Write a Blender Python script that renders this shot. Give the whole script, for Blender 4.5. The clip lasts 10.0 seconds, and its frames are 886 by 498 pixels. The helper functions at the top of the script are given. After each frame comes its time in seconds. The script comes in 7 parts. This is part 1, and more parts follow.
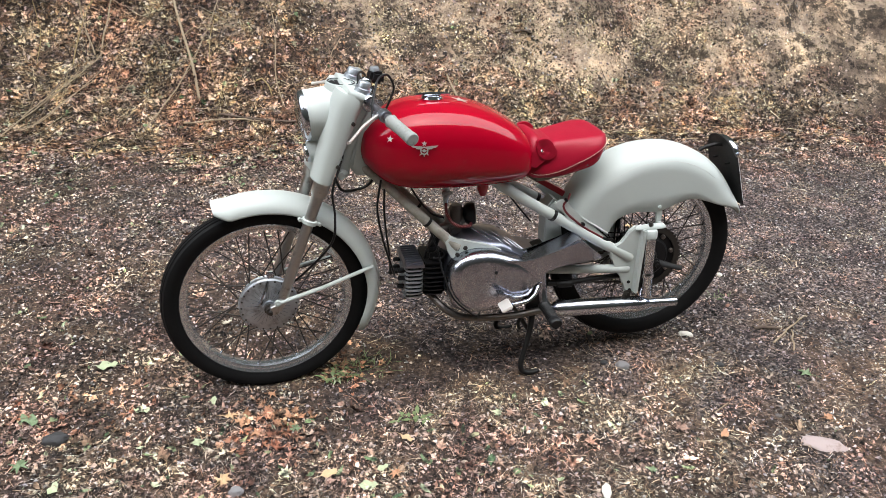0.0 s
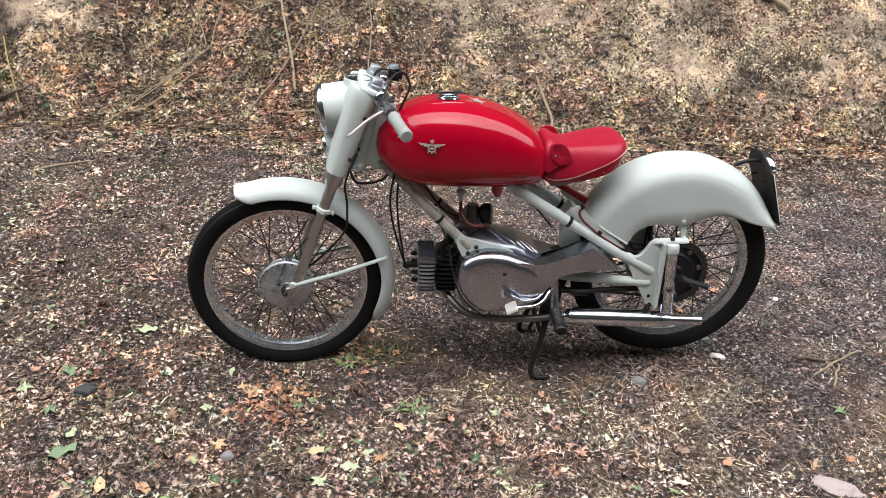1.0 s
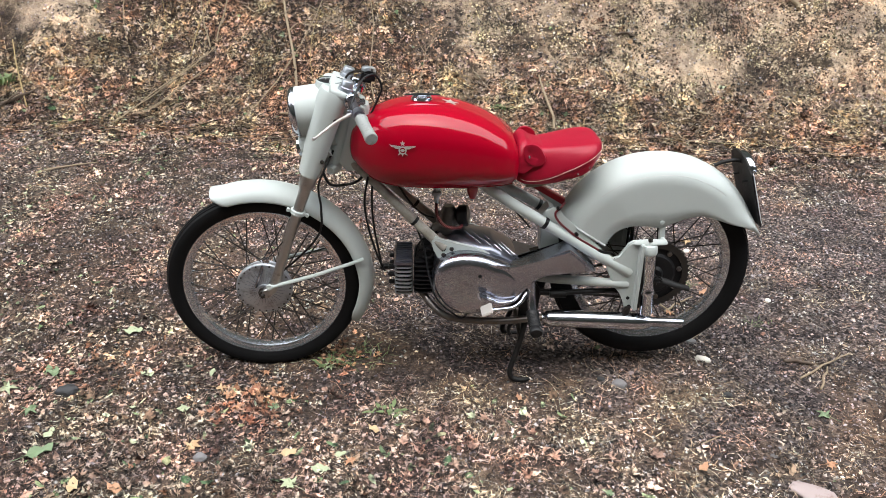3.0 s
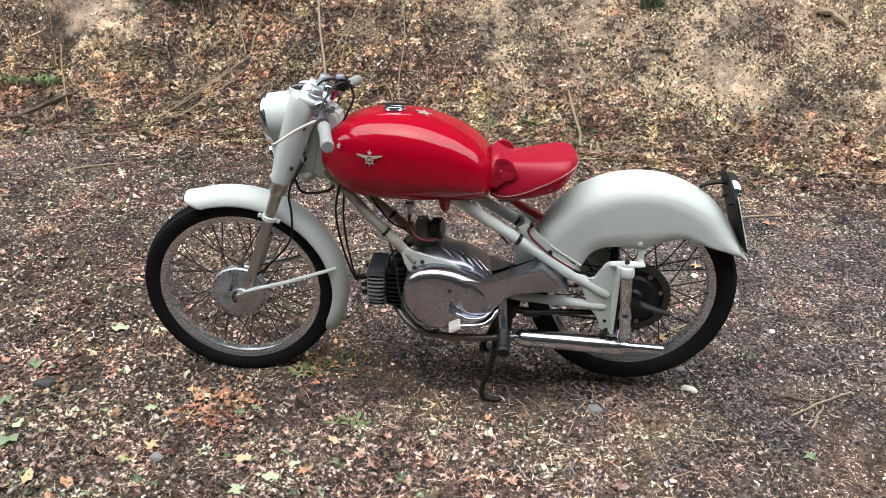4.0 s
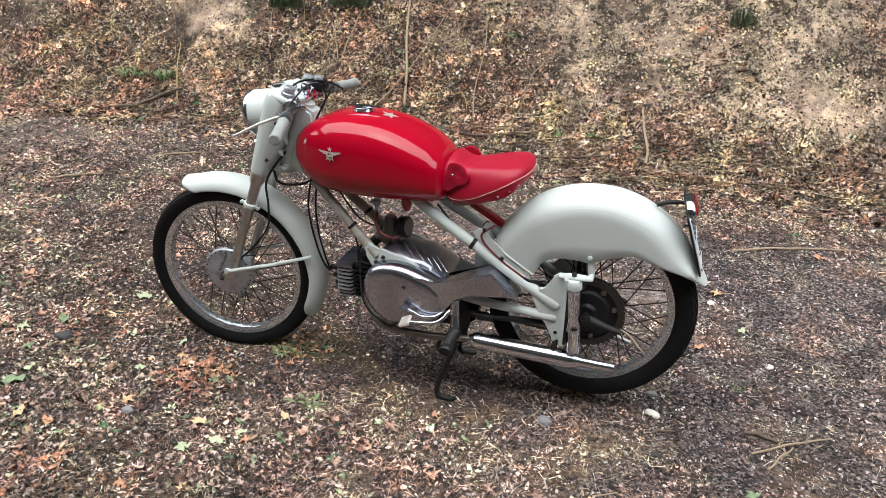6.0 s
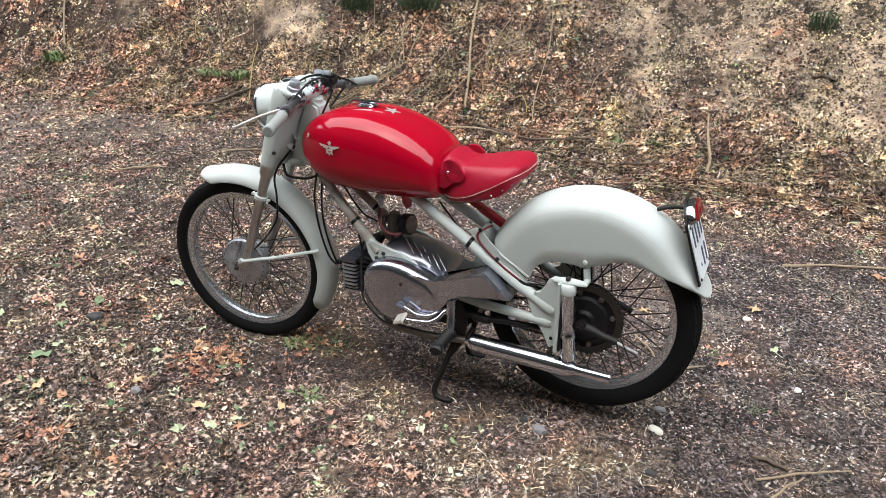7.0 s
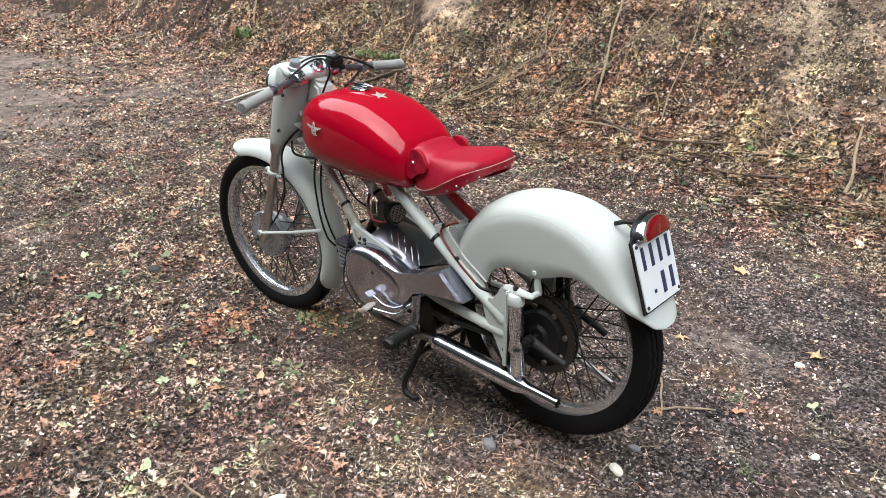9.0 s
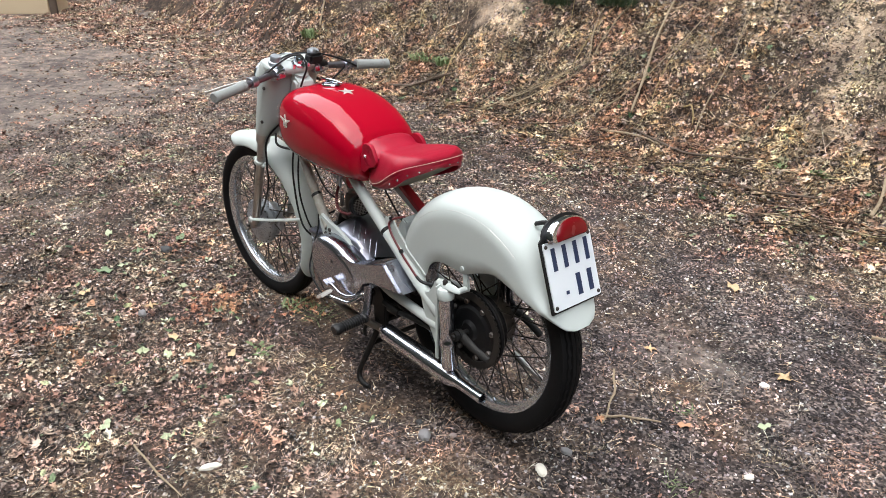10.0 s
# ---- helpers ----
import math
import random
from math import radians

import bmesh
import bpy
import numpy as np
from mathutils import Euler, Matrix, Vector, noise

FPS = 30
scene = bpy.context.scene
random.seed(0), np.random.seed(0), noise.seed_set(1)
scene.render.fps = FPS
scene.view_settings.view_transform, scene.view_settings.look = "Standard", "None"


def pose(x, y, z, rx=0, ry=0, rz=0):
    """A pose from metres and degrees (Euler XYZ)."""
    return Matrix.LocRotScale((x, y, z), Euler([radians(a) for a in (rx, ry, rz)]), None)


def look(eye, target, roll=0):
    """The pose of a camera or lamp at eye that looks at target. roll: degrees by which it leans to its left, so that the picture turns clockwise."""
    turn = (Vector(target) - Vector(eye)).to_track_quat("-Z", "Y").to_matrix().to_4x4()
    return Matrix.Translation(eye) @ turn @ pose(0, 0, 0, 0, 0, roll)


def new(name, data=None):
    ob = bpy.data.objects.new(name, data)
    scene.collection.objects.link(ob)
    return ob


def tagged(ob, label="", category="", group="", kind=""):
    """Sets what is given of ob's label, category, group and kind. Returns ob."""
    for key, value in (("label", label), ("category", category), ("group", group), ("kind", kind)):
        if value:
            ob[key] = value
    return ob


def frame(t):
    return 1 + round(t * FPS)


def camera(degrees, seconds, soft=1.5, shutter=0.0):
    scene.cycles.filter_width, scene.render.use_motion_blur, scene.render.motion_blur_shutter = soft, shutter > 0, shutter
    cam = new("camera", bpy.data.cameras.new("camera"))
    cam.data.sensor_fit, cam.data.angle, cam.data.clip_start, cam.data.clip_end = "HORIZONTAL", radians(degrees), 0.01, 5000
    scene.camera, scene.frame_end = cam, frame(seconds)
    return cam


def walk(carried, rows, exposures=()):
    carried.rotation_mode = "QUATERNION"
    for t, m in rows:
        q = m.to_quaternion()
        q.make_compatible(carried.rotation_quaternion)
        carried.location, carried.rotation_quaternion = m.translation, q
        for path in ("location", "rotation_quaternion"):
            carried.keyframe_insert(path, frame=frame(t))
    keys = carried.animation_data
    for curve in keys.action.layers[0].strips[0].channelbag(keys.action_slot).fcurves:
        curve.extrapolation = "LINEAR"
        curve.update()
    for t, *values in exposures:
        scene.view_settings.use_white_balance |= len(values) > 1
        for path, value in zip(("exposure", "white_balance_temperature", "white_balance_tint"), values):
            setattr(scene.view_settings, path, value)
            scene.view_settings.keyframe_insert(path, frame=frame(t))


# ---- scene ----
cam = camera(59.5, 10.0, soft=0.4)
PATH = [
    (0, (-0.556, -2.0, 1.464), (-0.159, -0.251, 0.578), 2.8),
    (0.5, (-0.383, -2.01, 1.465), (-0.165, -0.239, 0.562), 2.0),
    (1, (-0.199, -2.078, 1.488), (-0.142, -0.293, 0.589), 2.5),
    (1.5, (-0.125, -2.074, 1.493), (-0.106, -0.282, 0.605), 2.1),
    (2, (-0.099, -2.07, 1.492), (-0.083, -0.281, 0.599), 1.1),
    (2.5, (-0.081, -2.071, 1.491), (-0.079, -0.286, 0.589), 0.9),
    (2.7, (-0.079, -2.07, 1.499), (-0.072, -0.288, 0.591), 1.2),
    (3.8, (0.17, -2.03, 1.491), (0.033, -0.241, 0.609), 1.8),
    (4, (0.229, -2.013, 1.486), (0.05, -0.225, 0.608), 1.6),
    (4.5, (0.365, -2.002, 1.489), (0.077, -0.226, 0.616), 0.3),
    (5, (0.576, -2.048, 1.51), (0.164, -0.285, 0.659), -0.1),
    (5.2, (0.637, -2.06, 1.521), (0.196, -0.307, 0.666), 0.1),
    (6.3, (0.891, -1.934, 1.492), (0.255, -0.239, 0.643), 0.6),
    (6.5, (0.956, -1.912, 1.486), (0.262, -0.234, 0.649), -0.2),
    (7, (1.09, -1.84, 1.467), (0.282, -0.217, 0.622), 0.1),
    (7.5, (1.295, -1.747, 1.462), (0.342, -0.213, 0.602), 0.6),
    (8, (1.397, -1.616, 1.442), (0.338, -0.159, 0.572), 0.7),
    (8.5, (1.485, -1.466, 1.436), (0.323, -0.092, 0.564), -0.0),
    (9, (1.636, -1.345, 1.434), (0.367, -0.063, 0.57), -1.1),
    (9.5, (1.858, -1.236, 1.439), (0.491, -0.045, 0.597), -0.9),
    (10, (1.958, -1.093, 1.42), (0.527, 0.021, 0.577), -0.7),
]
walk(cam, [(t, look(eye, target, roll)) for t, eye, target, roll in PATH], exposures=[(0, 1.46), (10, 1.46)])

# ---- light ----
world = bpy.data.worlds.new("sky")
scene.world = world
world.use_nodes = True
wn, wl = world.node_tree.nodes, world.node_tree.links
sky = wn.new("ShaderNodeTexSky")
sky.sky_type, sky.sun_disc = "NISHITA", False
sky.sun_elevation, sky.sun_rotation = radians(69), radians(190)
sky.air_density, sky.dust_density, sky.ozone_density = 1.0, 4.0, 1.0
wl.new(sky.outputs[0], wn["Background"].inputs["Color"])
wn["Background"].inputs["Strength"].default_value = 0.05

sun_data = bpy.data.lights.new("sun", "SUN")
sun_data.energy, sun_data.angle, sun_data.color = 4.4, radians(130), (0.95, 0.985, 1.0)
sun = new("sun", sun_data)
sun.matrix_world = look((-0.35, -2.25, 6.0), (0, 0, 0))

# ---- materials ----
def rgb(c):
    return (c[0], c[1], c[2], 1.0)


def ramp(nt, fac, stops):
    n = nt.nodes.new("ShaderNodeValToRGB")
    while len(n.color_ramp.elements) < len(stops):
        n.color_ramp.elements.new(0.5)
    for e, (p, c) in zip(n.color_ramp.elements, stops):
        e.position, e.color = p, rgb(c)
    nt.links.new(fac, n.inputs[0])
    return n.outputs[0]


def noise_tex(nt, vec, scale, detail=4.0, rough=0.55):
    n = nt.nodes.new("ShaderNodeTexNoise")
    n.inputs["Scale"].default_value, n.inputs["Detail"].default_value, n.inputs["Roughness"].default_value = scale, detail, rough
    nt.links.new(vec, n.inputs["Vector"])
    return n.outputs[0]


def mixed(nt, fac, a, b, mode="MIX"):
    n = nt.nodes.new("ShaderNodeMix")
    n.data_type, n.blend_type = "RGBA", mode
    for value, socket in ((fac, n.inputs[0]), (a, n.inputs[6]), (b, n.inputs[7])):
        if isinstance(value, (int, float)):
            socket.default_value = value
        elif isinstance(value, tuple):
            socket.default_value = rgb(value)
        else:
            nt.links.new(value, socket)
    return n.outputs[2]


def maths(nt, op, a, b=0.0, c=0.0):
    n = nt.nodes.new("ShaderNodeMath")
    n.operation = op
    for value, socket in zip((a, b, c), n.inputs):
        if isinstance(value, (int, float)):
            socket.default_value = value
        else:
            nt.links.new(value, socket)
    return n.outputs[0]


def blank(name):
    m = bpy.data.materials.new(name)
    m.use_nodes = True
    nt = m.node_tree
    tc = nt.nodes.new("ShaderNodeTexCoord")
    return m, nt, nt.nodes["Principled BSDF"], tc.outputs["Object"]


def bumped(nt, bsdf, height, strength=0.3, distance=0.002):
    b = nt.nodes.new("ShaderNodeBump")
    b.inputs["Strength"].default_value, b.inputs["Distance"].default_value = strength, distance
    nt.links.new(height, b.inputs["Height"])
    nt.links.new(b.outputs[0], bsdf.inputs["Normal"])


def plain(name, colour, rough, metal=0.0, vary=0.25, scale=30.0, bump=0.0, coat=0.0, dirt=None, dirt_at=(0.55, 0.75), spread=0.12, spec=0.5):
    """A surface with a base colour, fine and broad variation in tone and gloss, and dirt or wear in blotches."""
    m, nt, bsdf, vec = blank(name)
    fine, broad = noise_tex(nt, vec, scale * 6, 5), noise_tex(nt, vec, scale * 0.35, 3)
    tone = maths(nt, "MULTIPLY_ADD", maths(nt, "ADD", fine, broad), vary, 1.0 - vary)
    dark = tuple(c * 0.5 for c in colour)
    col = mixed(nt, tone, dark, colour)
    if dirt:
        col = mixed(nt, ramp(nt, noise_tex(nt, vec, scale, 8, 0.65), [(dirt_at[0], (0, 0, 0)), (dirt_at[1], (1, 1, 1))]), col, dirt)
    nt.links.new(col, bsdf.inputs["Base Color"])
    nt.links.new(maths(nt, "MULTIPLY_ADD", broad, spread * 2, rough - spread), bsdf.inputs["Roughness"])
    bsdf.inputs["Metallic"].default_value = metal
    bsdf.inputs["Specular IOR Level"].default_value = spec
    bsdf.inputs["Coat Weight"].default_value = coat
    bsdf.inputs["Coat Roughness"].default_value = 0.04
    if bump:
        bumped(nt, bsdf, fine, bump)
    return m


PAINT = plain("grey_white_paint", (0.46, 0.50, 0.485), 0.42, vary=0.06, scale=14, spec=0.25, dirt=(0.31, 0.325, 0.295), dirt_at=(0.66, 0.95), spread=0.06)
# The down tubes' shade and brown ground reflection are mixed into this paint.
TUBE_SHADED = plain("shaded_tube_paint", (0.36, 0.35, 0.31), 0.45, vary=0.15, scale=14, dirt=(0.15, 0.125, 0.10), dirt_at=(0.42, 0.70))
RED = plain("red_enamel", (0.325, 0.0001, 0.013), 0.5, vary=0.06, scale=10, coat=0.8, spread=0.03, spec=0.02)
DARKRED = plain("dark_red_paint", (0.28, 0.005, 0.012), 0.4, vary=0.15)
LEATHER = plain("red_leather", (0.30, 0.004, 0.022), 0.42, vary=0.16, scale=40, bump=0.16, spread=0.08, spec=0.34)
THREAD = plain("pale_thread", (0.75, 0.6, 0.5), 0.8)
CHROME = plain("chrome", (0.61, 0.64, 0.70), 0.12, 1.0, vary=0.08, scale=18, spread=0.03, dirt=(0.25, 0.2, 0.16), dirt_at=(0.66, 0.85))
SATIN = plain("satin_chrome", (0.58, 0.605, 0.67), 0.20, 1.0, vary=0.10, scale=18, spread=0.06, dirt=(0.22, 0.19, 0.17), dirt_at=(0.62, 0.85))
ALLOY = plain("polished_alloy", (0.45, 0.465, 0.53), 0.26, 1.0, vary=0.10, scale=12, bump=0.05, dirt=(0.20, 0.185, 0.17), dirt_at=(0.55, 0.9), spread=0.1)
ALLOY_DULL = plain("dull_alloy", (0.40, 0.43, 0.47), 0.40, 0.75, vary=0.2, scale=25, bump=0.15, dirt=(0.12, 0.10, 0.08), dirt_at=(0.5, 0.75))
RIM = plain("rim_alloy", (0.51, 0.53, 0.565), 0.22, 0.85, vary=0.12, scale=20, dirt=(0.40, 0.39, 0.38), dirt_at=(0.62, 0.92))
CASE = plain("satin_case_alloy", (0.25, 0.26, 0.31), 0.32, 1.0, vary=0.15, scale=14, bump=0.05, dirt=(0.12, 0.11, 0.10), dirt_at=(0.55, 0.85), spread=0.1)
PIPE = plain("stained_pipe", (0.20, 0.185, 0.175), 0.45, 1.0, vary=0.2, scale=20, dirt=(0.16, 0.11, 0.07), dirt_at=(0.5, 0.75))
STEEL = plain("grey_steel", (0.46, 0.45, 0.44), 0.32, 1.0, vary=0.2, scale=30, dirt=(0.10, 0.08, 0.06))
SPOKE = plain("tarnished_steel", (0.028, 0.024, 0.021), 0.5, 0.3, vary=0.3, scale=60)
BAR = plain("worn_bar_metal", (0.17, 0.16, 0.175), 0.32, 0.8, vary=0.25, scale=30, dirt=(0.05, 0.045, 0.045), dirt_at=(0.5, 0.75))
CASTING = plain("black_casting", (0.008, 0.008, 0.009), 0.45, 0.0, vary=0.3, scale=40, bump=0.2, spec=0.28)
RUBBER = plain("tyre_rubber", (0.006, 0.006, 0.0065), 0.65, vary=0.25, scale=30, bump=0.12, dirt=(0.015, 0.013, 0.012), dirt_at=(0.62, 0.95), spec=0.14)
CABLE = plain("black_cable", (0.006, 0.006, 0.0065), 0.4, vary=0.2, spec=0.3)
GRIP = plain("grey_grip_rubber", (0.26, 0.275, 0.265), 0.65, vary=0.2, scale=50, bump=0.15, dirt=(0.14, 0.13, 0.12))
IRON = plain("black_iron", (0.008, 0.0075, 0.0075), 0.5, 0.0, vary=0.3, scale=40, bump=0.2, dirt=(0.022, 0.015, 0.011), dirt_at=(0.55, 0.8), spec=0.3)
LENS_RED = plain("red_lens", (0.15, 0.001, 0.004), 0.25, vary=0.2, coat=0.3)
WHITE = plain("white_plate", (0.72, 0.76, 0.80), 0.35, vary=0.05, dirt=(0.5, 0.5, 0.48), dirt_at=(0.7, 0.95))
INK = plain("dark_blue_ink", (0.02, 0.033, 0.085), 0.5)
SILVER = plain("silver_badge", (0.68, 0.64, 0.6), 0.35, 0.6, vary=0.15, scale=120)
HOSE = plain("red_hose", (0.11, 0.012, 0.015), 0.4, vary=0.2)
BRAID = plain("faded_braid", (0.36, 0.13, 0.12), 0.7, vary=0.2)
PAN = plain("rusty_seat_pan", (0.20, 0.19, 0.15), 0.75, vary=0.3, scale=35, bump=0.3, dirt=(0.12, 0.06, 0.03))

glass, gnt, gb, _ = blank("lamp_glass")
gb.inputs["Transmission Weight"].default_value, gb.inputs["Roughness"].default_value = 1.0, 0.03
gb.inputs["Base Color"].default_value = (0.9, 0.93, 0.92, 1)

# ---- mesh helpers ----
def part(name, bm, mat, parent=None, label="", at=None, smooth=True, angle=40):
    me = bpy.data.meshes.new(name)
    bmesh.ops.recalc_face_normals(bm, faces=bm.faces)
    if smooth:
        for f in bm.faces:
            f.smooth = True
        for e in bm.edges:
            if len(e.link_faces) == 2 and e.calc_face_angle() > radians(angle):
                e.smooth = False
    bm.to_mesh(me)
    bm.free()
    for m in mat if isinstance(mat, (list, tuple)) else (mat,):
        me.materials.append(m)
    ob = new(name, me)
    if parent is not None:
        ob.parent = parent
    if at is not None:
        ob.matrix_basis = at
    return tagged(ob, label)


def curve_points(pts, n=6):
    """A smooth line through the points."""
    p = [Vector(q) for q in pts]
    if len(p) < 3:
        return p
    p = [2 * p[0] - p[1]] + p + [2 * p[-1] - p[-2]]
    out = []
    for a, b, c, d in zip(p, p[1:], p[2:], p[3:]):
        for k in range(n):
            t = k / n
            out.append(0.5 * (2 * b + (c - a) * t + (2 * a - 5 * b + 4 * c - d) * t * t + (3 * b - a - 3 * c + d) * t ** 3))
    return out + [p[-2]]


def tube(bm, pts, r, seg=12, mat=0, squash=1.0):
    """A round bar along a line; r is one radius or one for each point."""
    pts = [Vector(p) for p in pts]
    rs = r if isinstance(r, (list, tuple)) else [r] * len(pts)
    if len(rs) != len(pts):
        rs = np.interp(np.linspace(0, 1, len(pts)), np.linspace(0, 1, len(rs)), rs).tolist()
    side, rings = None, []
    for i, p in enumerate(pts):
        d = (pts[min(i + 1, len(pts) - 1)] - pts[max(i - 1, 0)]).normalized()
        if side is None:
            side = d.orthogonal().normalized()
        side = (side - d * side.dot(d)).normalized()
        up = d.cross(side)
        rings.append([bm.verts.new(p + rs[i] * (math.cos(a) * side + math.sin(a) * squash * up)) for a in (2 * math.pi * k / seg for k in range(seg))])
    fs = [bm.faces.new((a[k], a[(k + 1) % seg], b[(k + 1) % seg], b[k])) for a, b in zip(rings, rings[1:]) for k in range(seg)]
    fs += [bm.faces.new(rings[0][::-1]), bm.faces.new(rings[-1])]
    for f in fs:
        f.material_index = mat
    return bm


def lathe(bm, profile, seg=32, m=Matrix(), closed=False, mat=0):
    """Turns (radius, height) pairs round the z axis of m."""
    rings = []
    for r, h in profile:
        if r < 1e-6:
            rings.append([bm.verts.new(m @ Vector((0, 0, h)))])
        else:
            rings.append([bm.verts.new(m @ Vector((r * math.cos(a), r * math.sin(a), h))) for a in (2 * math.pi * k / seg for k in range(seg))])
    pairs = list(zip(rings, rings[1:])) + ([(rings[-1], rings[0])] if closed else [])
    for a, b in pairs:
        for k in range(seg):
            j = (k + 1) % seg
            if len(a) == 1 and len(b) == 1:
                continue
            q = (a[0], b[j], b[k]) if len(a) == 1 else (a[k], a[j], b[0]) if len(b) == 1 else (a[k], a[j], b[j], b[k])
            bm.faces.new(q).material_index = mat
    return bm


def loft(bm, rings, caps=True, mat=0, loop=True):
    """Skins rings of equally many points."""
    vs = [[bm.verts.new(p) for p in ring] for ring in rings]
    n = len(vs[0])
    for a, b in zip(vs, vs[1:]):
        for k in range(n if loop else n - 1):
            bm.faces.new((a[k], a[(k + 1) % n], b[(k + 1) % n], b[k])).material_index = mat
    if caps:
        bm.faces.new(vs[0][::-1]).material_index = mat
        bm.faces.new(vs[-1]).material_index = mat
    return bm


def slab(bm, outline, y0, y1, bevel=0.0, mat=0):
    """A plate: an outline in x and z, thick from y0 to y1, its edges rounded."""
    a = [bm.verts.new((x, y0, z)) for x, z in outline]
    b = [bm.verts.new((x, y1, z)) for x, z in outline]
    n = len(a)
    fs = [bm.faces.new((a[k], a[(k + 1) % n], b[(k + 1) % n], b[k])) for k in range(n)] + [bm.faces.new(a[::-1]), bm.faces.new(b)]
    for f in fs:
        f.material_index = mat
    if bevel:
        bmesh.ops.bevel(bm, geom=[e for f in fs[-2:] for e in f.edges], offset=bevel, segments=2, affect="EDGES")
    return bm


def block(bm, size, m=Matrix(), bevel=0.003, mat=0):
    made = bmesh.ops.create_cube(bm, size=1.0, matrix=m @ Matrix.Diagonal((*size, 1)))
    fs = {f for v in made["verts"] for f in v.link_faces}
    for f in fs:
        f.material_index = mat
    if bevel:
        bmesh.ops.bevel(bm, geom=list({e for f in fs for e in f.edges}), offset=bevel, segments=2, affect="EDGES")
    return bm


def aim(p, d):
    """A frame at p whose z axis points along d."""
    return Matrix.Translation(p) @ Vector(d).to_track_quat("Z", "Y").to_matrix().to_4x4()


def smooth_line(pairs, xs):
    """Values at xs on a smooth line through (x, value) pairs."""
    px, py = np.array(pairs, float).T
    s = np.gradient(py, px)
    k = np.clip(np.searchsorted(px, xs) - 1, 0, len(px) - 2)
    h = px[k + 1] - px[k]
    t = (np.asarray(xs) - px[k]) / h
    return (2 * t**3 - 3 * t**2 + 1) * py[k] + (t**3 - 2 * t**2 + t) * h * s[k] + (-2 * t**3 + 3 * t**2) * py[k + 1] + (t**3 - t**2) * h * s[k + 1]

def rounded_profile(pts, n=5):
    """A closed smooth outline through the points."""
    p = [Vector((x, 0, z)) for x, z in pts]
    out = []
    for i in range(len(p)):
        a, b, c, d = p[i - 1], p[i], p[(i + 1) % len(p)], p[(i + 2) % len(p)]
        for k in range(n):
            t = k / n
            q = 0.5 * (2 * b + (c - a) * t + (2 * a - 5 * b + 4 * c - d) * t * t + (3 * b - a - 3 * c + d) * t ** 3)
            out.append((q.x, q.z))
    return out


B = bmesh.new
UP = Vector((0, 0, 1))
LEFT = Matrix.Rotation(radians(90), 4, "X")  # turns z to -y

# ---- ground ----
TABLES = {k: np.random.RandomState(k).uniform(-1, 1, (256, 256)) for k in (5, 11, 12, 13, 14, 15, 16, 31, 32, 33, 41, 42, 43, 44)}


def lattice(x, y, scale, seed):
    """Smooth random heights from -1 to 1."""
    r = TABLES[seed]
    u, v = np.asarray(x) / scale + 1000.37, np.asarray(y) / scale + 1000.71
    i, j = np.floor(u).astype(int), np.floor(v).astype(int)
    f, g = u - i, v - j
    f, g = f * f * (3 - 2 * f), g * g * (3 - 2 * g)
    i0, j0, i1, j1 = i % 256, j % 256, (i + 1) % 256, (j + 1) % 256
    return (r[i0, j0] * (1 - f) + r[i1, j0] * f) * (1 - g) + (r[i0, j1] * (1 - f) + r[i1, j1] * f) * g


def bank_foot(x):
    return 2.40 + 0.03 * np.clip(x, 0, 2) + 0.22 * np.clip(x + 3.4, -1.2, 0) + 0.05 * lattice(x, 0 * np.asarray(x), 1.1, 5)


def height(x, y):
    """The lie of the land: a level track, and along its far side a cut bank."""
    x, y = np.asarray(x, float), np.asarray(y, float)
    s = np.clip(y - bank_foot(x), 0, None)
    rise = 0.5 * s + 0.62 * np.clip(s - 0.2, 0, None) ** 1.4
    top = 1.9 + 0.12 * np.clip(s - 1.6, 0, 60)
    z = np.where(rise < top, rise, top)
    rough = np.clip(s / 0.5, 0.0, 1.0)
    near = np.clip(2.5 - np.hypot(x, y) / 20, 0, 1)
    z = z + rough * (0.10 * lattice(x, y, 0.55, 11) + 0.05 * lattice(x, y, 0.22, 12) + 0.022 * lattice(x, y, 0.09, 13))
    z = z + near * (0.008 * lattice(x, y, 0.7, 14) + 0.003 * lattice(x, y, 0.16, 15) + 0.0016 * lattice(x, y, 0.05, 16))
    z = z - 0.020 * np.exp(-((x + 0.61) ** 2 + (y - 0.07) ** 2) / 0.03)
    return z


def spread(lo, hi, step, far):
    core = np.arange(lo, hi + step / 2, step)
    out, d, left, right = step, step, [], []
    while out < far:
        left.append(lo - out), right.append(hi + out)
        d *= 1.16
        out += d
    return np.concatenate([left[::-1], core, right])


gx, gy = spread(-4.2, 3.4, 0.028, 320), spread(-1.8, 4.2, 0.028, 320)
GX, GY = np.meshgrid(gx, gy, indexing="ij")
GZ = height(GX, GY)
nx, ny = GX.shape
idx = np.arange(nx * ny).reshape(nx, ny)
quads = np.stack([idx[:-1, :-1], idx[1:, :-1], idx[1:, 1:], idx[:-1, 1:]], -1).reshape(-1, 4)


def mesh_of(name, verts, faces, mat, smooth=True):
    """A mesh from arrays; all faces have equally many corners."""
    me = bpy.data.meshes.new(name)
    k = faces.shape[1]
    me.vertices.add(len(verts)), me.loops.add(faces.size), me.polygons.add(len(faces))
    me.vertices.foreach_set("co", np.asarray(verts, np.float32).ravel())
    me.loops.foreach_set("vertex_index", faces.astype(np.int32).ravel())
    me.polygons.foreach_set("loop_start", np.arange(0, faces.size, k, dtype=np.int32))
    me.polygons.foreach_set("use_smooth", np.full(len(faces), smooth))
    me.update(calc_edges=True)
    me.materials.append(mat)
    return me


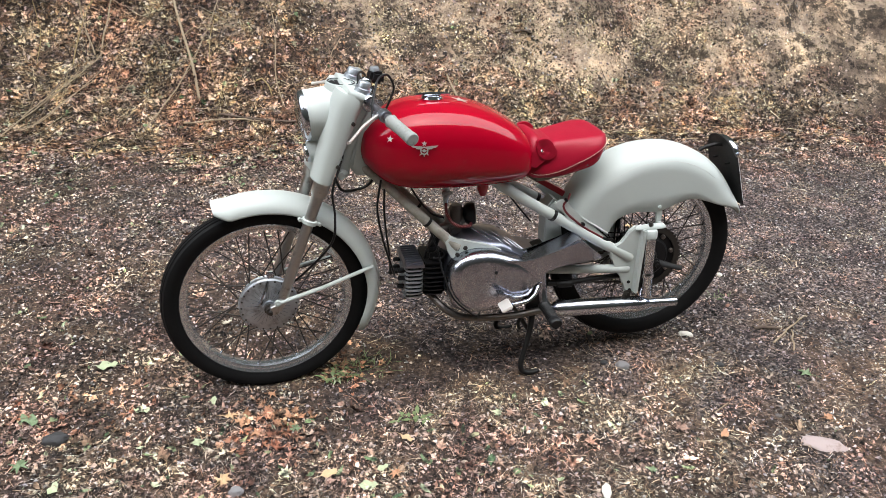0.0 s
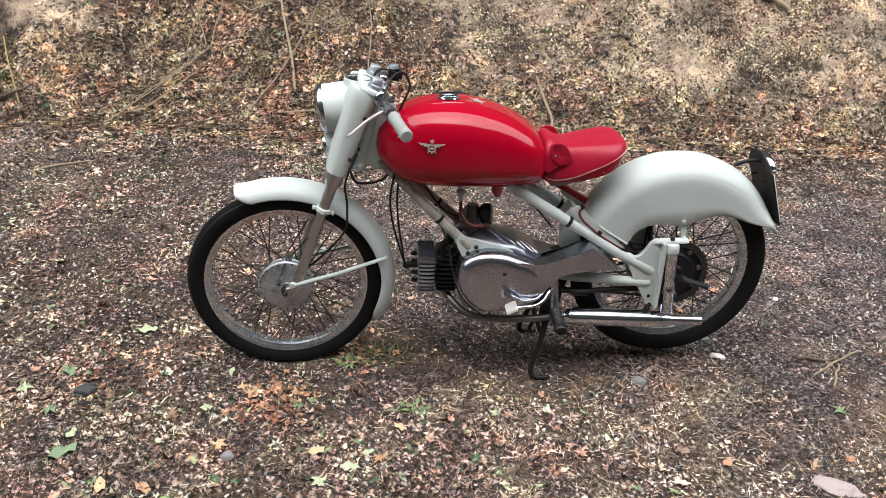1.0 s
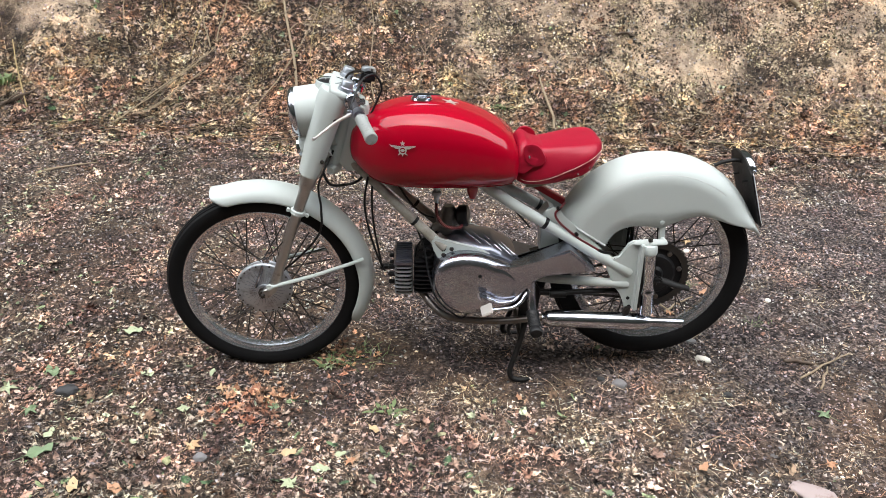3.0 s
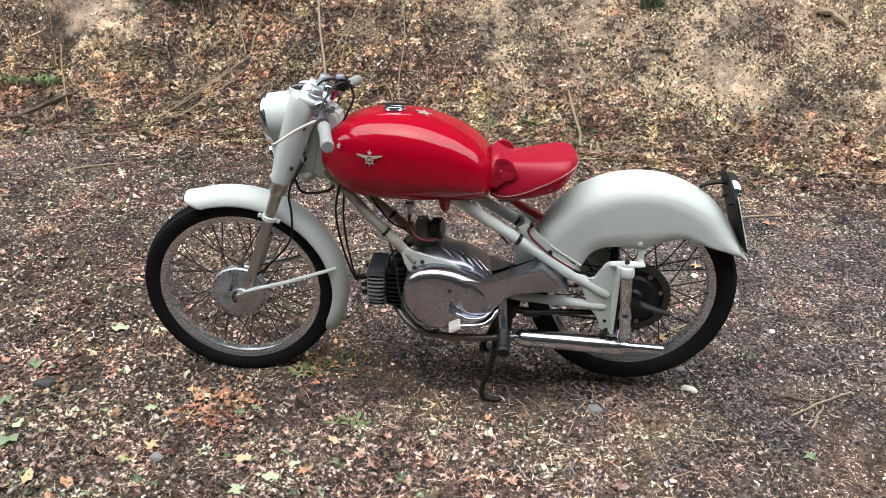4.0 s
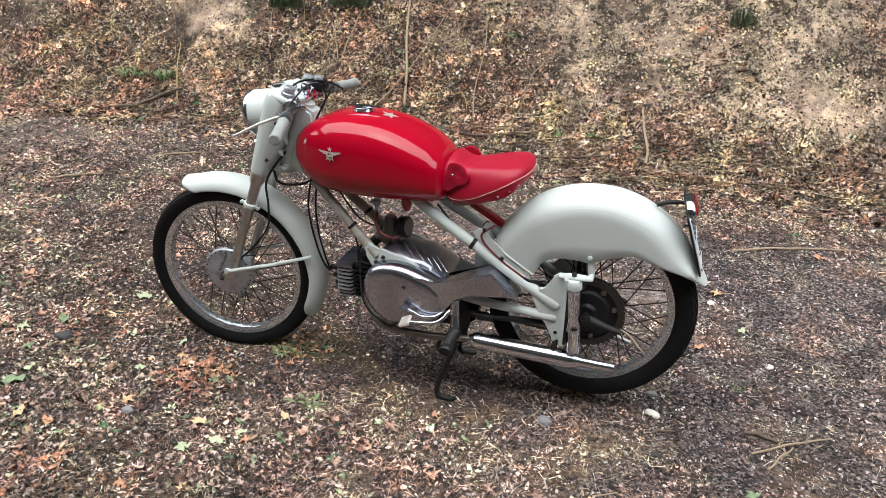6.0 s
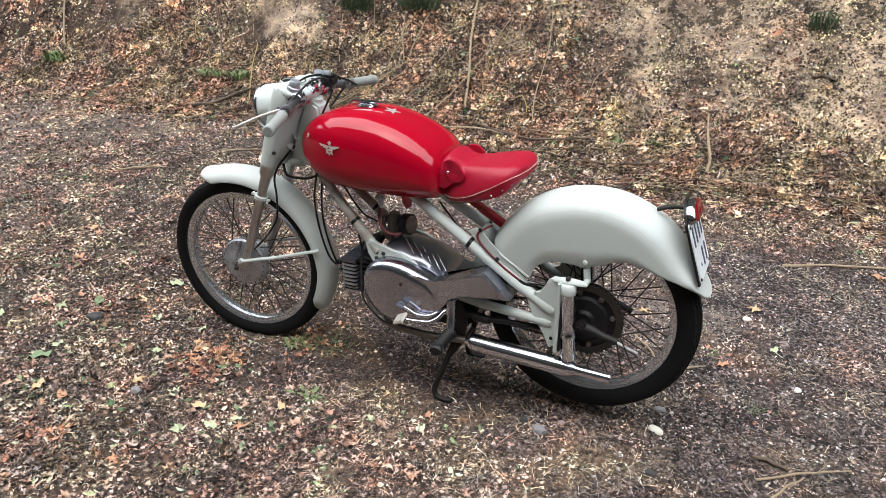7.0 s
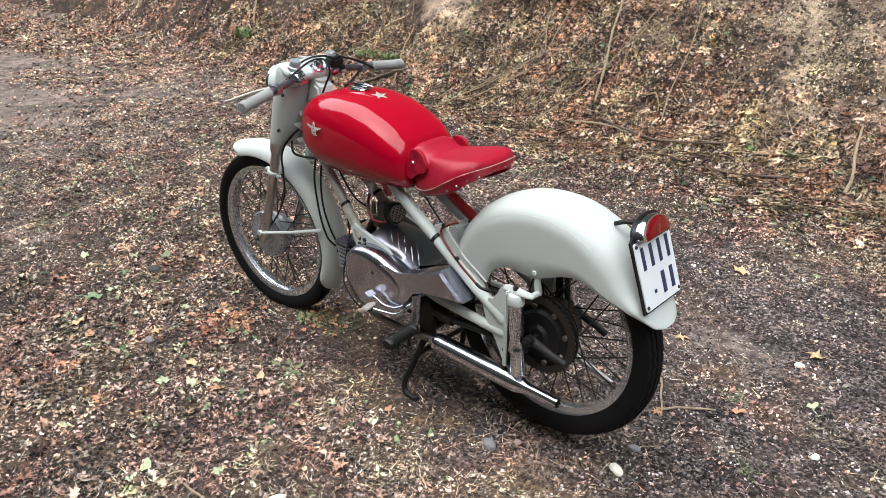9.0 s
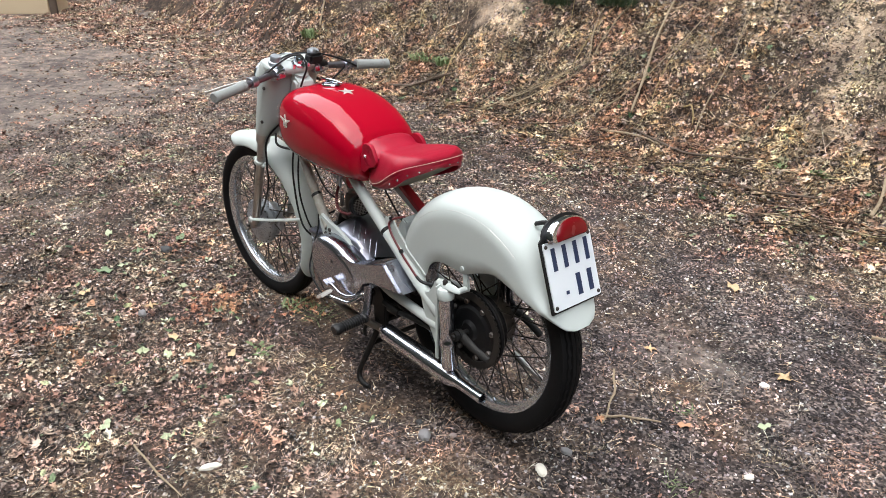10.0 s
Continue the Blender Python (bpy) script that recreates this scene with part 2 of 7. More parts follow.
EARTH, nt, bsdf, vec = blank("track_and_bank_earth")
geo = nt.nodes.new("ShaderNodeNewGeometry")
pos = geo.outputs["Position"]
xyz = nt.nodes.new("ShaderNodeSeparateXYZ")
nt.links.new(pos, xyz.inputs[0])
PX, PY, PZ = xyz.outputs
wide, mid, fine, grit = (noise_tex(nt, pos, s, 6, 0.62) for s in (1.1, 4.5, 24.0, 110.0))
cells = nt.nodes.new("ShaderNodeTexVoronoi")
cells.inputs["Scale"].default_value = 130.0
nt.links.new(pos, cells.inputs["Vector"])
cell_grey = nt.nodes.new("ShaderNodeSeparateColor")
nt.links.new(cells.outputs["Color"], cell_grey.inputs[0])
stones = ramp(nt, cell_grey.outputs[0], [(0.0, (0.012, 0.011, 0.013)), (0.35, (0.060, 0.056, 0.059)), (0.68, (0.18, 0.168, 0.168)), (0.90, (0.36, 0.338, 0.325)), (1.0, (0.55, 0.525, 0.50))])
mulch = ramp(nt, mixed(nt, 0.5, fine, grit), [(0.34, (0.014, 0.010, 0.007)), (0.48, (0.085, 0.058, 0.042)), (0.62, (0.25, 0.175, 0.125)), (0.78, (0.46, 0.36, 0.27))])
sandy = ramp(nt, mixed(nt, 0.5, fine, grit), [(0.3, (0.30, 0.215, 0.14)), (0.5, (0.84, 0.66, 0.47)), (0.7, (0.95, 0.82, 0.64)), (0.85, (0.97, 0.88, 0.74))])
west = maths(nt, "MULTIPLY", maths(nt, "MINIMUM", maths(nt, "MULTIPLY_ADD", PX, -0.5, maths(nt, "MULTIPLY", PY, -0.35)), 0.9), 0.13)
litter = ramp(nt, maths(nt, "ADD", west, maths(nt, "ADD", maths(nt, "MULTIPLY", wide, 0.6), maths(nt, "MULTIPLY", mid, 0.55))), [(0.47, (0.05, 0.05, 0.05)), (0.62, (0.88, 0.88, 0.88))])
stones = mixed(nt, 1.0, stones, (1.08, 0.97, 0.92), "MULTIPLY")
track = mixed(nt, litter, stones, mulch)
# Mulch along the foot of the bank, bare sand on the steeper stretches.
verge = ramp(nt, maths(nt, "MULTIPLY_ADD", mid, 0.8, maths(nt, "SUBTRACT", PY, 1.55)), [(0.3, (0, 0, 0)), (0.75, (1, 1, 1))])
track = mixed(nt, verge, track, mulch)
bare_east = maths(nt, "MULTIPLY", maths(nt, "ADD", PX, 0.80), 0.40)
bare_west = maths(nt, "MULTIPLY_ADD", maths(nt, "ABSOLUTE", maths(nt, "ADD", PX, 2.66)), -1.2, 0.62)
bare_west = maths(nt, "MAXIMUM", bare_west, maths(nt, "MULTIPLY_ADD", maths(nt, "ABSOLUTE", maths(nt, "ADD", PX, 4.15)), -1.3, 0.45))
bare = maths(nt, "MINIMUM", maths(nt, "MAXIMUM", bare_east, bare_west), 0.55)
bare = maths(nt, "ADD", bare, maths(nt, "MULTIPLY", maths(nt, "SUBTRACT", PZ, 0.32), 0.8))
bare = maths(nt, "ADD", bare, maths(nt, "MULTIPLY_ADD", mid, 1.3, -0.52))
bare = maths(nt, "MINIMUM", bare, maths(nt, "MULTIPLY", PZ, 5.0))
sandy = mixed(nt, ramp(nt, maths(nt, "MULTIPLY_ADD", wide, 0.5, maths(nt, "MULTIPLY", mid, 0.6)), [(0.46, (0.8, 0.8, 0.8)), (0.56, (0.0, 0.0, 0.0))]), sandy, mulch)
blotch = ramp(nt, noise_tex(nt, pos, 9.0, 8, 0.75), [(0.475, (0.0, 0.0, 0.0)), (0.56, (0.92, 0.92, 0.92))])
clean_sand = sandy
sandy = mixed(nt, blotch, sandy, (0.045, 0.035, 0.024))
for sx, sy, wide_x, wide_y in ((1.54, 2.96, 2.6, 5.5), (1.22, 3.12, 5.5, 8.0), (2.05, 3.25, 4.0, 7.0), (-2.68, 3.10, 2.4, 5.0)):
    far = maths(nt, "ADD", maths(nt, "POWER", maths(nt, "ABSOLUTE", maths(nt, "MULTIPLY", maths(nt, "SUBTRACT", PX, sx), wide_x)), 2.0), maths(nt, "POWER", maths(nt, "ABSOLUTE", maths(nt, "MULTIPLY", maths(nt, "SUBTRACT", PY, sy), wide_y)), 2.0))
    slump = ramp(nt, maths(nt, "MULTIPLY_ADD", noise_tex(nt, pos, 9.0, 6, 0.7), 1.6, maths(nt, "MULTIPLY_ADD", far, -0.7, -0.3)), [(0.30, (0, 0, 0)), (0.55, (1, 1, 1))])
    sandy = mixed(nt, slump, sandy, clean_sand)
track = mixed(nt, ramp(nt, bare, [(0.18, (0, 0, 0)), (0.55, (1, 1, 1))]), track, sandy)
# The track gets paler towards the west; two patches of pale dust join in.
pale_mask = maths(nt, "MULTIPLY", ramp(nt, maths(nt, "MULTIPLY_ADD", PX, -0.30, maths(nt, "MULTIPLY_ADD", mid, 0.8, -0.80)), [(0.15, (0, 0, 0)), (0.75, (1, 1, 1))]), maths(nt, "LESS_THAN", PZ, 0.06))
for sx, sy, wide_x, wide_y in ((-2.05, -0.35, 1.6, 3.2), (0.70, 0.88, 2.4, 3.6)):
    far = maths(nt, "ADD", maths(nt, "POWER", maths(nt, "ABSOLUTE", maths(nt, "MULTIPLY", maths(nt, "SUBTRACT", PX, sx), wide_x)), 2.0), maths(nt, "POWER", maths(nt, "ABSOLUTE", maths(nt, "MULTIPLY", maths(nt, "SUBTRACT", PY, sy), wide_y)), 2.0))
    pale_mask = maths(nt, "MAXIMUM", pale_mask, ramp(nt, maths(nt, "MULTIPLY_ADD", noise_tex(nt, pos, 6.0, 6, 0.7), 1.5, maths(nt, "MULTIPLY_ADD", far, -0.6, -0.3)), [(0.25, (0, 0, 0)), (0.65, (1, 1, 1))]))
track = mixed(nt, maths(nt, "MULTIPLY", pale_mask, 0.62), track, mixed(nt, fine, (0.20, 0.170, 0.148), (0.70, 0.615, 0.545)))
track = mixed(nt, 1.0, track, (0.50, 0.485, 0.495), "MULTIPLY")
patchy = ramp(nt, noise_tex(nt, pos, 2.3, 4, 0.6), [(0.36, (0.66, 0.65, 0.67)), (0.52, (1.0, 1.0, 1.0)), (0.66, (1.40, 1.35, 1.28))])
track = mixed(nt, 1.0, track, patchy, "MULTIPLY")
track = mixed(nt, 1.0, track, ramp(nt, noise_tex(nt, pos, 8.5, 5, 0.65), [(0.34, (0.50, 0.48, 0.50)), (0.50, (1.0, 1.0, 1.0)), (0.64, (1.55, 1.50, 1.42))]), "MULTIPLY")
nt.links.new(track, bsdf.inputs["Base Color"])
bsdf.inputs["Roughness"].default_value = 0.9
bsdf.inputs["Specular IOR Level"].default_value = 0.25
bumped(nt, bsdf, maths(nt, "ADD", maths(nt, "MULTIPLY", fine, 0.8), maths(nt, "ADD", grit, cells.outputs["Distance"])), 0.7, 0.008)

ground = new("ground", mesh_of("ground", np.stack([GX, GY, GZ], -1).reshape(-1, 3), quads, EARTH))
tagged(ground, "gravel track strewn with leaf litter under a sandy cut bank", "ground", kind="structure")

# ---- motorcycle: x to its tail, y to its right side, z up ----
bike = tagged(new("motorcycle"), "vintage motorcycle, red tank and saddle, grey-white mudguards, on its centre stand", "motorcycle")
bike.matrix_world = Matrix.Translation((0, 0.092, 0)) @ Matrix.Rotation(radians(2), 4, "Z") @ Matrix.Rotation(radians(-1.2), 4, "X")
HEAD, RAKE = Vector((-0.345, 0, 0.80)), Vector((0.334, 0, 0.943)).normalized()
STEER = Matrix.Translation(HEAD) @ Matrix.Rotation(radians(4.0), 4, RAKE) @ Matrix.Translation(-HEAD)
FRONT, REAR = Vector((-0.618, 0.0, 0.282)), Vector((0.594, 0.0, 0.352))


def raked(p):
    """A frame at p: x back, y to the right, z up the steering axis."""
    return Matrix(((0.943, 0, 0.334, p[0]), (0, 1, 0, p[1]), (-0.334, 0, 0.943, p[2]), (0, 0, 0, 1)))


def polar(c, deg, r):
    return c[0] + r * math.cos(radians(deg)), c[2] + r * math.sin(radians(deg))


def wheel(name, centre, turn, drum, drum_label, ribbed, outer, bulge):
    """A spoked wheel about its centre: the rim is the part, the rest hangs under it."""
    at = turn @ Matrix.Translation(centre) @ LEFT
    bm = B()
    lathe(bm, [(0.251, 0.024), (0.2525, 0.0225), (0.2505, 0.020), (0.244, 0.0185), (0.238, 0.016), (0.2335, 0.008), (0.232, 0.0),
               (0.2335, -0.008), (0.238, -0.016), (0.244, -0.0185), (0.2505, -0.020), (0.2525, -0.0225), (0.251, -0.024),
               (0.249, -0.0225), (0.240, -0.0205), (0.232, -0.0175), (0.2285, -0.009), (0.2275, 0.0), (0.2285, 0.009), (0.232, 0.0175), (0.240, 0.0205), (0.249, 0.0225)], 96, closed=True)
    rim = part(name, bm, RIM, bike, "wire-spoked wheel with a dull alloy rim", at)
    bm = B()
    grooves = (-0.62, -0.34, 0.0, 0.34, 0.62)
    deep = outer - 0.249
    flank = [(0.249, 0.0205), (0.249 + 0.10 * deep, 0.72 * bulge), (0.249 + 0.28 * deep, 0.90 * bulge), (0.249 + 0.47 * deep, 1.0 * bulge), (0.249 + 0.66 * deep, 0.98 * bulge), (0.249 + 0.80 * deep, 0.89 * bulge)]
    prof = [(r, -h) for r, h in flank]
    for g in np.linspace(-0.80, 0.80, 41):
        r = outer - 0.20 * deep * (abs(g) / 0.89) ** 2.2
        prof.append((r - (0.0038 if min(abs(g - q) for q in grooves) < 0.035 else 0.0), g * bulge))
    prof += flank[::-1]
    lathe(bm, prof, 120, closed=True)
    if not ribbed:
        # Cross cuts in the shoulders of the tread.
        for v in bm.verts:
            a, r = math.atan2(v.co.y, v.co.x), math.hypot(v.co.x, v.co.y)
            if 0.30 < abs(v.co.z) / bulge < 0.86 and r > outer - 0.25 * deep and int((a + math.pi) / (2 * math.pi) * 120 + 0.5) % 2 == 0:
                v.co.x *= 0.988
                v.co.y *= 0.988
    part("tyre", bm, RUBBER, rim, "black rubber tyre with a ribbed tread" if ribbed else "black rubber tyre with a block tread", angle=25)
    bm = B()
    lathe(bm, drum, 48)
    part("hub", bm, CASTING if "black" in drum_label else ALLOY_DULL, rim, drum_label, angle=30)
    # Spokes cross in pairs; the brake side is laced to a wide flange.
    wide = max(r for r, h in drum if h > 0)
    bm = B()
    tube(bm, [(0.0, 0, 0), (0, 0, 0.94), (0, 0, 1.0)], [0.0020, 0.0020, 0.0020], 6)
    spoke_mesh = part("spoke", bm, SPOKE, rim, "thin tarnished steel spoke", smooth=True)
    first = True
    for k in range(36):
        left_side = k % 2 == 0
        a = 2 * math.pi * k / 36
        lean = (0.62 if (k // 2) % 2 else -0.62) * (0.8 if left_side else 1.0)
        r0, h0 = (wide * 0.94, 0.030) if left_side else (0.055, -0.030)
        p = Vector((r0 * math.cos(a + lean), r0 * math.sin(a + lean), h0))
        q = Vector((0.2325 * math.cos(a), 0.2325 * math.sin(a), 0.004 if left_side else -0.004))
        m = aim(p, q - p) @ Matrix.Diagonal((1, 1, (q - p).length, 1))
        if first:
            spoke_mesh.matrix_basis, first, ob = m, False, spoke_mesh
        else:
            ob = new("spoke", spoke_mesh.data)
            ob.parent, ob.matrix_basis = rim, m
            tagged(ob, "thin tarnished steel spoke")
    bm = B()
    for k in range(36):
        a = 2 * math.pi * k / 36
        d = Vector((math.cos(a), math.sin(a), 0))
        tube(bm, [d * 0.2335 + UP * (0.003 if k % 2 == 0 else -0.003), d * 0.222 + UP * (0.0045 if k % 2 == 0 else -0.0045)], [0.0034, 0.0026], 8)
    tagged(part("nipple_ring", bm, CHROME, rim, "bright spoke nipples round the rim"), kind="stuff")
    return rim


front_drum = [(0.0, 0.058), (0.018, 0.058), (0.020, 0.052), (0.045, 0.050), (0.074, 0.048), (0.083, 0.046), (0.087, 0.042), (0.087, 0.030), (0.080, 0.027), (0.076, 0.020),
              (0.079, 0.017), (0.076, 0.014), (0.079, 0.011), (0.076, 0.008), (0.079, 0.005), (0.076, 0.002), (0.070, -0.003), (0.060, -0.02), (0.058, -0.034), (0.040, -0.040), (0.02, -0.044), (0.0, -0.046)]
front_wheel = wheel("front_wheel", FRONT, STEER, front_drum, "full-width alloy brake hub with cooling ribs", True, 0.304, 0.0335)
bm = B()
for k in range(24):
    a = 2 * math.pi * k / 24
    lathe(bm, [(0.0, 0.0478), (0.0028, 0.0478), (0.0028, 0.0452), (0.0, 0.0452)], 8, Matrix.Translation((0.0795 * math.cos(a), 0.0795 * math.sin(a), 0.0005)))
part("flange_bolts", bm, SPOKE, front_wheel, "ring of small dark bolts")
bm = B()
for k in range(30):
    a = 2 * math.pi * (k + 0.5) / 30
    d = Vector((math.cos(a), math.sin(a), 0))
    tube(bm, [d * 0.026 + UP * 0.0515, d * 0.062 + UP * 0.0490], [0.0006, 0.0003], 6)
part("brake_plate_ribs", bm, ALLOY, front_wheel, "fine radial ribs on the alloy brake plate")
bm = B()
tube(bm, [(-0.025, 0.012, 0.055), (-0.006, 0.06, 0.054), (0.0, 0.082, 0.05)], [0.006, 0.005, 0.004], 8)
block(bm, (0.022, 0.03, 0.012), Matrix.Translation((0.01, 0.088, 0.035)), 0.003)
part("brake_arm", bm, ALLOY, front_wheel, "bright brake anchor arm")
bm = B()
lathe(bm, [(0.0, 0.098), (0.0055, 0.098), (0.0065, 0.094), (0.0065, 0.086), (0.012, 0.0855), (0.0125, 0.074), (0.016, 0.073), (0.016, 0.066), (0.006, 0.065), (0.006, -0.085), (0.012, -0.086), (0.012, -0.096), (0.0, -0.097)], 12)
part("axle", bm, SPOKE, front_wheel, "dark axle with nuts")

rear_drum = [(0.0, 0.074), (0.022, 0.074), (0.03, 0.066), (0.062, 0.064), (0.070, 0.058), (0.098, 0.055), (0.108, 0.052), (0.110, 0.046), (0.108, 0.040), (0.088, 0.036),
             (0.086, 0.022), (0.088, 0.019), (0.084, 0.016), (0.088, 0.012), (0.084, 0.008), (0.080, 0.0), (0.072, -0.02), (0.066, -0.04), (0.045, -0.05), (0.02, -0.055), (0.0, -0.056)]
rear_wheel = wheel("rear_wheel", REAR, Matrix(), rear_drum, "black brake drum and sprocket carrier", False, 0.3145, 0.0395)
bm = B()
for k in range(44):
    a, w = 2 * math.pi * k / 44, math.pi / 44
    ring = [(0.106, a - w), (0.1120, a - w * 0.45), (0.1120, a + w * 0.45), (0.106, a + w)]
    lo = [bm.verts.new((r * math.cos(t), r * math.sin(t), 0.060)) for r, t in ring]
    hi = [bm.verts.new((r * math.cos(t), r * math.sin(t), 0.064)) for r, t in ring]
    bm.faces.new(hi), bm.faces.new(lo[::-1])
    for i in range(4):
        bm.faces.new((lo[i], lo[(i + 1) % 4], hi[(i + 1) % 4], hi[i]))
lathe(bm, [(0.107, 0.064), (0.090, 0.064), (0.090, 0.060), (0.107, 0.060)], 44, closed=True)
part("sprocket", bm, SPOKE, rear_wheel, "dark toothed chain sprocket")
for k in range(8):
    a = 2 * math.pi * (k + 0.3) / 8
    bm = B()
    lathe(bm, [(0.0, 0.0655), (0.0065, 0.0655), (0.0075, 0.064), (0.0075, 0.056), (0.0, 0.055)], 12, Matrix.Translation((0.081 * math.cos(a), 0.081 * math.sin(a), 0)))
    part("drum_rivet", bm, PIPE, rear_wheel, "dull round rivet")
bm = B()
lathe(bm, [(0.0, 0.128), (0.006, 0.128), (0.0065, 0.122), (0.013, 0.1215), (0.0135, 0.110), (0.017, 0.109), (0.017, 0.104), (0.007, 0.103), (0.007, -0.110), (0.013, -0.111), (0.013, -0.122), (0.0, -0.123)], 12)
part("axle", bm, IRON, rear_wheel, "dark axle with nuts")

# Front end: it turns with the bars.
def leg_point(z):
    return -0.371 - (0.912 - z) * 0.352


for s, side in ((-1, "near"), (1, "far")):
    y = s * 0.078
    bm = B()
    tube(bm, [(leg_point(z), y, z) for z in (0.675, 0.655, 0.640, 0.632)], [0.0245, 0.0245, 0.0235, 0.0195], 24)
    collar = part("fork_collar", bm, STEEL, bike, "dark grey steel fork collar", STEER)
    bm = B()
    tube(bm, [(leg_point(z), y, z) for z in (0.636, 0.57, 0.5, 0.42, 0.36, 0.325)] + [(-0.585, y, 0.305), (-0.594, y, 0.285)],
         [0.0180, 0.0155, 0.0152, 0.0150, 0.0150, 0.0150, 0.014, 0.011], 20)
    lathe(bm, [(0.0, 0.010), (0.014, 0.010), (0.016, 0.007), (0.016, -0.007), (0.014, -0.010), (0.0, -0.010)], 20, Matrix.Translation((-0.605, y, 0.286)) @ LEFT)
    slider = part("fork_leg", bm, STEEL, bike, "worn grey steel fork leg", STEER)
    bm = B()
    m = raked((leg_point(0.557), y, 0.557))
    lathe(bm, [(0.0205, -0.007), (0.0225, -0.005), (0.0225, 0.005), (0.0205, 0.007), (0.0165, 0.007), (0.0165, -0.007)], 20, m, closed=True)
    for d in (-1, 1):
        block(bm, (0.015, 0.008, 0.009), m @ Matrix.Translation((d * 0.026, s * 0.004, 0)), 0.002)
        lathe(bm, [(0, 0.007), (0.0045, 0.007), (0.0045, -0.007), (0, -0.007)], 8, m @ Matrix.Translation((d * 0.029, s * 0.004, 0)) @ LEFT)
    part("mudguard_clip", bm, PAINT, slider, "grey-white clip round the fork leg")
    bm = B()
    tube(bm, [(-0.600, s * 0.092, 0.312), (-0.588, s * 0.092, 0.314), (-0.46, s * 0.085, 0.346), (-0.318, s * 0.062, 0.383), (-0.309, s * 0.058, 0.385)], [0.0085, 0.0062, 0.0058, 0.0058, 0.007], 10, squash=0.75)
    lathe(bm, [(0, 0.006), (0.009, 0.006), (0.009, -0.004), (0, -0.004)], 10, Matrix.Translation((-0.596, s * 0.092, 0.313)) @ LEFT)
    part("mudguard_stay", bm, PAINT, bike, "grey-white tubular mudguard stay", STEER)

# Fork shroud and lamp nacelle in one pressing.
bm = B()
rings = []
for z, half, fr, bk in ((0.668, 0.097, 0.030, 0.028), (0.672, 0.103, 0.034, 0.031), (0.74, 0.104, 0.040, 0.033), (0.82, 0.106, 0.046, 0.037), (0.88, 0.107, 0.048, 0.040), (0.905, 0.107, 0.047, 0.041), (0.914, 0.104, 0.044, 0.038)):
    cx, ring = leg_point(z), []
    for k in range(48):
        a = 2 * math.pi * k / 48
        c, q = math.cos(a), math.sin(a)
        yy = half * math.copysign(abs(q) ** 0.55, q)
        bulge = 1.0 if abs(yy) > 0.05 else 0.72 + 0.28 * (abs(yy) / 0.05) ** 2
        xx = (bk if c > 0 else fr * bulge) * math.copysign(abs(c) ** 0.75, c)
        ring.append((cx + xx * 0.95, yy, z - xx * 0.33))
    rings.append(ring)
loft(bm, rings)
# The lamp shell runs forward from it and narrows down to the small lamp.
shell = []
for k in range(12):
    t = k / 11
    ring = []
    for j in range(40):
        a = 2 * math.pi * j / 40
        low = max(0.0, -math.sin(a))
        r = 0.0680 * (1 + 0.12 * t)
        z = r * math.sin(a) * (1 + (0.05 + 0.45 * t) * low**3)
        ring.append((-0.488 + 0.087 * t + 0.025 * low * t - 0.13 * (1 - t) * z, r * math.cos(a) * (1 - 0.12 * low), 0.838 + 0.006 * t + z))
    shell.append(ring)
loft(bm, shell)
tube(bm, [(-0.484, 0, 0.731), (-0.470, 0, 0.735), (-0.445, 0, 0.745), (-0.41, 0, 0.76)], [0.026, 0.036, 0.050, 0.062], 28)
nacelle = part("lamp_nacelle", bm, PAINT, bike, "grey-white fork shroud and headlamp nacelle", STEER)
LAMP = aim((-0.488, 0, 0.838), (-1, 0, -0.13)) @ Matrix.Scale(0.965, 4)
bm = B()
lathe(bm, [(0.058, 0.017), (0.064, 0.0165), (0.069, 0.013), (0.0728, 0.007), (0.074, 0.001), (0.073, -0.004), (0.070, -0.005), (0.063, 0.003), (0.057, 0.014)], 48, LAMP, closed=True)
lamp_ring = part("headlamp_rim", bm, SATIN, nacelle, "polished chrome headlamp rim")
bm = B()
lathe(bm, [(0.0, 0.026), (0.024, 0.0245), (0.045, 0.020), (0.058, 0.014), (0.058, 0.011), (0.045, 0.017), (0.024, 0.0215), (0.0, 0.023)], 40, LAMP)
part("headlamp_glass", bm, glass, nacelle, "clear ribbed headlamp glass")
bm = B()
lathe(bm, [(0.062, 0.004), (0.05, -0.018), (0.026, -0.034), (0.008, -0.038), (0.0, -0.038)], 40, LAMP)
part("reflector", bm, CHROME, nacelle, "silvered lamp reflector")
bm = B()
lathe(bm, [(0.0, 0.008), (0.015, 0.007), (0.019, 0.005), (0.022, 0.008), (0.0265, 0.005), (0.028, -0.003), (0.026, -0.009), (0.0, -0.009)], 32, aim((-0.485, 0, 0.731), (-1, 0, -0.2)))
part("horn", bm, CHROME, nacelle, "small round chrome horn cover under the headlamp")
bm = B()
for z, yy in ((0.84, 0.112), (0.72, 0.108)):
    for s in (-1, 1):
        lathe(bm, [(0, 0.005), (0.005, 0.005), (0.006, 0.0), (0, 0.0)], 10, Matrix.Translation((leg_point(z) + 0.022, s * (yy - 0.008), z)) @ (LEFT if s < 0 else LEFT.inverted()))
part("shroud_screws", bm, SPOKE, nacelle, "dark screws in the shroud sides")

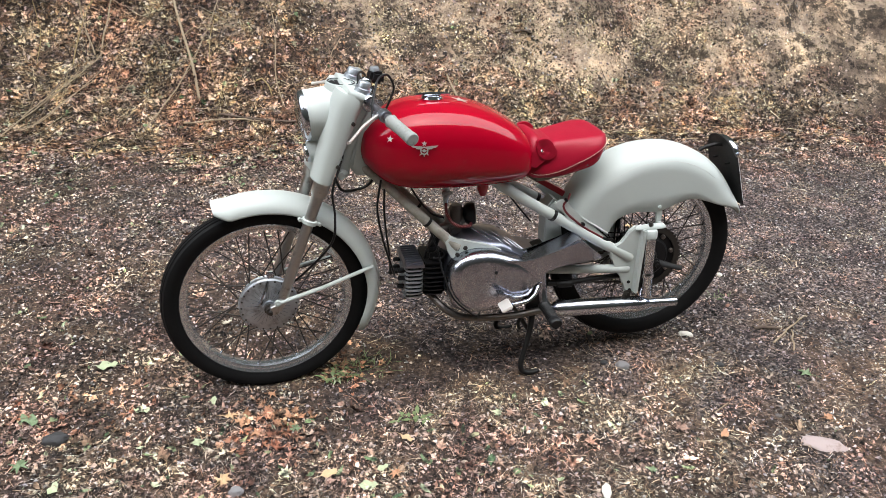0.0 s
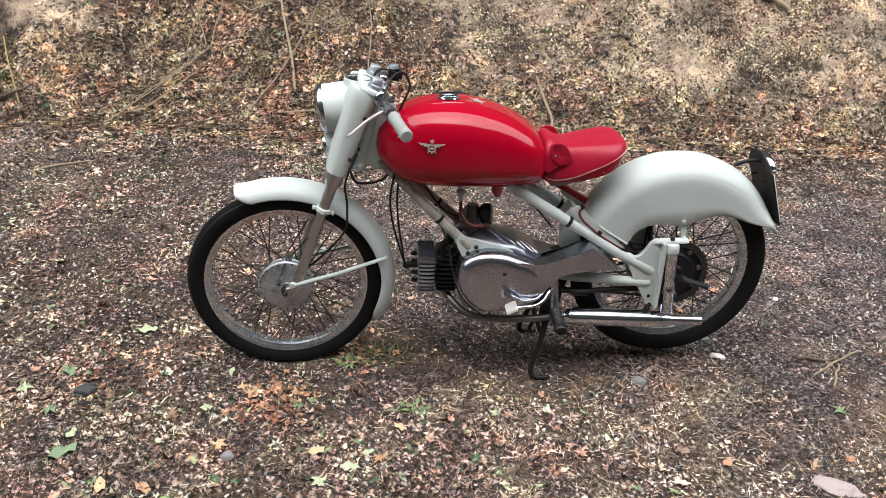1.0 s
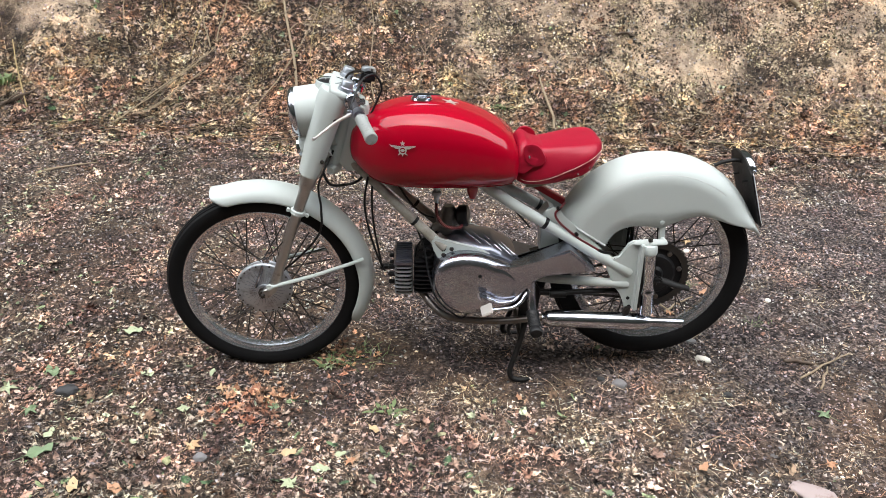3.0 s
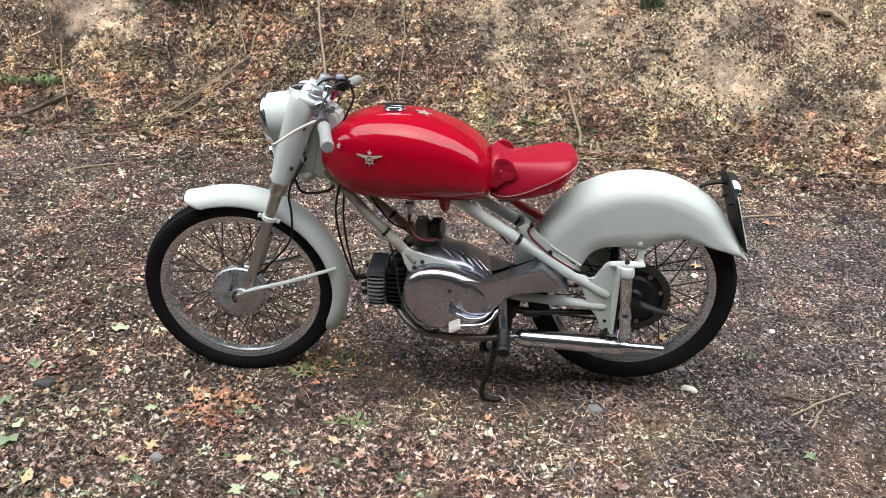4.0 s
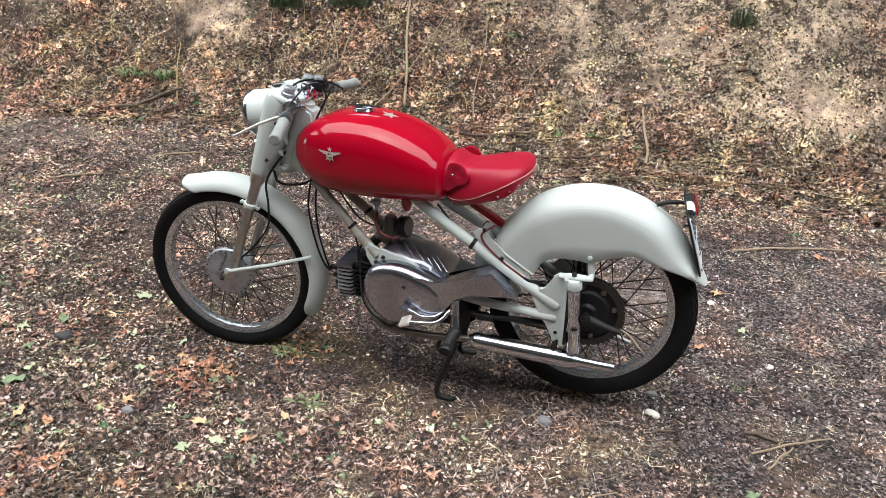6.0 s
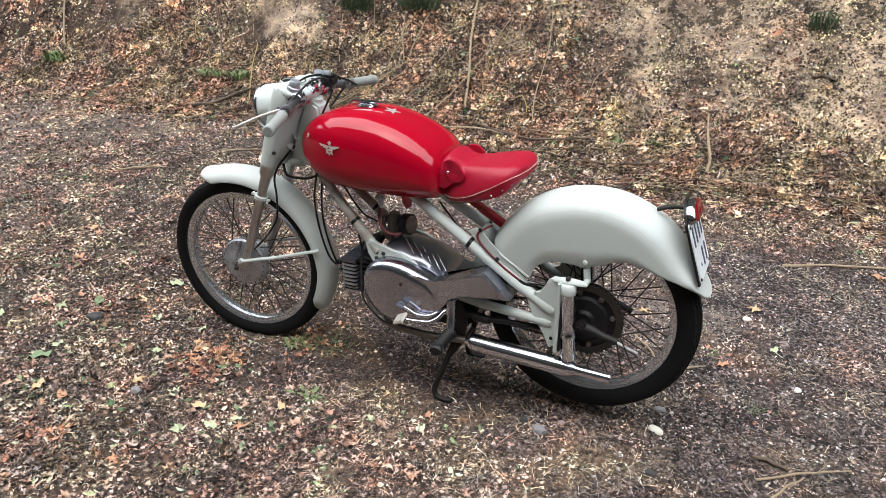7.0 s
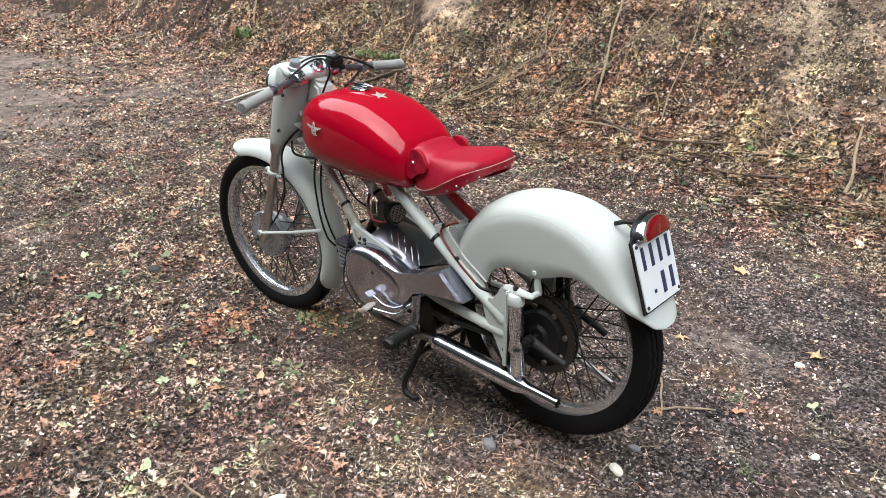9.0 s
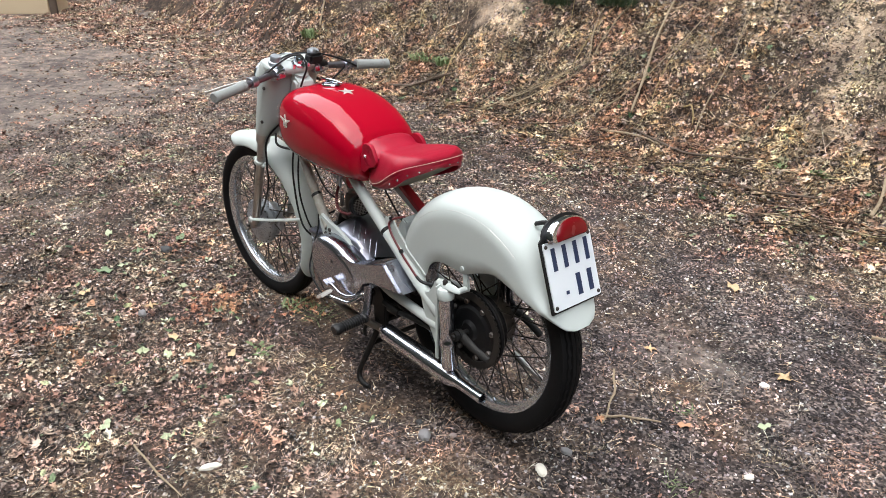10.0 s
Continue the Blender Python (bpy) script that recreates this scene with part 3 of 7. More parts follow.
# Top of the fork: yoke plate, instrument ring, stem caps.
TOPM = raked((leg_point(0.914), 0, 0.914))
bm = B()
outline = [(-0.022, -0.045), (-0.024, 0.0), (-0.022, 0.045), (-0.018, 0.098), (0.02, 0.104), (0.045, 0.085), (0.062, 0.035), (0.066, 0.0), (0.062, -0.035), (0.045, -0.085), (0.02, -0.104), (-0.018, -0.098)]
loft(bm, [[TOPM @ Vector((x * f, y * f, h)) for x, y in outline] for h, f in ((-0.012, 0.97), (-0.004, 1.03), (0.004, 1.03), (0.010, 0.99), (0.012, 0.93))])
part("top_yoke", bm, PAINT, bike, "grey-white top yoke plate", STEER)
bm = B()
ring_m = Matrix.Translation((-0.388, 0, 0.916)) @ Matrix.Rotation(radians(4), 4, "Y")
lathe(bm, [(0.037, 0.012), (0.041, 0.010), (0.0425, 0.004), (0.047, -0.016), (0.036, -0.016), (0.035, 0.009)], 36, ring_m, closed=True)
instrument = part("speedometer", bm, PAINT, bike, "speedometer housing with a grey-white rim", STEER)
bm = B()
lathe(bm, [(0.0, 0.008), (0.0352, 0.008), (0.0352, 0.002), (0.0, 0.002)], 32, ring_m)
part("dial", bm, CASTING, instrument, "dark speedometer dial")
bm = B()
lathe(bm, [(0.0345, 0.0125), (0.0365, 0.0135), (0.0385, 0.0125), (0.0365, 0.0105)], 32, ring_m, closed=True)
part("bezel", bm, CHROME, instrument, "thin chrome bezel")
for s in (-1, 1):
    bm = B()
    m = TOPM @ Matrix.Translation((0.022, s * 0.074, 0.010))
    lathe(bm, [(0.0, 0.032), (0.0140, 0.032), (0.0165, 0.029), (0.0172, 0.014), (0.0205, 0.012), (0.0215, 0.0), (0.026, -0.002), (0.026, -0.006), (0.0, -0.006)], 24, m)
    part("stem_cap", bm, ALLOY_DULL, bike, "worn chrome fork cap", STEER)
bm = B()
m = TOPM @ Matrix.Translation((0.045, 0.0, 0.010))
lathe(bm, [(0.0, 0.030), (0.012, 0.029), (0.016, 0.024), (0.016, 0.008), (0.024, 0.006), (0.024, 0.0), (0.0, 0.0)], 8, m)
for yy in (-0.028, 0.028):
    lathe(bm, [(0.0, 0.016), (0.007, 0.016), (0.008, 0.012), (0.008, 0.0), (0.0, 0.0)], 6, TOPM @ Matrix.Translation((0.062, yy, 0.010)))
part("steering_nut", bm, CHROME, bike, "chrome steering head nut", STEER)

# Clip-on bars, grips, levers.
for s in (-1, 1):
    root, tip = Vector((-0.330, s * 0.080, 0.893)), Vector((-0.275, s * 0.337, 0.868))
    along = (tip - root).normalized()
    bm = B()
    tube(bm, [root - along * 0.03, root + along * 0.15], 0.0108, 16)
    bar = part("handlebar", bm, BAR, bike, "short worn grey metal clip-on handlebar", STEER)
    bm = B()
    lathe(bm, [(0.0, -0.02), (0.021, -0.02), (0.024, -0.016), (0.024, 0.016), (0.021, 0.02), (0.0, 0.02)], 20, aim(root, along))
    block(bm, (0.034, 0.026, 0.014), Matrix.Translation(root + Vector((0.022, s * 0.004, -0.004))), 0.003)
    part("bar_clamp", bm, SATIN, bar, "bright handlebar clamp")
    bm = B()
    lathe(bm, [(0.0, 0.0), (0.0165, 0.0), (0.018, 0.003), (0.0165, 0.006), (0.0158, 0.03), (0.0155, 0.06), (0.0158, 0.1), (0.0172, 0.116), (0.0168, 0.122), (0.014, 0.125), (0.0, 0.125)], 20, aim(tip - along * 0.125, along))
    part("grip", bm, GRIP, bar, "grey rubber grip")
    bm = B()
    perch = tip - along * 0.160
    lathe(bm, [(0.0115, -0.012), (0.0165, -0.012), (0.0175, -0.006), (0.0175, 0.006), (0.0165, 0.012), (0.0115, 0.012)], 16, aim(perch, along), closed=True)
    block(bm, (0.030, 0.014, 0.012), Matrix.Translation(perch + Vector((-0.018, 0, 0.002))), 0.003)
    lathe(bm, [(0, 0.01), (0.006, 0.01), (0.006, -0.01), (0, -0.01)], 10, Matrix.Translation(perch + Vector((-0.024, 0, 0.002))))
    part("lever_clamp", bm, ALLOY, bar, "alloy lever clamp")
    bm = B()
    lever_tip = Vector((-0.424, s * 0.285, 0.851))
    tube(bm, curve_points([perch + Vector((-0.016, -s * 0.006, 0.0)), perch + Vector((-0.026, s * 0.006, 0.0)), (perch + Vector((-0.026, s * 0.006, 0.0))) * 0.6 + lever_tip * 0.4 + Vector((-0.004, 0, 0.001)), lever_tip * 0.92 + perch * 0.08, lever_tip], 5),
         [0.008, 0.0068, 0.0058, 0.005, 0.0062], 10, squash=0.7)
    part("lever", bm, SILVER, bar, "slim alloy lever")
bm = B()
block(bm, (0.040, 0.052, 0.034), Matrix.Translation((-0.283, 0.035, 0.932)) @ Matrix.Rotation(radians(12), 4, "Y"), 0.008)
tube(bm, [(-0.285, 0.03, 0.93), (-0.30, 0.06, 0.915), (-0.318, 0.10, 0.897)], [0.013, 0.010, 0.012], 12)
switch = part("switch", bm, CASTING, bike, "boxy black handlebar switch", STEER)
bm = B()
lathe(bm, [(0.0, 0.012), (0.011, 0.011), (0.0135, 0.007), (0.0135, 0.0), (0.0, 0.0)], 20, Matrix.Translation((-0.288, 0.030, 0.948)))
part("switch_knob", bm, ALLOY_DULL, switch, "grey metal knob")

# Front mudguard.
def guard(c, stations, thick=0.0022):
    """A mudguard skin: for each station (angle, ring of (radius, y)) an outer and an inner line."""
    rings = []
    for ang, line in stations:
        full = line + [(r, -y) for r, y in line[::-1][0 if line[-1][1] > 1e-6 else 1:]]
        outer, inner = [], []
        for r, y in full:
            x, z = polar(c, ang, r)
            outer.append((x, y, z))
            x, z = polar(c, ang, r - thick)
            inner.append((x, y * 0.972, z))
        rings.append(outer + inner[::-1])
    return rings


bm = B()
stations = []
for k in range(61):
    t = k / 60
    ang = 113.5 - 139.0 * t
    end = max(0.0, 1 - t / 0.05), max(0.0, (t - 0.93) / 0.07)
    top = 0.343 + 0.006 * end[0] - 0.014 * max(0, t - 0.8) / 0.2
    drop = 0.042 * (1 - 0.55 * end[0] ** 2) * (1 - 0.35 * end[1] ** 2)
    half = 0.056 * (1 - 0.18 * end[0] ** 2 - 0.3 * end[1] ** 2)
    line = [(top - drop * (1 - math.cos(a)) ** 0.9, -half * math.sin(a)) for a in np.linspace(math.pi / 2, 0, 9)]
    line = [(line[0][0] - 0.004, line[0][1] * 1.0)] + line
    stations.append((ang, line))
loft(bm, guard(FRONT, stations))
part("front_mudguard", bm, PAINT, bike, "grey-white front mudguard", STEER, angle=60)

# Frame.
FRAME_LABEL = "grey-white frame tube"
bm = B()
tube(bm, [(-0.395, 0, 0.665), (-0.317, 0, 0.885)], 0.026, 20)
slab(bm, [(-0.370, 0.69), (-0.350, 0.665), (-0.315, 0.665), (-0.285, 0.73), (-0.275, 0.80), (-0.285, 0.86), (-0.31, 0.875), (-0.335, 0.82)], -0.034, 0.034, 0.008)
slab(bm, [(-0.375, 0.70), (-0.345, 0.665), (-0.29, 0.655), (-0.27, 0.68), (-0.28, 0.76), (-0.315, 0.83), (-0.34, 0.83)], -0.02, 0.02, 0.006)
tube(bm, [(-0.395, -0.05, 0.672), (-0.385, 0, 0.667), (-0.395, 0.05, 0.672)], [0.010, 0.02, 0.010], 12)
steering_head = part("steering_head", bm, PAINT, bike, "grey-white steering head lug")
for s in (-1, 1):
    bm = B()
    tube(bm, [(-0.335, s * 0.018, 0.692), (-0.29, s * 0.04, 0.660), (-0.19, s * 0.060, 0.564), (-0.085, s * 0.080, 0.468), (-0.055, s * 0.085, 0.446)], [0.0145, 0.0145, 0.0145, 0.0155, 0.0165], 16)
    t = part("down_tube", bm, TUBE_SHADED, bike, "grey-white frame tube with brownish shade in its paint colour")
    d = Vector((0.105, 0, -0.102)).normalized()
    for p in ((-0.148, s * 0.068, 0.526),):
        bm = B()
        lathe(bm, [(0.0155, -0.005), (0.0168, -0.004), (0.0168, 0.004), (0.0155, 0.005)], 16, aim(p, d))
        part("cable_tie", bm, CABLE, t, "black cable tie")
    bm = B()
    slab(bm, [(-0.100, 0.472), (-0.085, 0.486), (-0.050, 0.470), (-0.012, 0.462), (0.022, 0.454), (0.07, 0.435), (0.10, 0.418), (0.06, 0.408), (-0.04, 0.398), (-0.078, 0.415), (-0.09, 0.44)], s * 0.082, s * 0.095, 0.003)
    lug = part("engine_lug", bm, PAINT, bike, "grey-white engine mounting lug")
    bm = B()
    for x, z in ((-0.060, 0.446), (-0.036, 0.446), (-0.060, 0.426)):
        lathe(bm, [(0, 0.004), (0.006, 0.004), (0.0075, 0.0), (0, 0.0)], 6, Matrix.Translation((x, s * 0.095, z)) @ (LEFT if s < 0 else LEFT.inverted()))
    part("lug_bolts", bm, SPOKE, lug, "dark hexagon bolts")
    bm = B()
    tube(bm, [(0.03, s * 0.055, 0.655), (0.075, s * 0.060, 0.625), (0.15, s * 0.066, 0.578), (0.25, s * 0.075, 0.521), (0.40, s * 0.089, 0.434), (0.505, s * 0.098, 0.377), (0.512, s * 0.0985, 0.373)], [0.016, 0.0165, 0.0165, 0.0165, 0.0165, 0.0165, 0.012], 18)
    t = part("rear_tube", bm, PAINT, bike, FRAME_LABEL)
    for p in ((0.241, s * 0.0742, 0.526),):
        bm = B()
        lathe(bm, [(0.0168, -0.006), (0.0185, -0.005), (0.0185, 0.005), (0.0168, 0.006)], 18, aim(p, (0.15, 0, -0.087)))
        part("clamp_band", bm, CABLE, t, "black clamp band")
    bm = B()
    tube(bm, [(0.19, s * 0.075, 0.352), (0.27, s * 0.085, 0.345), (0.40, s * 0.092, 0.340), (0.503, s * 0.098, 0.336), (0.510, s * 0.098, 0.336)], [0.014, 0.014, 0.014, 0.014, 0.010], 16)
    part("chain_stay", bm, PAINT, bike, FRAME_LABEL)
    # Drop-out plate and its spring unit.
    bm = B()
    o = [(0.434, 0.400), (0.452, 0.424), (0.472, 0.428), (0.484, 0.446), (0.492, 0.470), (0.508, 0.482), (0.535, 0.482), (0.535, 0.26), (0.525, 0.250), (0.508, 0.250), (0.500, 0.282), (0.486, 0.310), (0.468, 0.325), (0.456, 0.356), (0.44, 0.38)]
    slab(bm, o, s * 0.088, s * 0.105, 0.003)
    block(bm, (0.012, 0.05, 0.222), Matrix.Translation((0.532, s * 0.106, 0.37)), 0.003)
    tube(bm, [(0.508, s * 0.105, 0.479), (0.555, s * 0.117, 0.487), (0.592, s * 0.117, 0.487), (0.604, s * 0.112, 0.484)], [0.008, 0.011, 0.009, 0.006], 14, squash=0.45)
    plate = part("dropout_plate", bm, PAINT, bike, "grey-white suspension bracket")
    bm = B()
    slab(bm, [(0.579, 0.552), (0.599, 0.552), (0.606, 0.478), (0.588, 0.474)], s * 0.077, s * 0.086, 0.002)
    tube(bm, [(0.597, s * 0.08, 0.482), (0.598, s * 0.112, 0.484)], 0.008, 10)
    lathe(bm, [(0, 0.004), (0.006, 0.003), (0.007, 0.0), (0, 0)], 12, Matrix.Translation((0.588, s * 0.0905, 0.539)) @ (LEFT if s < 0 else LEFT.inverted()))
    part("fender_arm", bm, PAINT, plate, "short grey-white mudguard arm")
    # Solid black discs and a strip stand in for shade in holes and slot.
    bm = B()
    for x, z in ((0.512, 0.291), (0.519, 0.262)):
        lathe(bm, [(0, 0.002), (0.0055, 0.002), (0.0055, 0), (0, 0)], 12, Matrix.Translation((x, s * 0.105, z)) @ (LEFT if s < 0 else LEFT.inverted()))
    slab(bm, [(0.538, 0.452), (0.545, 0.452), (0.545, 0.266), (0.538, 0.266)], s * 0.086, s * 0.128, 0.001)
    part("dark_slot_fill", bm, CABLE, plate, "black discs and strip standing in for shaded holes and slot")
    ax = aim((0.5705, s * 0.117, 0.250), (-0.0165, 0, 0.22))
    bm = B()
    lathe(bm, [(0.0, -0.006), (0.018, -0.006), (0.021, 0.0), (0.0215, 0.064), (0.0238, 0.067), (0.0238, 0.073), (0.0218, 0.078), (0.0200, 0.092), (0.0188, 0.104), (0.0188, 0.112), (0.0205, 0.116), (0.0205, 0.212), (0.0, 0.212)], 28, ax)
    shock = part("spring_unit", bm, CHROME, bike, "chromed suspension spring unit")
    bm = B()
    lathe(bm, [(0.0, 0.240), (0.006, 0.240), (0.008, 0.232), (0.009, 0.230), (0.019, 0.228), (0.0225, 0.222), (0.0225, 0.204), (0.021, 0.200), (0.0, 0.200)], 24, ax)
    part("spring_cap", bm, PAINT, shock, "grey-white top cap")
    bm = B()
    lathe(bm, [(0.0, 0.252), (0.004, 0.252), (0.0075, 0.248), (0.0075, 0.240), (0.0, 0.240)], 6, ax)
    part("spring_nut", bm, SPOKE, shock, "dark top nut")
    bm = B()
    tube(bm, [(0.585, s * 0.100, 0.355), (0.61, s * 0.104, 0.352), (0.66, s * 0.104, 0.335), (0.70, s * 0.098, 0.322)], [0.012, 0.0115, 0.010, 0.009], 10, squash=0.35)
    part("chain_adjuster", bm, IRON, bike, "black axle arm")

# Sheet between the rear tubes and the mudguard.
bm = B()
for s in (-1, 1):
    ring = [(0.236, 0.566), (0.256, 0.548), (0.285, 0.520), (0.33, 0.487), (0.375, 0.459), (0.425, 0.428), (0.420, 0.446), (0.349, 0.506), (0.300, 0.545), (0.281, 0.572), (0.262, 0.580)]
    slab(bm, ring, s * 0.074, s * 0.080, 0.002)
slab(bm, [(0.235, 0.528), (0.258, 0.56), (0.275, 0.55), (0.30, 0.43), (0.285, 0.40), (0.24, 0.41)], -0.030, 0.030, 0.004)
part("frame_gusset", bm, PAINT, bike, "grey-white pressed frame gusset")
bm = B()
hose = [(0.300, -0.05, 0.583), (0.283, -0.079, 0.578), (0.268, -0.084, 0.562), (0.277, -0.087, 0.540), (0.305, -0.089, 0.514), (0.345, -0.092, 0.484), (0.385, -0.095, 0.461), (0.405, -0.096, 0.449)]
tube(bm, curve_points(hose, 5), 0.0034, 8)
red_line = part("red_cable", bm, HOSE, bike, "thin red cable along the frame gusset")
bm = B()
tube(bm, curve_points([(0.405, -0.096, 0.449), (0.425, -0.094, 0.440), (0.45, -0.075, 0.43), (0.48, -0.05, 0.40)], 4), 0.0045, 8)
part("cable_end", bm, CABLE, red_line, "black cable end")
for p in ((0.335, -0.094, 0.500), (0.276, -0.082, 0.577)):
    bm = B()
    block(bm, (0.012, 0.012, 0.009), Matrix.Translation(p) @ Matrix.Rotation(radians(35), 4, "Y"), 0.002)
    part("cable_clip", bm, CABLE, red_line, "black cable clip")
bm = B()
slab(bm, [(0.165, 0.630), (0.172, 0.644), (0.318, 0.562), (0.318, 0.548), (0.312, 0.545)], 0.016, 0.044, 0.002)
slab(bm, [(0.160, 0.640), (0.185, 0.640), (0.19, 0.68), (0.165, 0.68)], 0.010, 0.050, 0.003)
part("seat_spring_bar", bm, DARKRED, bike, "dark red saddle support bar")

# ---- tank ----
T_TOP = [(-0.340, 0.748), (-0.334, 0.778), (-0.318, 0.806), (-0.29, 0.832), (-0.25, 0.853), (-0.21, 0.866), (-0.14, 0.874), (-0.06, 0.870), (0.02, 0.850), (0.08, 0.823), (0.12, 0.796), (0.14, 0.774), (0.150, 0.750), (0.155, 0.718)]
T_LOW = [(-0.340, 0.732), (-0.334, 0.712), (-0.318, 0.690), (-0.29, 0.662), (-0.25, 0.640), (-0.21, 0.630), (-0.14, 0.626), (-0.06, 0.626), (0.02, 0.629), (0.08, 0.634), (0.12, 0.639), (0.14, 0.646), (0.150, 0.660), (0.155, 0.690)]
T_HALF = [(-0.340, 0.022), (-0.334, 0.052), (-0.318, 0.080), (-0.29, 0.105), (-0.25, 0.125), (-0.21, 0.136), (-0.14, 0.144), (-0.06, 0.147), (0.02, 0.144), (0.08, 0.136), (0.12, 0.124), (0.14, 0.110), (0.150, 0.090), (0.155, 0.058)]


def tank_point(x, a, top, low, half):
    """A point of the tank's section: a is 0 on top, pi below; it bulges above the middle and tucks in below."""
    c, s = math.cos(a), math.sin(a)
    mid = low + (top - low) * 0.47
    if c >= 0:
        z = mid + (top - mid) * abs(c) ** 0.70
        y = half * abs(s) ** 0.60
    else:
        z = mid - (mid - low) * abs(c) ** 0.72
        y = half * (abs(s) ** 0.55) * (1 - 0.24 * abs(c) ** 2.0)
    return x, math.copysign(y, s), z


def tank_side(x, z, lift=0.0015):
    """The tank's near side at x and z."""
    top, low, half = (float(smooth_line(q, [x])[0]) for q in (T_TOP, T_LOW, T_HALF))
    best = min((abs(tank_point(x, -a, top, low, half)[2] - z), a) for a in np.linspace(0.02, 2.6, 400))[1]
    p = Vector(tank_point(x, -best, top, low, half))
    return p + Vector((0, -lift, lift * 0.3))


bm = B()
xs = np.concatenate([np.linspace(-0.340, -0.318, 8), np.linspace(-0.312, -0.21, 14), np.linspace(-0.19, 0.10, 18), np.linspace(0.108, 0.155, 14)])
tops, lows, halves = (smooth_line(q, xs) for q in (T_TOP, T_LOW, T_HALF))
loft(bm, [[tank_point(x, 2 * math.pi * k / 64, t, l, h) for k in range(64)] for x, t, l, h in zip(xs, tops, lows, halves)])
tank = part("fuel_tank", bm, RED, bike, "glossy red enamelled fuel tank", angle=80)
bm = B()
for s in (-1, 1):
    tube(bm, [Vector(tank_point(x, s * 2.55, t, l, h)) for x, t, l, h in list(zip(xs, tops, lows, halves))[12:-5]], 0.0018, 6)
part("tank_seam", bm, RED, tank, "welded seam along the tank's lower edge")
bm = B()
lathe(bm, [(0.0, 0.016), (0.022, 0.016), (0.029, 0.013), (0.031, 0.009), (0.029, 0.006), (0.025, 0.004), (0.025, 0.0), (0.036, -0.002), (0.037, -0.012), (0.0, -0.012)], 32, Matrix.Translation((-0.131, 0, 0.868)))
cap = part("filler_cap", bm, CHROME, tank, "chrome filler cap with a lever")
bm = B()
tube(bm, curve_points([(-0.180, -0.006, 0.888), (-0.15, -0.004, 0.889), (-0.11, 0.0, 0.889), (-0.078, 0.004, 0.887)], 4), [0.003, 0.005, 0.005, 0.003], 8)
part("cap_lever", bm, CHROME, cap, "chrome cap lever")


def emblem(bm, origin, u, v, n, size, wings):
    """A flat cast emblem: a five-pointed star, with wings and a disc when wings is set."""
    def add(pts, h):
        lo = [bm.verts.new(origin + u * (x * size) + v * (y * size)) for x, y in pts]
        hi = [bm.verts.new(origin + u * (x * size) + v * (y * size) + n * h) for x, y in pts]
        bm.faces.new(hi)
        for i in range(len(pts)):
            j = (i + 1) % len(pts)
            bm.faces.new((lo[i], lo[j], hi[j], hi[i]))
    star = [((1.0 if k % 2 == 0 else 0.42) * math.sin(math.pi * k / 5), (1.0 if k % 2 == 0 else 0.42) * math.cos(math.pi * k / 5)) for k in range(10)]
    if not wings:
        add(star, 0.0012)
        return
    add([(0.36 * x, 0.36 * y + 0.68) for x, y in star], 0.0025)
    for s in (-1, 1):
        add([(s * x, y) for x, y in ((0.25, 0.30), (0.9, 0.36), (1.75, 0.46), (1.5, 0.20), (1.1, 0.12), (0.95, -0.02), (0.7, -0.04), (0.4, -0.06))][::s], 0.0018)
        add([(s * x, y) for x, y in ((0.42, -0.55), (0.62, -0.82), (0.44, -0.80), (0.28, -0.62))][::s], 0.0015)
    add([(-0.10, -0.7), (0.10, -0.7), (0.06, -0.98), (-0.06, -0.98)], 0.0015)
    for k in range(20):
        a, b = 2 * math.pi * k / 20, 2 * math.pi * (k + 1) / 20
        add([(r * math.cos(t), -0.22 + r * math.sin(t)) for r, t in ((0.38, a), (0.52, a), (0.52, b), (0.38, b))], 0.003)
    add([(-0.36, -0.18), (-0.36, -0.28), (0.36, -0.28), (0.36, -0.18)], 0.0022)
    add([(0.2 * math.cos(2 * math.pi * k / 12), -0.22 + 0.2 * math.sin(2 * math.pi * k / 12)) for k in range(12)], 0.003)


bm = B()
p = tank_side(-0.181, 0.774)
u = (tank_side(-0.16, 0.774) - tank_side(-0.20, 0.774)).normalized()
v = (tank_side(-0.181, 0.79) - tank_side(-0.181, 0.758)).normalized()
emblem(bm, p + u.cross(v) * 0.0012, u, v, u.cross(v), 0.0215, True)
part("side_badge", bm, SILVER, tank, "silver winged star badge", smooth=False)
bm = B()
star_z = float(smooth_line(T_TOP, [-0.048])[0])
emblem(bm, Vector((-0.048, 0.0, star_z + 0.0008)), Vector((0.97, 0.0, -0.22)).normalized(), Vector((0.0, 1.0, 0.0)), Vector((0.22, 0.0, 0.97)).normalized(), 0.026, False)
part("top_star", bm, SILVER, tank, "silver star emblem on the tank top", smooth=False)
bm = B()
p = tank_side(-0.268, 0.795)
emblem(bm, p + Vector((-0.002, -0.003, 0.001)), Vector((0.75, -0.6, 0.1)).normalized(), Vector((0.2, 0.25, 0.9)).normalized(), Vector((-0.6, -0.75, 0.25)).normalized(), 0.010, False)
part("front_mark", bm, SILVER, tank, "small silver mark", smooth=False)
bm = B()
tube(bm, [(-0.083, -0.02, 0.632), (-0.083, -0.02, 0.618), (-0.083, -0.02, 0.600), (-0.083, -0.02, 0.560)], [0.012, 0.009, 0.011, 0.006], 12)
block(bm, (0.03, 0.016, 0.014), Matrix.Translation((-0.083, -0.026, 0.598)), 0.003)
part("fuel_tap", bm, ALLOY_DULL, tank, "dull metal fuel tap")
bm = B()
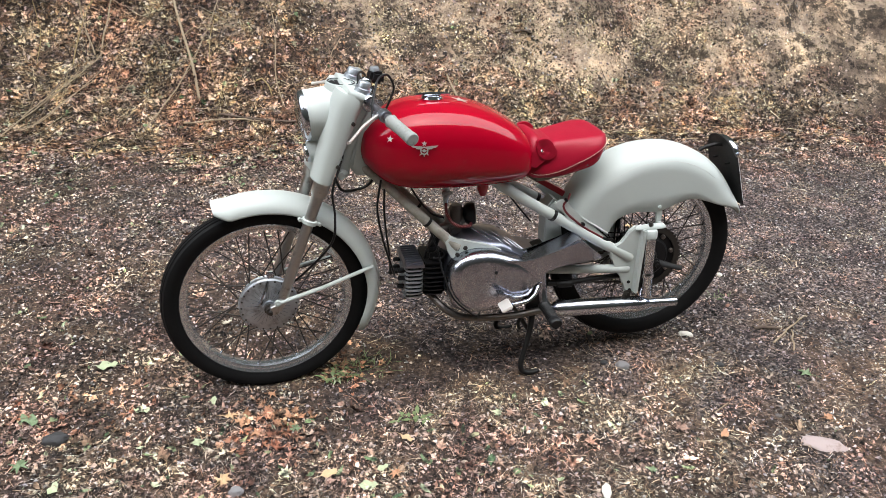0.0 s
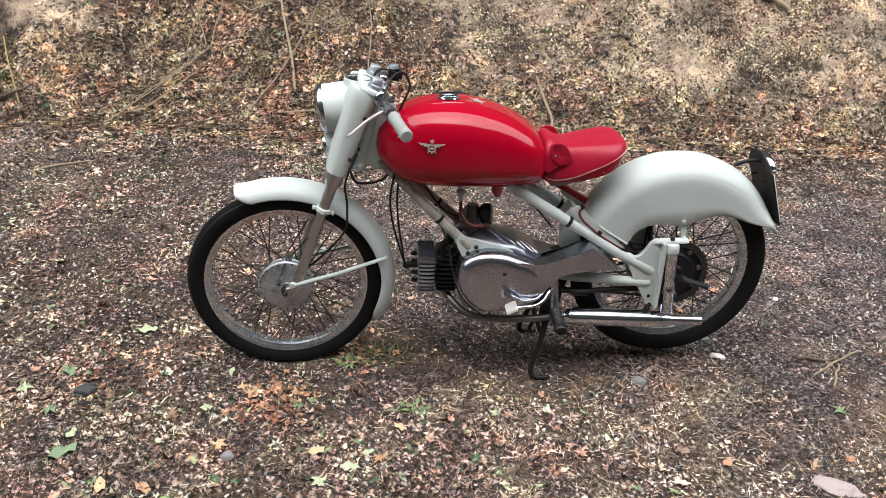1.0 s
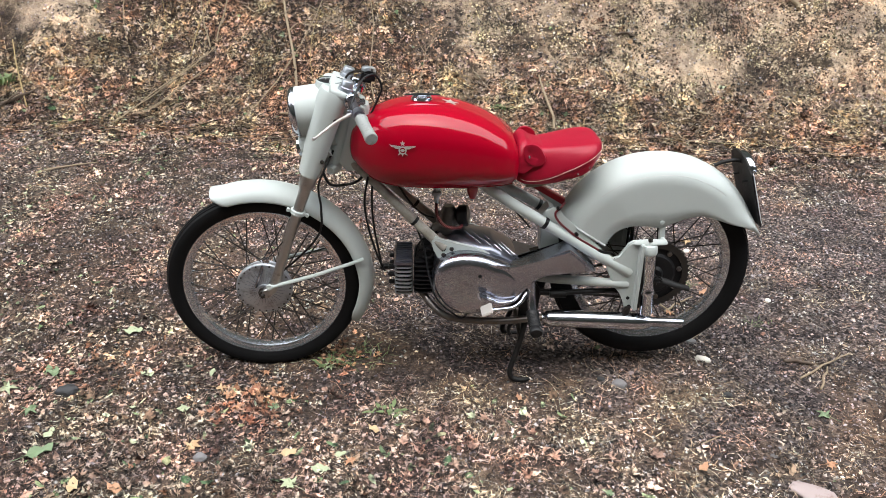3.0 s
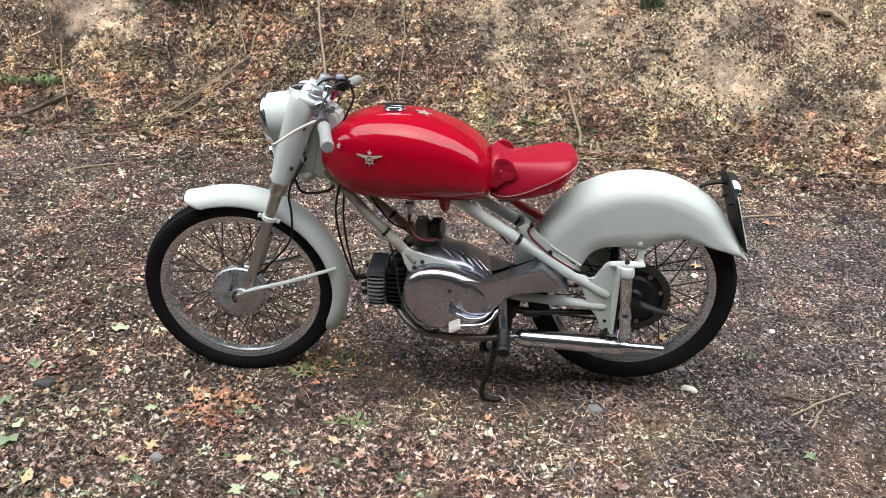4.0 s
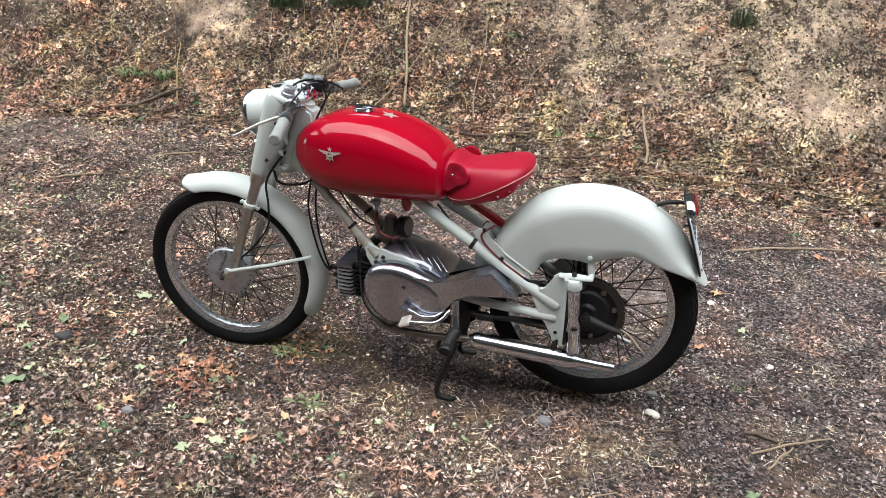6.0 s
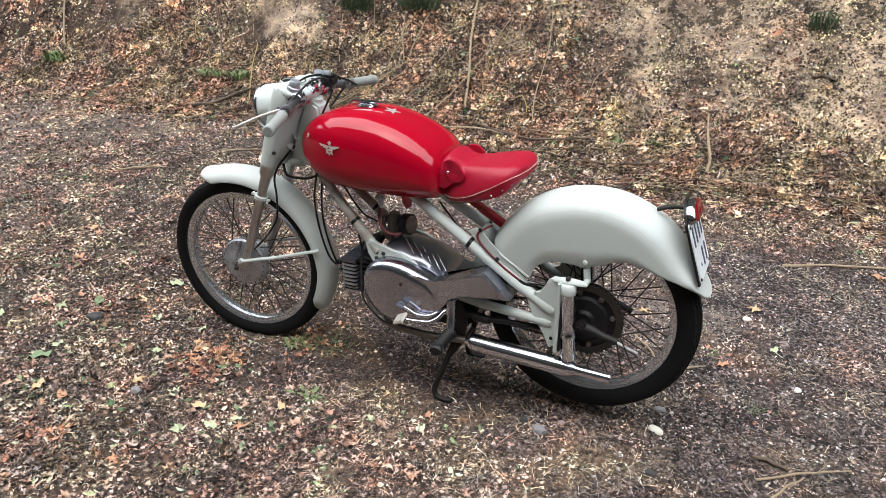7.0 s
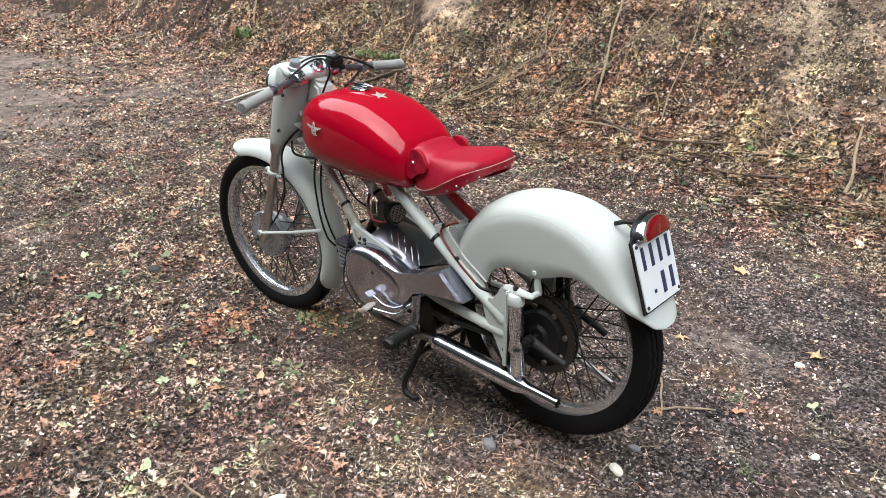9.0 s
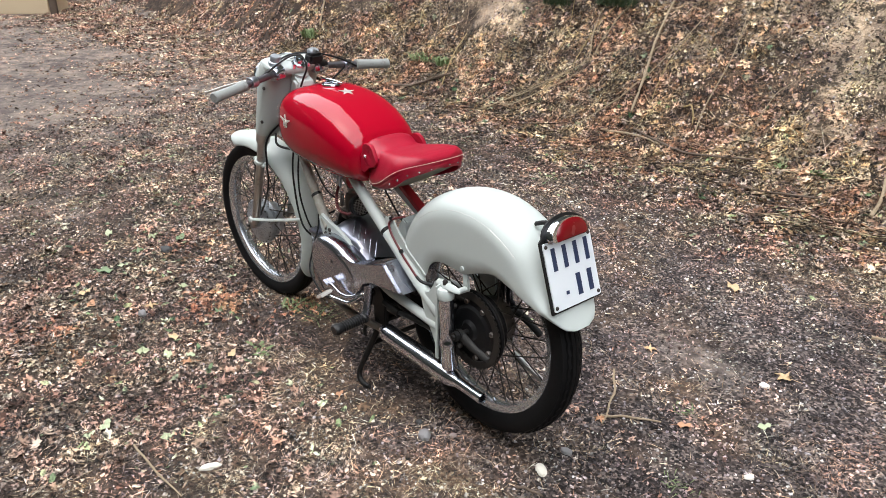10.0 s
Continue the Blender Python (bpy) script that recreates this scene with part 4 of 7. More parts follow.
tube(bm, [(0.022, -0.045, 0.640), (0.022, -0.045, 0.610), (0.024, -0.045, 0.592)], [0.020, 0.016, 0.009], 12)
part("tank_mount", bm, DARKRED, tank, "dark red tank mount")

# ---- saddle ----
S_TOP = [(0.150, 0.752), (0.165, 0.758), (0.19, 0.758), (0.22, 0.759), (0.276, 0.768), (0.33, 0.776), (0.358, 0.779), (0.376, 0.778), (0.388, 0.773), (0.395, 0.765)]
S_LOW = [(0.150, 0.660), (0.165, 0.654), (0.19, 0.654), (0.244, 0.670), (0.297, 0.700), (0.333, 0.722), (0.358, 0.738), (0.376, 0.747), (0.388, 0.751), (0.395, 0.753)]
S_HALF = [(0.150, 0.064), (0.165, 0.076), (0.19, 0.086), (0.22, 0.094), (0.276, 0.108), (0.33, 0.119), (0.352, 0.115), (0.372, 0.098), (0.387, 0.070), (0.395, 0.034)]


def saddle_ring(x, t, l, h):
    """One section of the saddle skin, down one side, under and back up inside."""
    out, ins = [], []
    for a in np.linspace(-1, 1, 33):
        s = abs(a)
        drop = 0.10 * s**2 + 0.90 * max(0.0, (s - 0.55) / 0.45) ** 1.5
        y = h * math.copysign(min(1.0, 1.28 * s) if s < 0.6 else 0.768 + 0.232 * math.sin((s - 0.6) / 0.4 * math.pi / 2), a)
        out.append((x, y, t - (t - l) * drop))
        ins.append((x, y * 0.95, t - 0.010 - (t - l) * drop * 0.93))
    return out + ins[::-1]


bm = B()
sx = np.concatenate([np.linspace(0.150, 0.35, 26), np.linspace(0.354, 0.395, 14)])
st, sl, sh = (smooth_line(q, sx) for q in (S_TOP, S_LOW, S_HALF))
rings = [saddle_ring(*q) for q in zip(sx, st, sl, sh)]
loft(bm, rings)
saddle = part("saddle", bm, LEATHER, bike, "red leather saddle with pale stitching", angle=70)
# The edge runs down one side, round the tail and back along the other.
edge = [Vector(r[0]) for r in rings[1:]] + [Vector(r[32]) for r in rings[:0:-1]]
lengths = np.concatenate([[0], np.cumsum([(b - a).length for a, b in zip(edge, edge[1:])])])
even = np.linspace(0, lengths[-1], 150)
flat_edge = np.stack([np.interp(even, lengths, [p[i] for p in edge]) for i in range(3)], -1)
for _ in range(5):
    flat_edge[1:-1] = 0.25 * flat_edge[:-2] + 0.5 * flat_edge[1:-1] + 0.25 * flat_edge[2:]
hem, seams, tacks = [], [], []
for k, p in enumerate(flat_edge):
    d = Vector(flat_edge[min(k + 1, 149)] - flat_edge[max(k - 1, 0)]).normalized()
    n = Vector((d.y, -d.x, 0.0)).normalized() * -1
    n = n if n.dot(Vector(p) - Vector((0.27, 0, p[2]))) > 0 else -n
    u = min(k, 149 - k) / 74.5
    wide = 0.004 + 0.019 * min(1.0, max(0.0, (u - 0.12) / 0.4)) * (1.0 - 0.35 * max(0.0, (u - 0.75) / 0.25))
    down = (n.cross(d) if n.cross(d).z < 0 else d.cross(n)).normalized()
    q = Vector(p)
    hem.append([q - n * 0.004 - down * 0.003, q - n * 0.001 + down * 0.001, q - n * 0.003 + down * wide * 0.5, q - n * 0.008 + down * wide, q - n * 0.014 + down * wide, q - n * 0.010 + down * wide * 0.4, q - n * 0.009 - down * 0.003])
    seams.append(q + n * 0.0012 - down * 0.008)
    tacks.append((q - n * 0.004 + down * wide * 0.55, n))
bm = B()
loft(bm, hem)
part("saddle_hem", bm, LEATHER, saddle, "studded leather band under the edge", angle=60)
bm = B()
for a, b in zip(seams, seams[1:]):
    tube(bm, [a, a.lerp(b, 0.7)], 0.0008, 4)
part("stitching", bm, THREAD, saddle, "pale stitching along the saddle edge")
stud = None
for k in list(range(36, 70, 8)) + list(range(82, 114, 8)):
    p, n = tacks[k]
    m = aim(p, n)
    if stud is None:
        bm = B()
        lathe(bm, [(0.0, 0.0025), (0.0022, 0.002), (0.0034, 0.0), (0.0, -0.003)], 10)
        stud = part("stud", bm, CHROME, saddle, "small metal stud", m)
    else:
        ob = new("stud", stud.data)
        ob.parent, ob.matrix_basis = saddle, m
        tagged(ob, "small metal stud")
bm = B()
pan = []
for x, t, l, h in list(zip(sx, st, sl, sh))[4:-1]:
    ring = saddle_ring(x, t, l, h)[:33]
    low = l - 0.012 * max(0.0, 1 - max(0.0, x - 0.365) / 0.03)
    up = [(x - 0.006, y * 0.90, max(z - 0.016, low)) for _, y, z in ring]
    lo = [(x - 0.006, y * 0.90, low - 0.002 - 0.008 * (1 - (y / h) ** 2)) for _, y, z in ring]
    pan.append(up + lo[::-1])
loft(bm, pan)
part("seat_pan", bm, PAN, saddle, "rusty greenish metal seat pan")
# The pommel: the leather rises into a lip against the tank and ends in buttoned ears.
bm = B()
lip = []
for y in np.linspace(-0.092, 0.092, 33):
    f = abs(y) / 0.092
    c = 0.781 - 0.009 * f**2 - 0.030 * f**6
    base = 0.757 - 0.030 * f**4
    lip.append([(0.222, y, base + 0.002), (0.205, y, base + 0.006), (0.190, y, base + 0.4 * (c - base)), (0.178, y, c - 0.006), (0.168, y, c), (0.157, y, c - 0.001), (0.148, y, c - 0.010), (0.144, y, c - 0.026), (0.146, y, c - 0.050), (0.165, y, c - 0.055), (0.20, y, base - 0.012)])
loft(bm, lip)
ear = [(0.163, 0.768), (0.160, 0.750), (0.164, 0.733), (0.174, 0.719), (0.190, 0.711), (0.208, 0.712), (0.221, 0.721), (0.224, 0.735), (0.216, 0.750), (0.208, 0.763), (0.195, 0.772), (0.178, 0.774)]
for s in (-1, 1):
    # A flap of leather with a rolled edge, dished towards its button.
    rows = []
    for f, out in ((1.0, -0.006), (1.03, 0.001), (1.0, 0.005), (0.88, 0.006), (0.55, 0.003), (0.15, 0.001)):
        rows.append([(0.180 + (x - 0.180) * f, s * (0.089 + out - 0.10 * max(0.0, z - 0.752)), 0.742 + (z - 0.742) * f) for x, z in rounded_profile(ear, 3)])
    loft(bm, rows)
pommel = part("pommel", bm, LEATHER, saddle, "rolled red leather pommel with round ears", angle=60)
bm = B()
for s in (-1, 1):
    lathe(bm, [(0.0, 0.004), (0.003, 0.0035), (0.0048, 0.0), (0.0, -0.002)], 12, Matrix.Translation((0.177, s * 0.096, 0.739)) @ (LEFT if s < 0 else LEFT.inverted()))
part("button", bm, CHROME, pommel, "small chrome buttons")

# ---- rear mudguard ----
CR = Vector((0.600, 0, 0.350))
R_TOP = [(22, 0.343), (27, 0.337), (36.5, 0.339), (47.4, 0.349), (59.7, 0.360), (70.2, 0.366), (82, 0.372), (92.6, 0.374), (105, 0.375), (115, 0.374), (126.6, 0.370), (137, 0.364), (148, 0.354)]
R_LOW = [(22, 0.336), (27, 0.326), (31, 0.315), (36, 0.298), (41.6, 0.276), (52.9, 0.252), (65, 0.234), (72.2, 0.215), (79, 0.198), (84.9, 0.186), (90, 0.178), (95.9, 0.175), (103, 0.181), (110.4, 0.189), (120, 0.203), (128.8, 0.211), (137, 0.212), (144, 0.206), (148, 0.203)]
bm = B()
stations, crease = [], []
angs = np.concatenate([np.linspace(22, 36, 12), np.linspace(38, 148, 64)])
for ang, rt, rl in zip(angs, smooth_line(R_TOP, angs), smooth_line(R_LOW, angs)):
    wide = 0.090 * min(1.0, 0.30 + 0.70 * math.sqrt(max(0.0, (ang - 22) / 12))) if ang < 34 else 0.090
    wide *= 1.0 - 0.10 * max(0.0, (ang - 120) / 28)
    deep = rt - rl
    rc = rt - min(0.040, deep * 0.7)
    shoulder = rt - min(0.070, deep * 0.8)
    line = [(rl, -wide), (rl + (shoulder - rl) * 0.4, -wide), (rl + (shoulder - rl) * 0.8, -wide)]
    line += [(shoulder + (rt - shoulder) * math.sin(a) ** 0.84, -wide * math.cos(a) ** 0.84) for a in np.linspace(0.02, math.pi / 2, 20)]
    stations.append((ang, line))
    if 58 < ang < 128:
        x, z = polar(CR, ang, rc + 0.002)
        crease.append((x, float(np.interp(rc + 0.002, [q[0] for q in line], [q[1] for q in line])), z))
loft(bm, guard(CR, stations))
rear_guard = part("rear_mudguard", bm, PAINT, bike, "large grey-white valanced rear mudguard", angle=60)
for s in (1, -1):
    bm = B()
    tube(bm, [(x, y * s, z) for x, y, z in crease], 0.0005, 5)
    part("crease_line", bm, STEEL, rear_guard, "thin pressed crease line")
for s in (-1, 1):
    bm = B()
    tube(bm, [(polar(CR, stations[-1][0] + 0.3, r)[0], y * -s, polar(CR, stations[-1][0] + 0.3, r)[1]) for r, y in stations[-1][1][:9]], 0.0035, 8)
    part("guard_edge", bm, PAINT, rear_guard, "rolled front edge of the mudguard")

# ---- tail lamp and plate ----
P0, P1 = Vector((0.8905, 0, 0.531)), Vector((0.836, 0, 0.688))
pv = (P1 - P0).normalized()
pn = Vector((pv.z, 0, -pv.x))
py = Vector((0, 1, 0))
PM = Matrix(((0, pv.x, pn.x, P0.x), (1, pv.y, pn.y, 0.005), (0, pv.z, pn.z, P0.z), (0, 0, 0, 1)))  # across, up, out


def sheet(bm, pts, h0, h1, m, mat=0):
    lo, hi = [bm.verts.new(m @ Vector((x, y, h0))) for x, y in pts], [bm.verts.new(m @ Vector((x, y, h1))) for x, y in pts]
    fs = [bm.faces.new(lo[::-1]), bm.faces.new(hi)] + [bm.faces.new((lo[i], lo[(i + 1) % len(pts)], hi[(i + 1) % len(pts)], hi[i])) for i in range(len(pts))]
    for f in fs:
        f.material_index = mat


def rounded(x0, y0, x1, y1, r, n=4):
    out = []
    for cx, cy, a0 in ((x1 - r, y1 - r, 0), (x0 + r, y1 - r, 90), (x0 + r, y0 + r, 180), (x1 - r, y0 + r, 270)):
        out += [(cx + r * math.cos(radians(a0 + 90 * k / n)), cy + r * math.sin(radians(a0 + 90 * k / n))) for k in range(n + 1)]
    return out


bm = B()
arch = [(0.086, -0.004), (0.086, 0.168)] + [(0.076 * math.cos(a), 0.172 + 0.046 * math.sin(a)) for a in np.linspace(0.08, math.pi - 0.08, 15)] + [(-0.086, 0.168), (-0.086, -0.004)]
sheet(bm, arch, -0.005, 0.0, PM)
backing = part("plate_holder", bm, IRON, bike, "black number plate holder with an arched top")
bm = B()
sheet(bm, rounded(-0.081, 0.001, 0.081, 0.164, 0.006), 0.001, 0.004, PM)
number_plate = part("number_plate", bm, WHITE, backing, "white number plate with dark blue bars")
for x, y, w, h in [(-0.060 + 0.037 * k, 0.094, 0.013, 0.054) for k in range(4)] + [(0.006, 0.020, 0.015, 0.052), (0.045, 0.020, 0.015, 0.052), (-0.034, 0.032, 0.010, 0.008)]:
    bm = B()
    sheet(bm, [(x, y), (x + w, y), (x + w, y + h), (x, y + h)], 0.0042, 0.0052, PM)
    part("plate_bar", bm, INK, number_plate, "dark blue bar", smooth=False)
for x, y in ((-0.073, 0.155), (0.073, 0.155), (-0.073, 0.010), (0.073, 0.010)):
    bm = B()
    lathe(bm, [(0, 0.0075), (0.0035, 0.007), (0.005, 0.004), (0, 0.004)], 10, PM @ Matrix.Translation((x, y, 0)))
    part("plate_screw", bm, SPOKE, number_plate, "dark plate screw")
bm = B()
rings = []
for h, f in ((0.0002, 1.0), (0.008, 1.0), (0.016, 0.97), (0.020, 0.90)):
    rings.append([PM @ Vector((0.068 * f * math.cos(a), 0.170 + 0.042 * f * max(math.sin(a), -0.25), h)) for a in np.linspace(0, 2 * math.pi, 32, endpoint=False)])
loft(bm, rings)
block(bm, (0.016, 0.010, 0.014), PM @ Matrix.Translation((-0.066, 0.168, 0.008)), 0.003)
tail_lamp = part("tail_lamp", bm, CHROME, bike, "chrome tail lamp housing above the plate")
bm = B()
rings = []
for h, f in ((0.012, 0.93), (0.020, 0.92), (0.024, 0.80), (0.026, 0.55), (0.027, 0.2)):
    rings.append([PM @ Vector((0.006 + 0.060 * f * math.cos(a), 0.169 + 0.040 * f * max(math.sin(a), -0.25), h)) for a in np.linspace(0, 2 * math.pi, 32, endpoint=False)])
loft(bm, rings)
part("lens", bm, LENS_RED, tail_lamp, "red tail lamp lens")
bm = B()
tube(bm, curve_points([(0.748, 0.0, 0.690), (0.774, 0.0, 0.701), (0.806, 0.0, 0.707), (0.828, 0.0, 0.704)], 4), 0.006, 10, squash=0.8)
for s in (-1, 1):
    tube(bm, [(0.826, s * 0.035, 0.652), (0.846, s * 0.035, 0.656)], 0.003, 8)
part("lamp_bracket", bm, IRON, bike, "black tail lamp bracket")

# ---- engine ----
egg = rounded_profile([(-0.092, 0.345), (-0.084, 0.395), (-0.056, 0.428), (-0.01, 0.443), (0.045, 0.440), (0.095, 0.424), (0.140, 0.405), (0.172, 0.37), (0.178, 0.33), (0.160, 0.285), (0.115, 0.255), (0.05, 0.243), (-0.02, 0.243), (-0.068, 0.262), (-0.088, 0.30)])
ecx, ecz = 0.045, 0.343


def inset(pts, d):
    out = []
    for x, z in pts:
        v = Vector((x - ecx, z - ecz))
        v *= max(0.0, 1 - d / v.length)
        out.append((ecx + v.x, ecz + v.y))
    return out


bm = B()
loft(bm, [[(x, y, z) for x, z in inset(egg, d)] for y, d in ((-0.147, 0.060), (-0.146, 0.030), (-0.143, 0.017), (-0.137, 0.008), (-0.128, 0.002), (-0.118, 0.0), (-0.085, 0.0), (-0.083, 0.004))])
primary = part("primary_cover", bm, ALLOY, bike, "polished alloy primary case with worn patches", angle=70)
for x, z in ((0.049, 0.382), (0.045, 0.268)):
    bm = B()
    lathe(bm, [(0, 0.0022), (0.004, 0.0022), (0.0058, 0.001), (0.0058, -0.006), (0, -0.006)], 14, Matrix.Translation((x, -0.1462 if z > 0.3 else -0.1425, z)) @ LEFT)
    part("cover_screw", bm, CASTING, primary, "dark recessed cover screw")
# The tail of the case: a flat bright plate that carries the swing arm.
bm = B()
tail = [(0.06, 0.424), (0.10, 0.415), (0.135, 0.402), (0.17, 0.408), (0.308, 0.468), (0.316, 0.466), (0.395, 0.400), (0.388, 0.397), (0.25, 0.384), (0.205, 0.372), (0.182, 0.34), (0.165, 0.30), (0.10, 0.30)]
slab(bm, tail, -0.1425, -0.062, 0.007)
part("case_tail", bm, ALLOY, bike, "flat polished alloy arm of the engine case")
# Main castings behind the cover: the crowned top falls away to the rear.
EGG_TOP = [(-0.084, 0.395), (-0.056, 0.428), (-0.01, 0.443), (0.045, 0.440), (0.095, 0.424), (0.140, 0.405), (0.172, 0.37)]


def crown(y):
    return 0.032 * max(0.0, 1 - ((y - 0.005) / 0.092) ** 2)


def fall(x):
    return 1.0 - 0.75 * min(1.0, max(0.0, x / 0.16))


bm = B()
rings = []
for y, d in ((-0.086, 0.004), (-0.07, 0.0), (-0.05, 0.0), (-0.03, 0.0), (0.0, 0.0), (0.04, 0.0), (0.075, 0.002), (0.095, 0.014), (0.102, 0.035)):
    ring = []
    for x, z in inset(egg, d):
        k = max(0.0, (z - 0.36) / 0.08)
        ring.append((x + (0.03 * k if x > 0.05 else 0.0), y, z + crown(y) * fall(x) * k))
    rings.append(ring)
loft(bm, rings)
crankcase = part("crankcase", bm, CASE, bike, "satin grey alloy crankcase", angle=60)
for i in range(5):
    bm = B()
    line = []
    for t in np.linspace(0, 1, 6):
        x, y = 0.000 + 0.028 * i + 0.062 * t, -0.018 - 0.055 * t
        z = float(np.interp(x - (0.026 if x > 0.06 else 0.0), [q[0] for q in EGG_TOP], [q[1] for q in EGG_TOP]))
        line.append((x, y, z + crown(y) * fall(x) * max(0.0, (z - 0.36) / 0.08) + 0.003))
    tube(bm, line, [0.0004, 0.0012, 0.0016, 0.0012, 0.0004], 6)
    part("case_ridge", bm, ALLOY, crankcase, "slanting bright ridge on the case top")
bm = B()
slab(bm, [(0.08, 0.418), (0.14, 0.402), (0.20, 0.388), (0.28, 0.378), (0.28, 0.35), (0.08, 0.35)], -0.078, 0.080, 0.012)
part("gearbox_top", bm, CASE, bike, "satin grey gearbox top behind the cover")
bm = B()
slab(bm, [(-0.075, 0.30), (-0.06, 0.245), (0.0, 0.225), (0.17, 0.225), (0.215, 0.27), (0.215, 0.36), (0.17, 0.37), (0.0, 0.33)], -0.06, 0.075, 0.012)
slab(bm, [(0.17, 0.37), (0.26, 0.40), (0.28, 0.36), (0.25, 0.25), (0.21, 0.22), (0.16, 0.23)], -0.05, 0.05, 0.008)
part("sump", bm, CASTING, bike, "dark lower engine casting and swing arm pivot")

# Horizontal finned cylinder and head.
def fin(bm, x0, x1, z, t, half, cut):
    pts = rounded(x0, -half, x1, half, cut, 3)
    lo, hi = [bm.verts.new((x, y, z - t / 2)) for x, y in pts], [bm.verts.new((x, y, z + t / 2)) for x, y in pts]
    bm.faces.new(lo[::-1]), bm.faces.new(hi)
    for i in range(len(pts)):
        j = (i + 1) % len(pts)
        bm.faces.new((lo[i], lo[j], hi[j], hi[i]))


bm = B()
slab(bm, [(-0.150, 0.28), (-0.150, 0.385), (-0.075, 0.395), (-0.075, 0.28)], -0.052, 0.052, 0.004)
barrel = part("cylinder_barrel", bm, CASTING, bike, "black finned cylinder barrel", smooth=False)
for k in range(8):
    bm = B()
    fin(bm, -0.150 + 0.003 * (k % 2), -0.088, 0.280 + 0.0150 * k, 0.004, 0.072 - 0.008 * abs(k - 3.5) / 3.5, 0.012)
    part("fin", bm, CASTING, barrel, smooth=False)
bm = B()
slab(bm, [(-0.204, 0.275), (-0.206, 0.368), (-0.200, 0.378), (-0.160, 0.378), (-0.154, 0.368), (-0.155, 0.275)], -0.060, 0.060, 0.004)
head = part("cylinder_head", bm, CASTING, bike, "dark finned cylinder head", smooth=False)
for k in range(8):
    bm = B()
    fin(bm, -0.209, -0.153, 0.272 + 0.0135 * k, 0.0048, 0.069 - 0.010 * max(0, 2 - k) / 2, 0.014)
    part("fin", bm, ALLOY_DULL, head, "pale alloy fin", smooth=False)
bm = B()
slab(bm, [(-0.211, 0.376), (-0.211, 0.384), (-0.206, 0.388), (-0.156, 0.388), (-0.152, 0.384), (-0.152, 0.376)], -0.071, 0.071, 0.002)
top_cap = part("head_top", bm, CASE, head, "grey ribbed top of the head", smooth=False)
for y in np.linspace(-0.062, 0.062, 9):
    bm = B()
    block(bm, (0.050, 0.004, 0.006), Matrix.Translation((-0.181, float(y), 0.390)), 0.001)
    part("rib", bm, CASE, top_cap)
for y, z in ((-0.04, 0.358), (-0.045, 0.335), (-0.03, 0.300), (0.04, 0.358), (0.045, 0.330)):
    bm = B()
    tube(bm, [(-0.200, y, z), (-0.226, y, z), (-0.229, y, z)], [0.0075, 0.0075, 0.004], 8)
    part("head_stud", bm, CASTING, head, "black head stud")
bm = B()
tube(bm, [(-0.20, -0.012, 0.345), (-0.245, -0.02, 0.348), (-0.252, -0.022, 0.34)], [0.008, 0.010, 0.008], 10)
part("plug_cap", bm, CASTING, head, "black plug cap")
bm = B()
block(bm, (0.05, 0.04, 0.03), Matrix.Translation((-0.115, -0.030, 0.405)), 0.006)
tube(bm, curve_points([(-0.118, 0.0, 0.385), (-0.112, 0.0, 0.425), (-0.098, 0.0, 0.455), (-0.075, 0.0, 0.475)], 4), 0.016, 14)
tube(bm, curve_points([(-0.12, -0.05, 0.415), (-0.105, -0.062, 0.432), (-0.09, -0.066, 0.42), (-0.10, -0.062, 0.400), (-0.125, -0.055, 0.40)], 4), 0.004, 8)
tube(bm, curve_points([(-0.145, -0.03, 0.39), (-0.14, -0.045, 0.43), (-0.12, -0.05, 0.46), (-0.09, -0.04, 0.48)], 4), 0.0035, 8)
part("inlet_clutter", bm, CASTING, barrel, "black inlet stub and wiring above the barrel")

# Carburettor with its mesh trumpet.
bm = B()
tube(bm, [(-0.045, 0.0, 0.455), (-0.045, 0.0, 0.50), (-0.045, 0.0, 0.535), (-0.045, 0.0, 0.548)], [0.021, 0.023, 0.023, 0.016], 16)
tube(bm, [(-0.09, 0.0, 0.468), (-0.05, 0.0, 0.488), (-0.02, 0.0, 0.505)], [0.016, 0.018, 0.019], 14)
block(bm, (0.035, 0.03, 0.03), Matrix.Translation((-0.052, -0.016, 0.475)), 0.006)
tube(bm, [(-0.075, -0.018, 0.50), (-0.075, -0.018, 0.54)], [0.008, 0.006], 10)
carb = part("carburettor", bm, PIPE, bike, "dull dark grey carburettor")
bm = B()
lathe(bm, [(0.0, 0.020), (0.027, 0.020), (0.033, 0.018), (0.034, 0.012), (0.034, -0.004), (0.028, -0.012), (0.018, -0.018), (0.0, -0.018)], 28, aim((-0.004, -0.002, 0.517), (0.97, -0.20, 0.12)))
trumpet = part("air_filter", bm, CASTING, carb, "round dark air filter")
bm = B()
fm = aim((-0.004, -0.002, 0.517), (0.97, -0.20, 0.12))
for k in range(-5, 6):
    h = math.sqrt(max(0.0, 0.027**2 - (k * 0.005) ** 2))
    if h > 0.004:
        tube(bm, [fm @ Vector((k * 0.005, -h, 0.0208)), fm @ Vector((k * 0.005, h, 0.0208))], 0.0007, 4)
        tube(bm, [fm @ Vector((-h, k * 0.005, 0.0208)), fm @ Vector((h, k * 0.005, 0.0208))], 0.0007, 4)
part("filter_mesh", bm, STEEL, trumpet, "woven wire filter mesh")
bm = B()
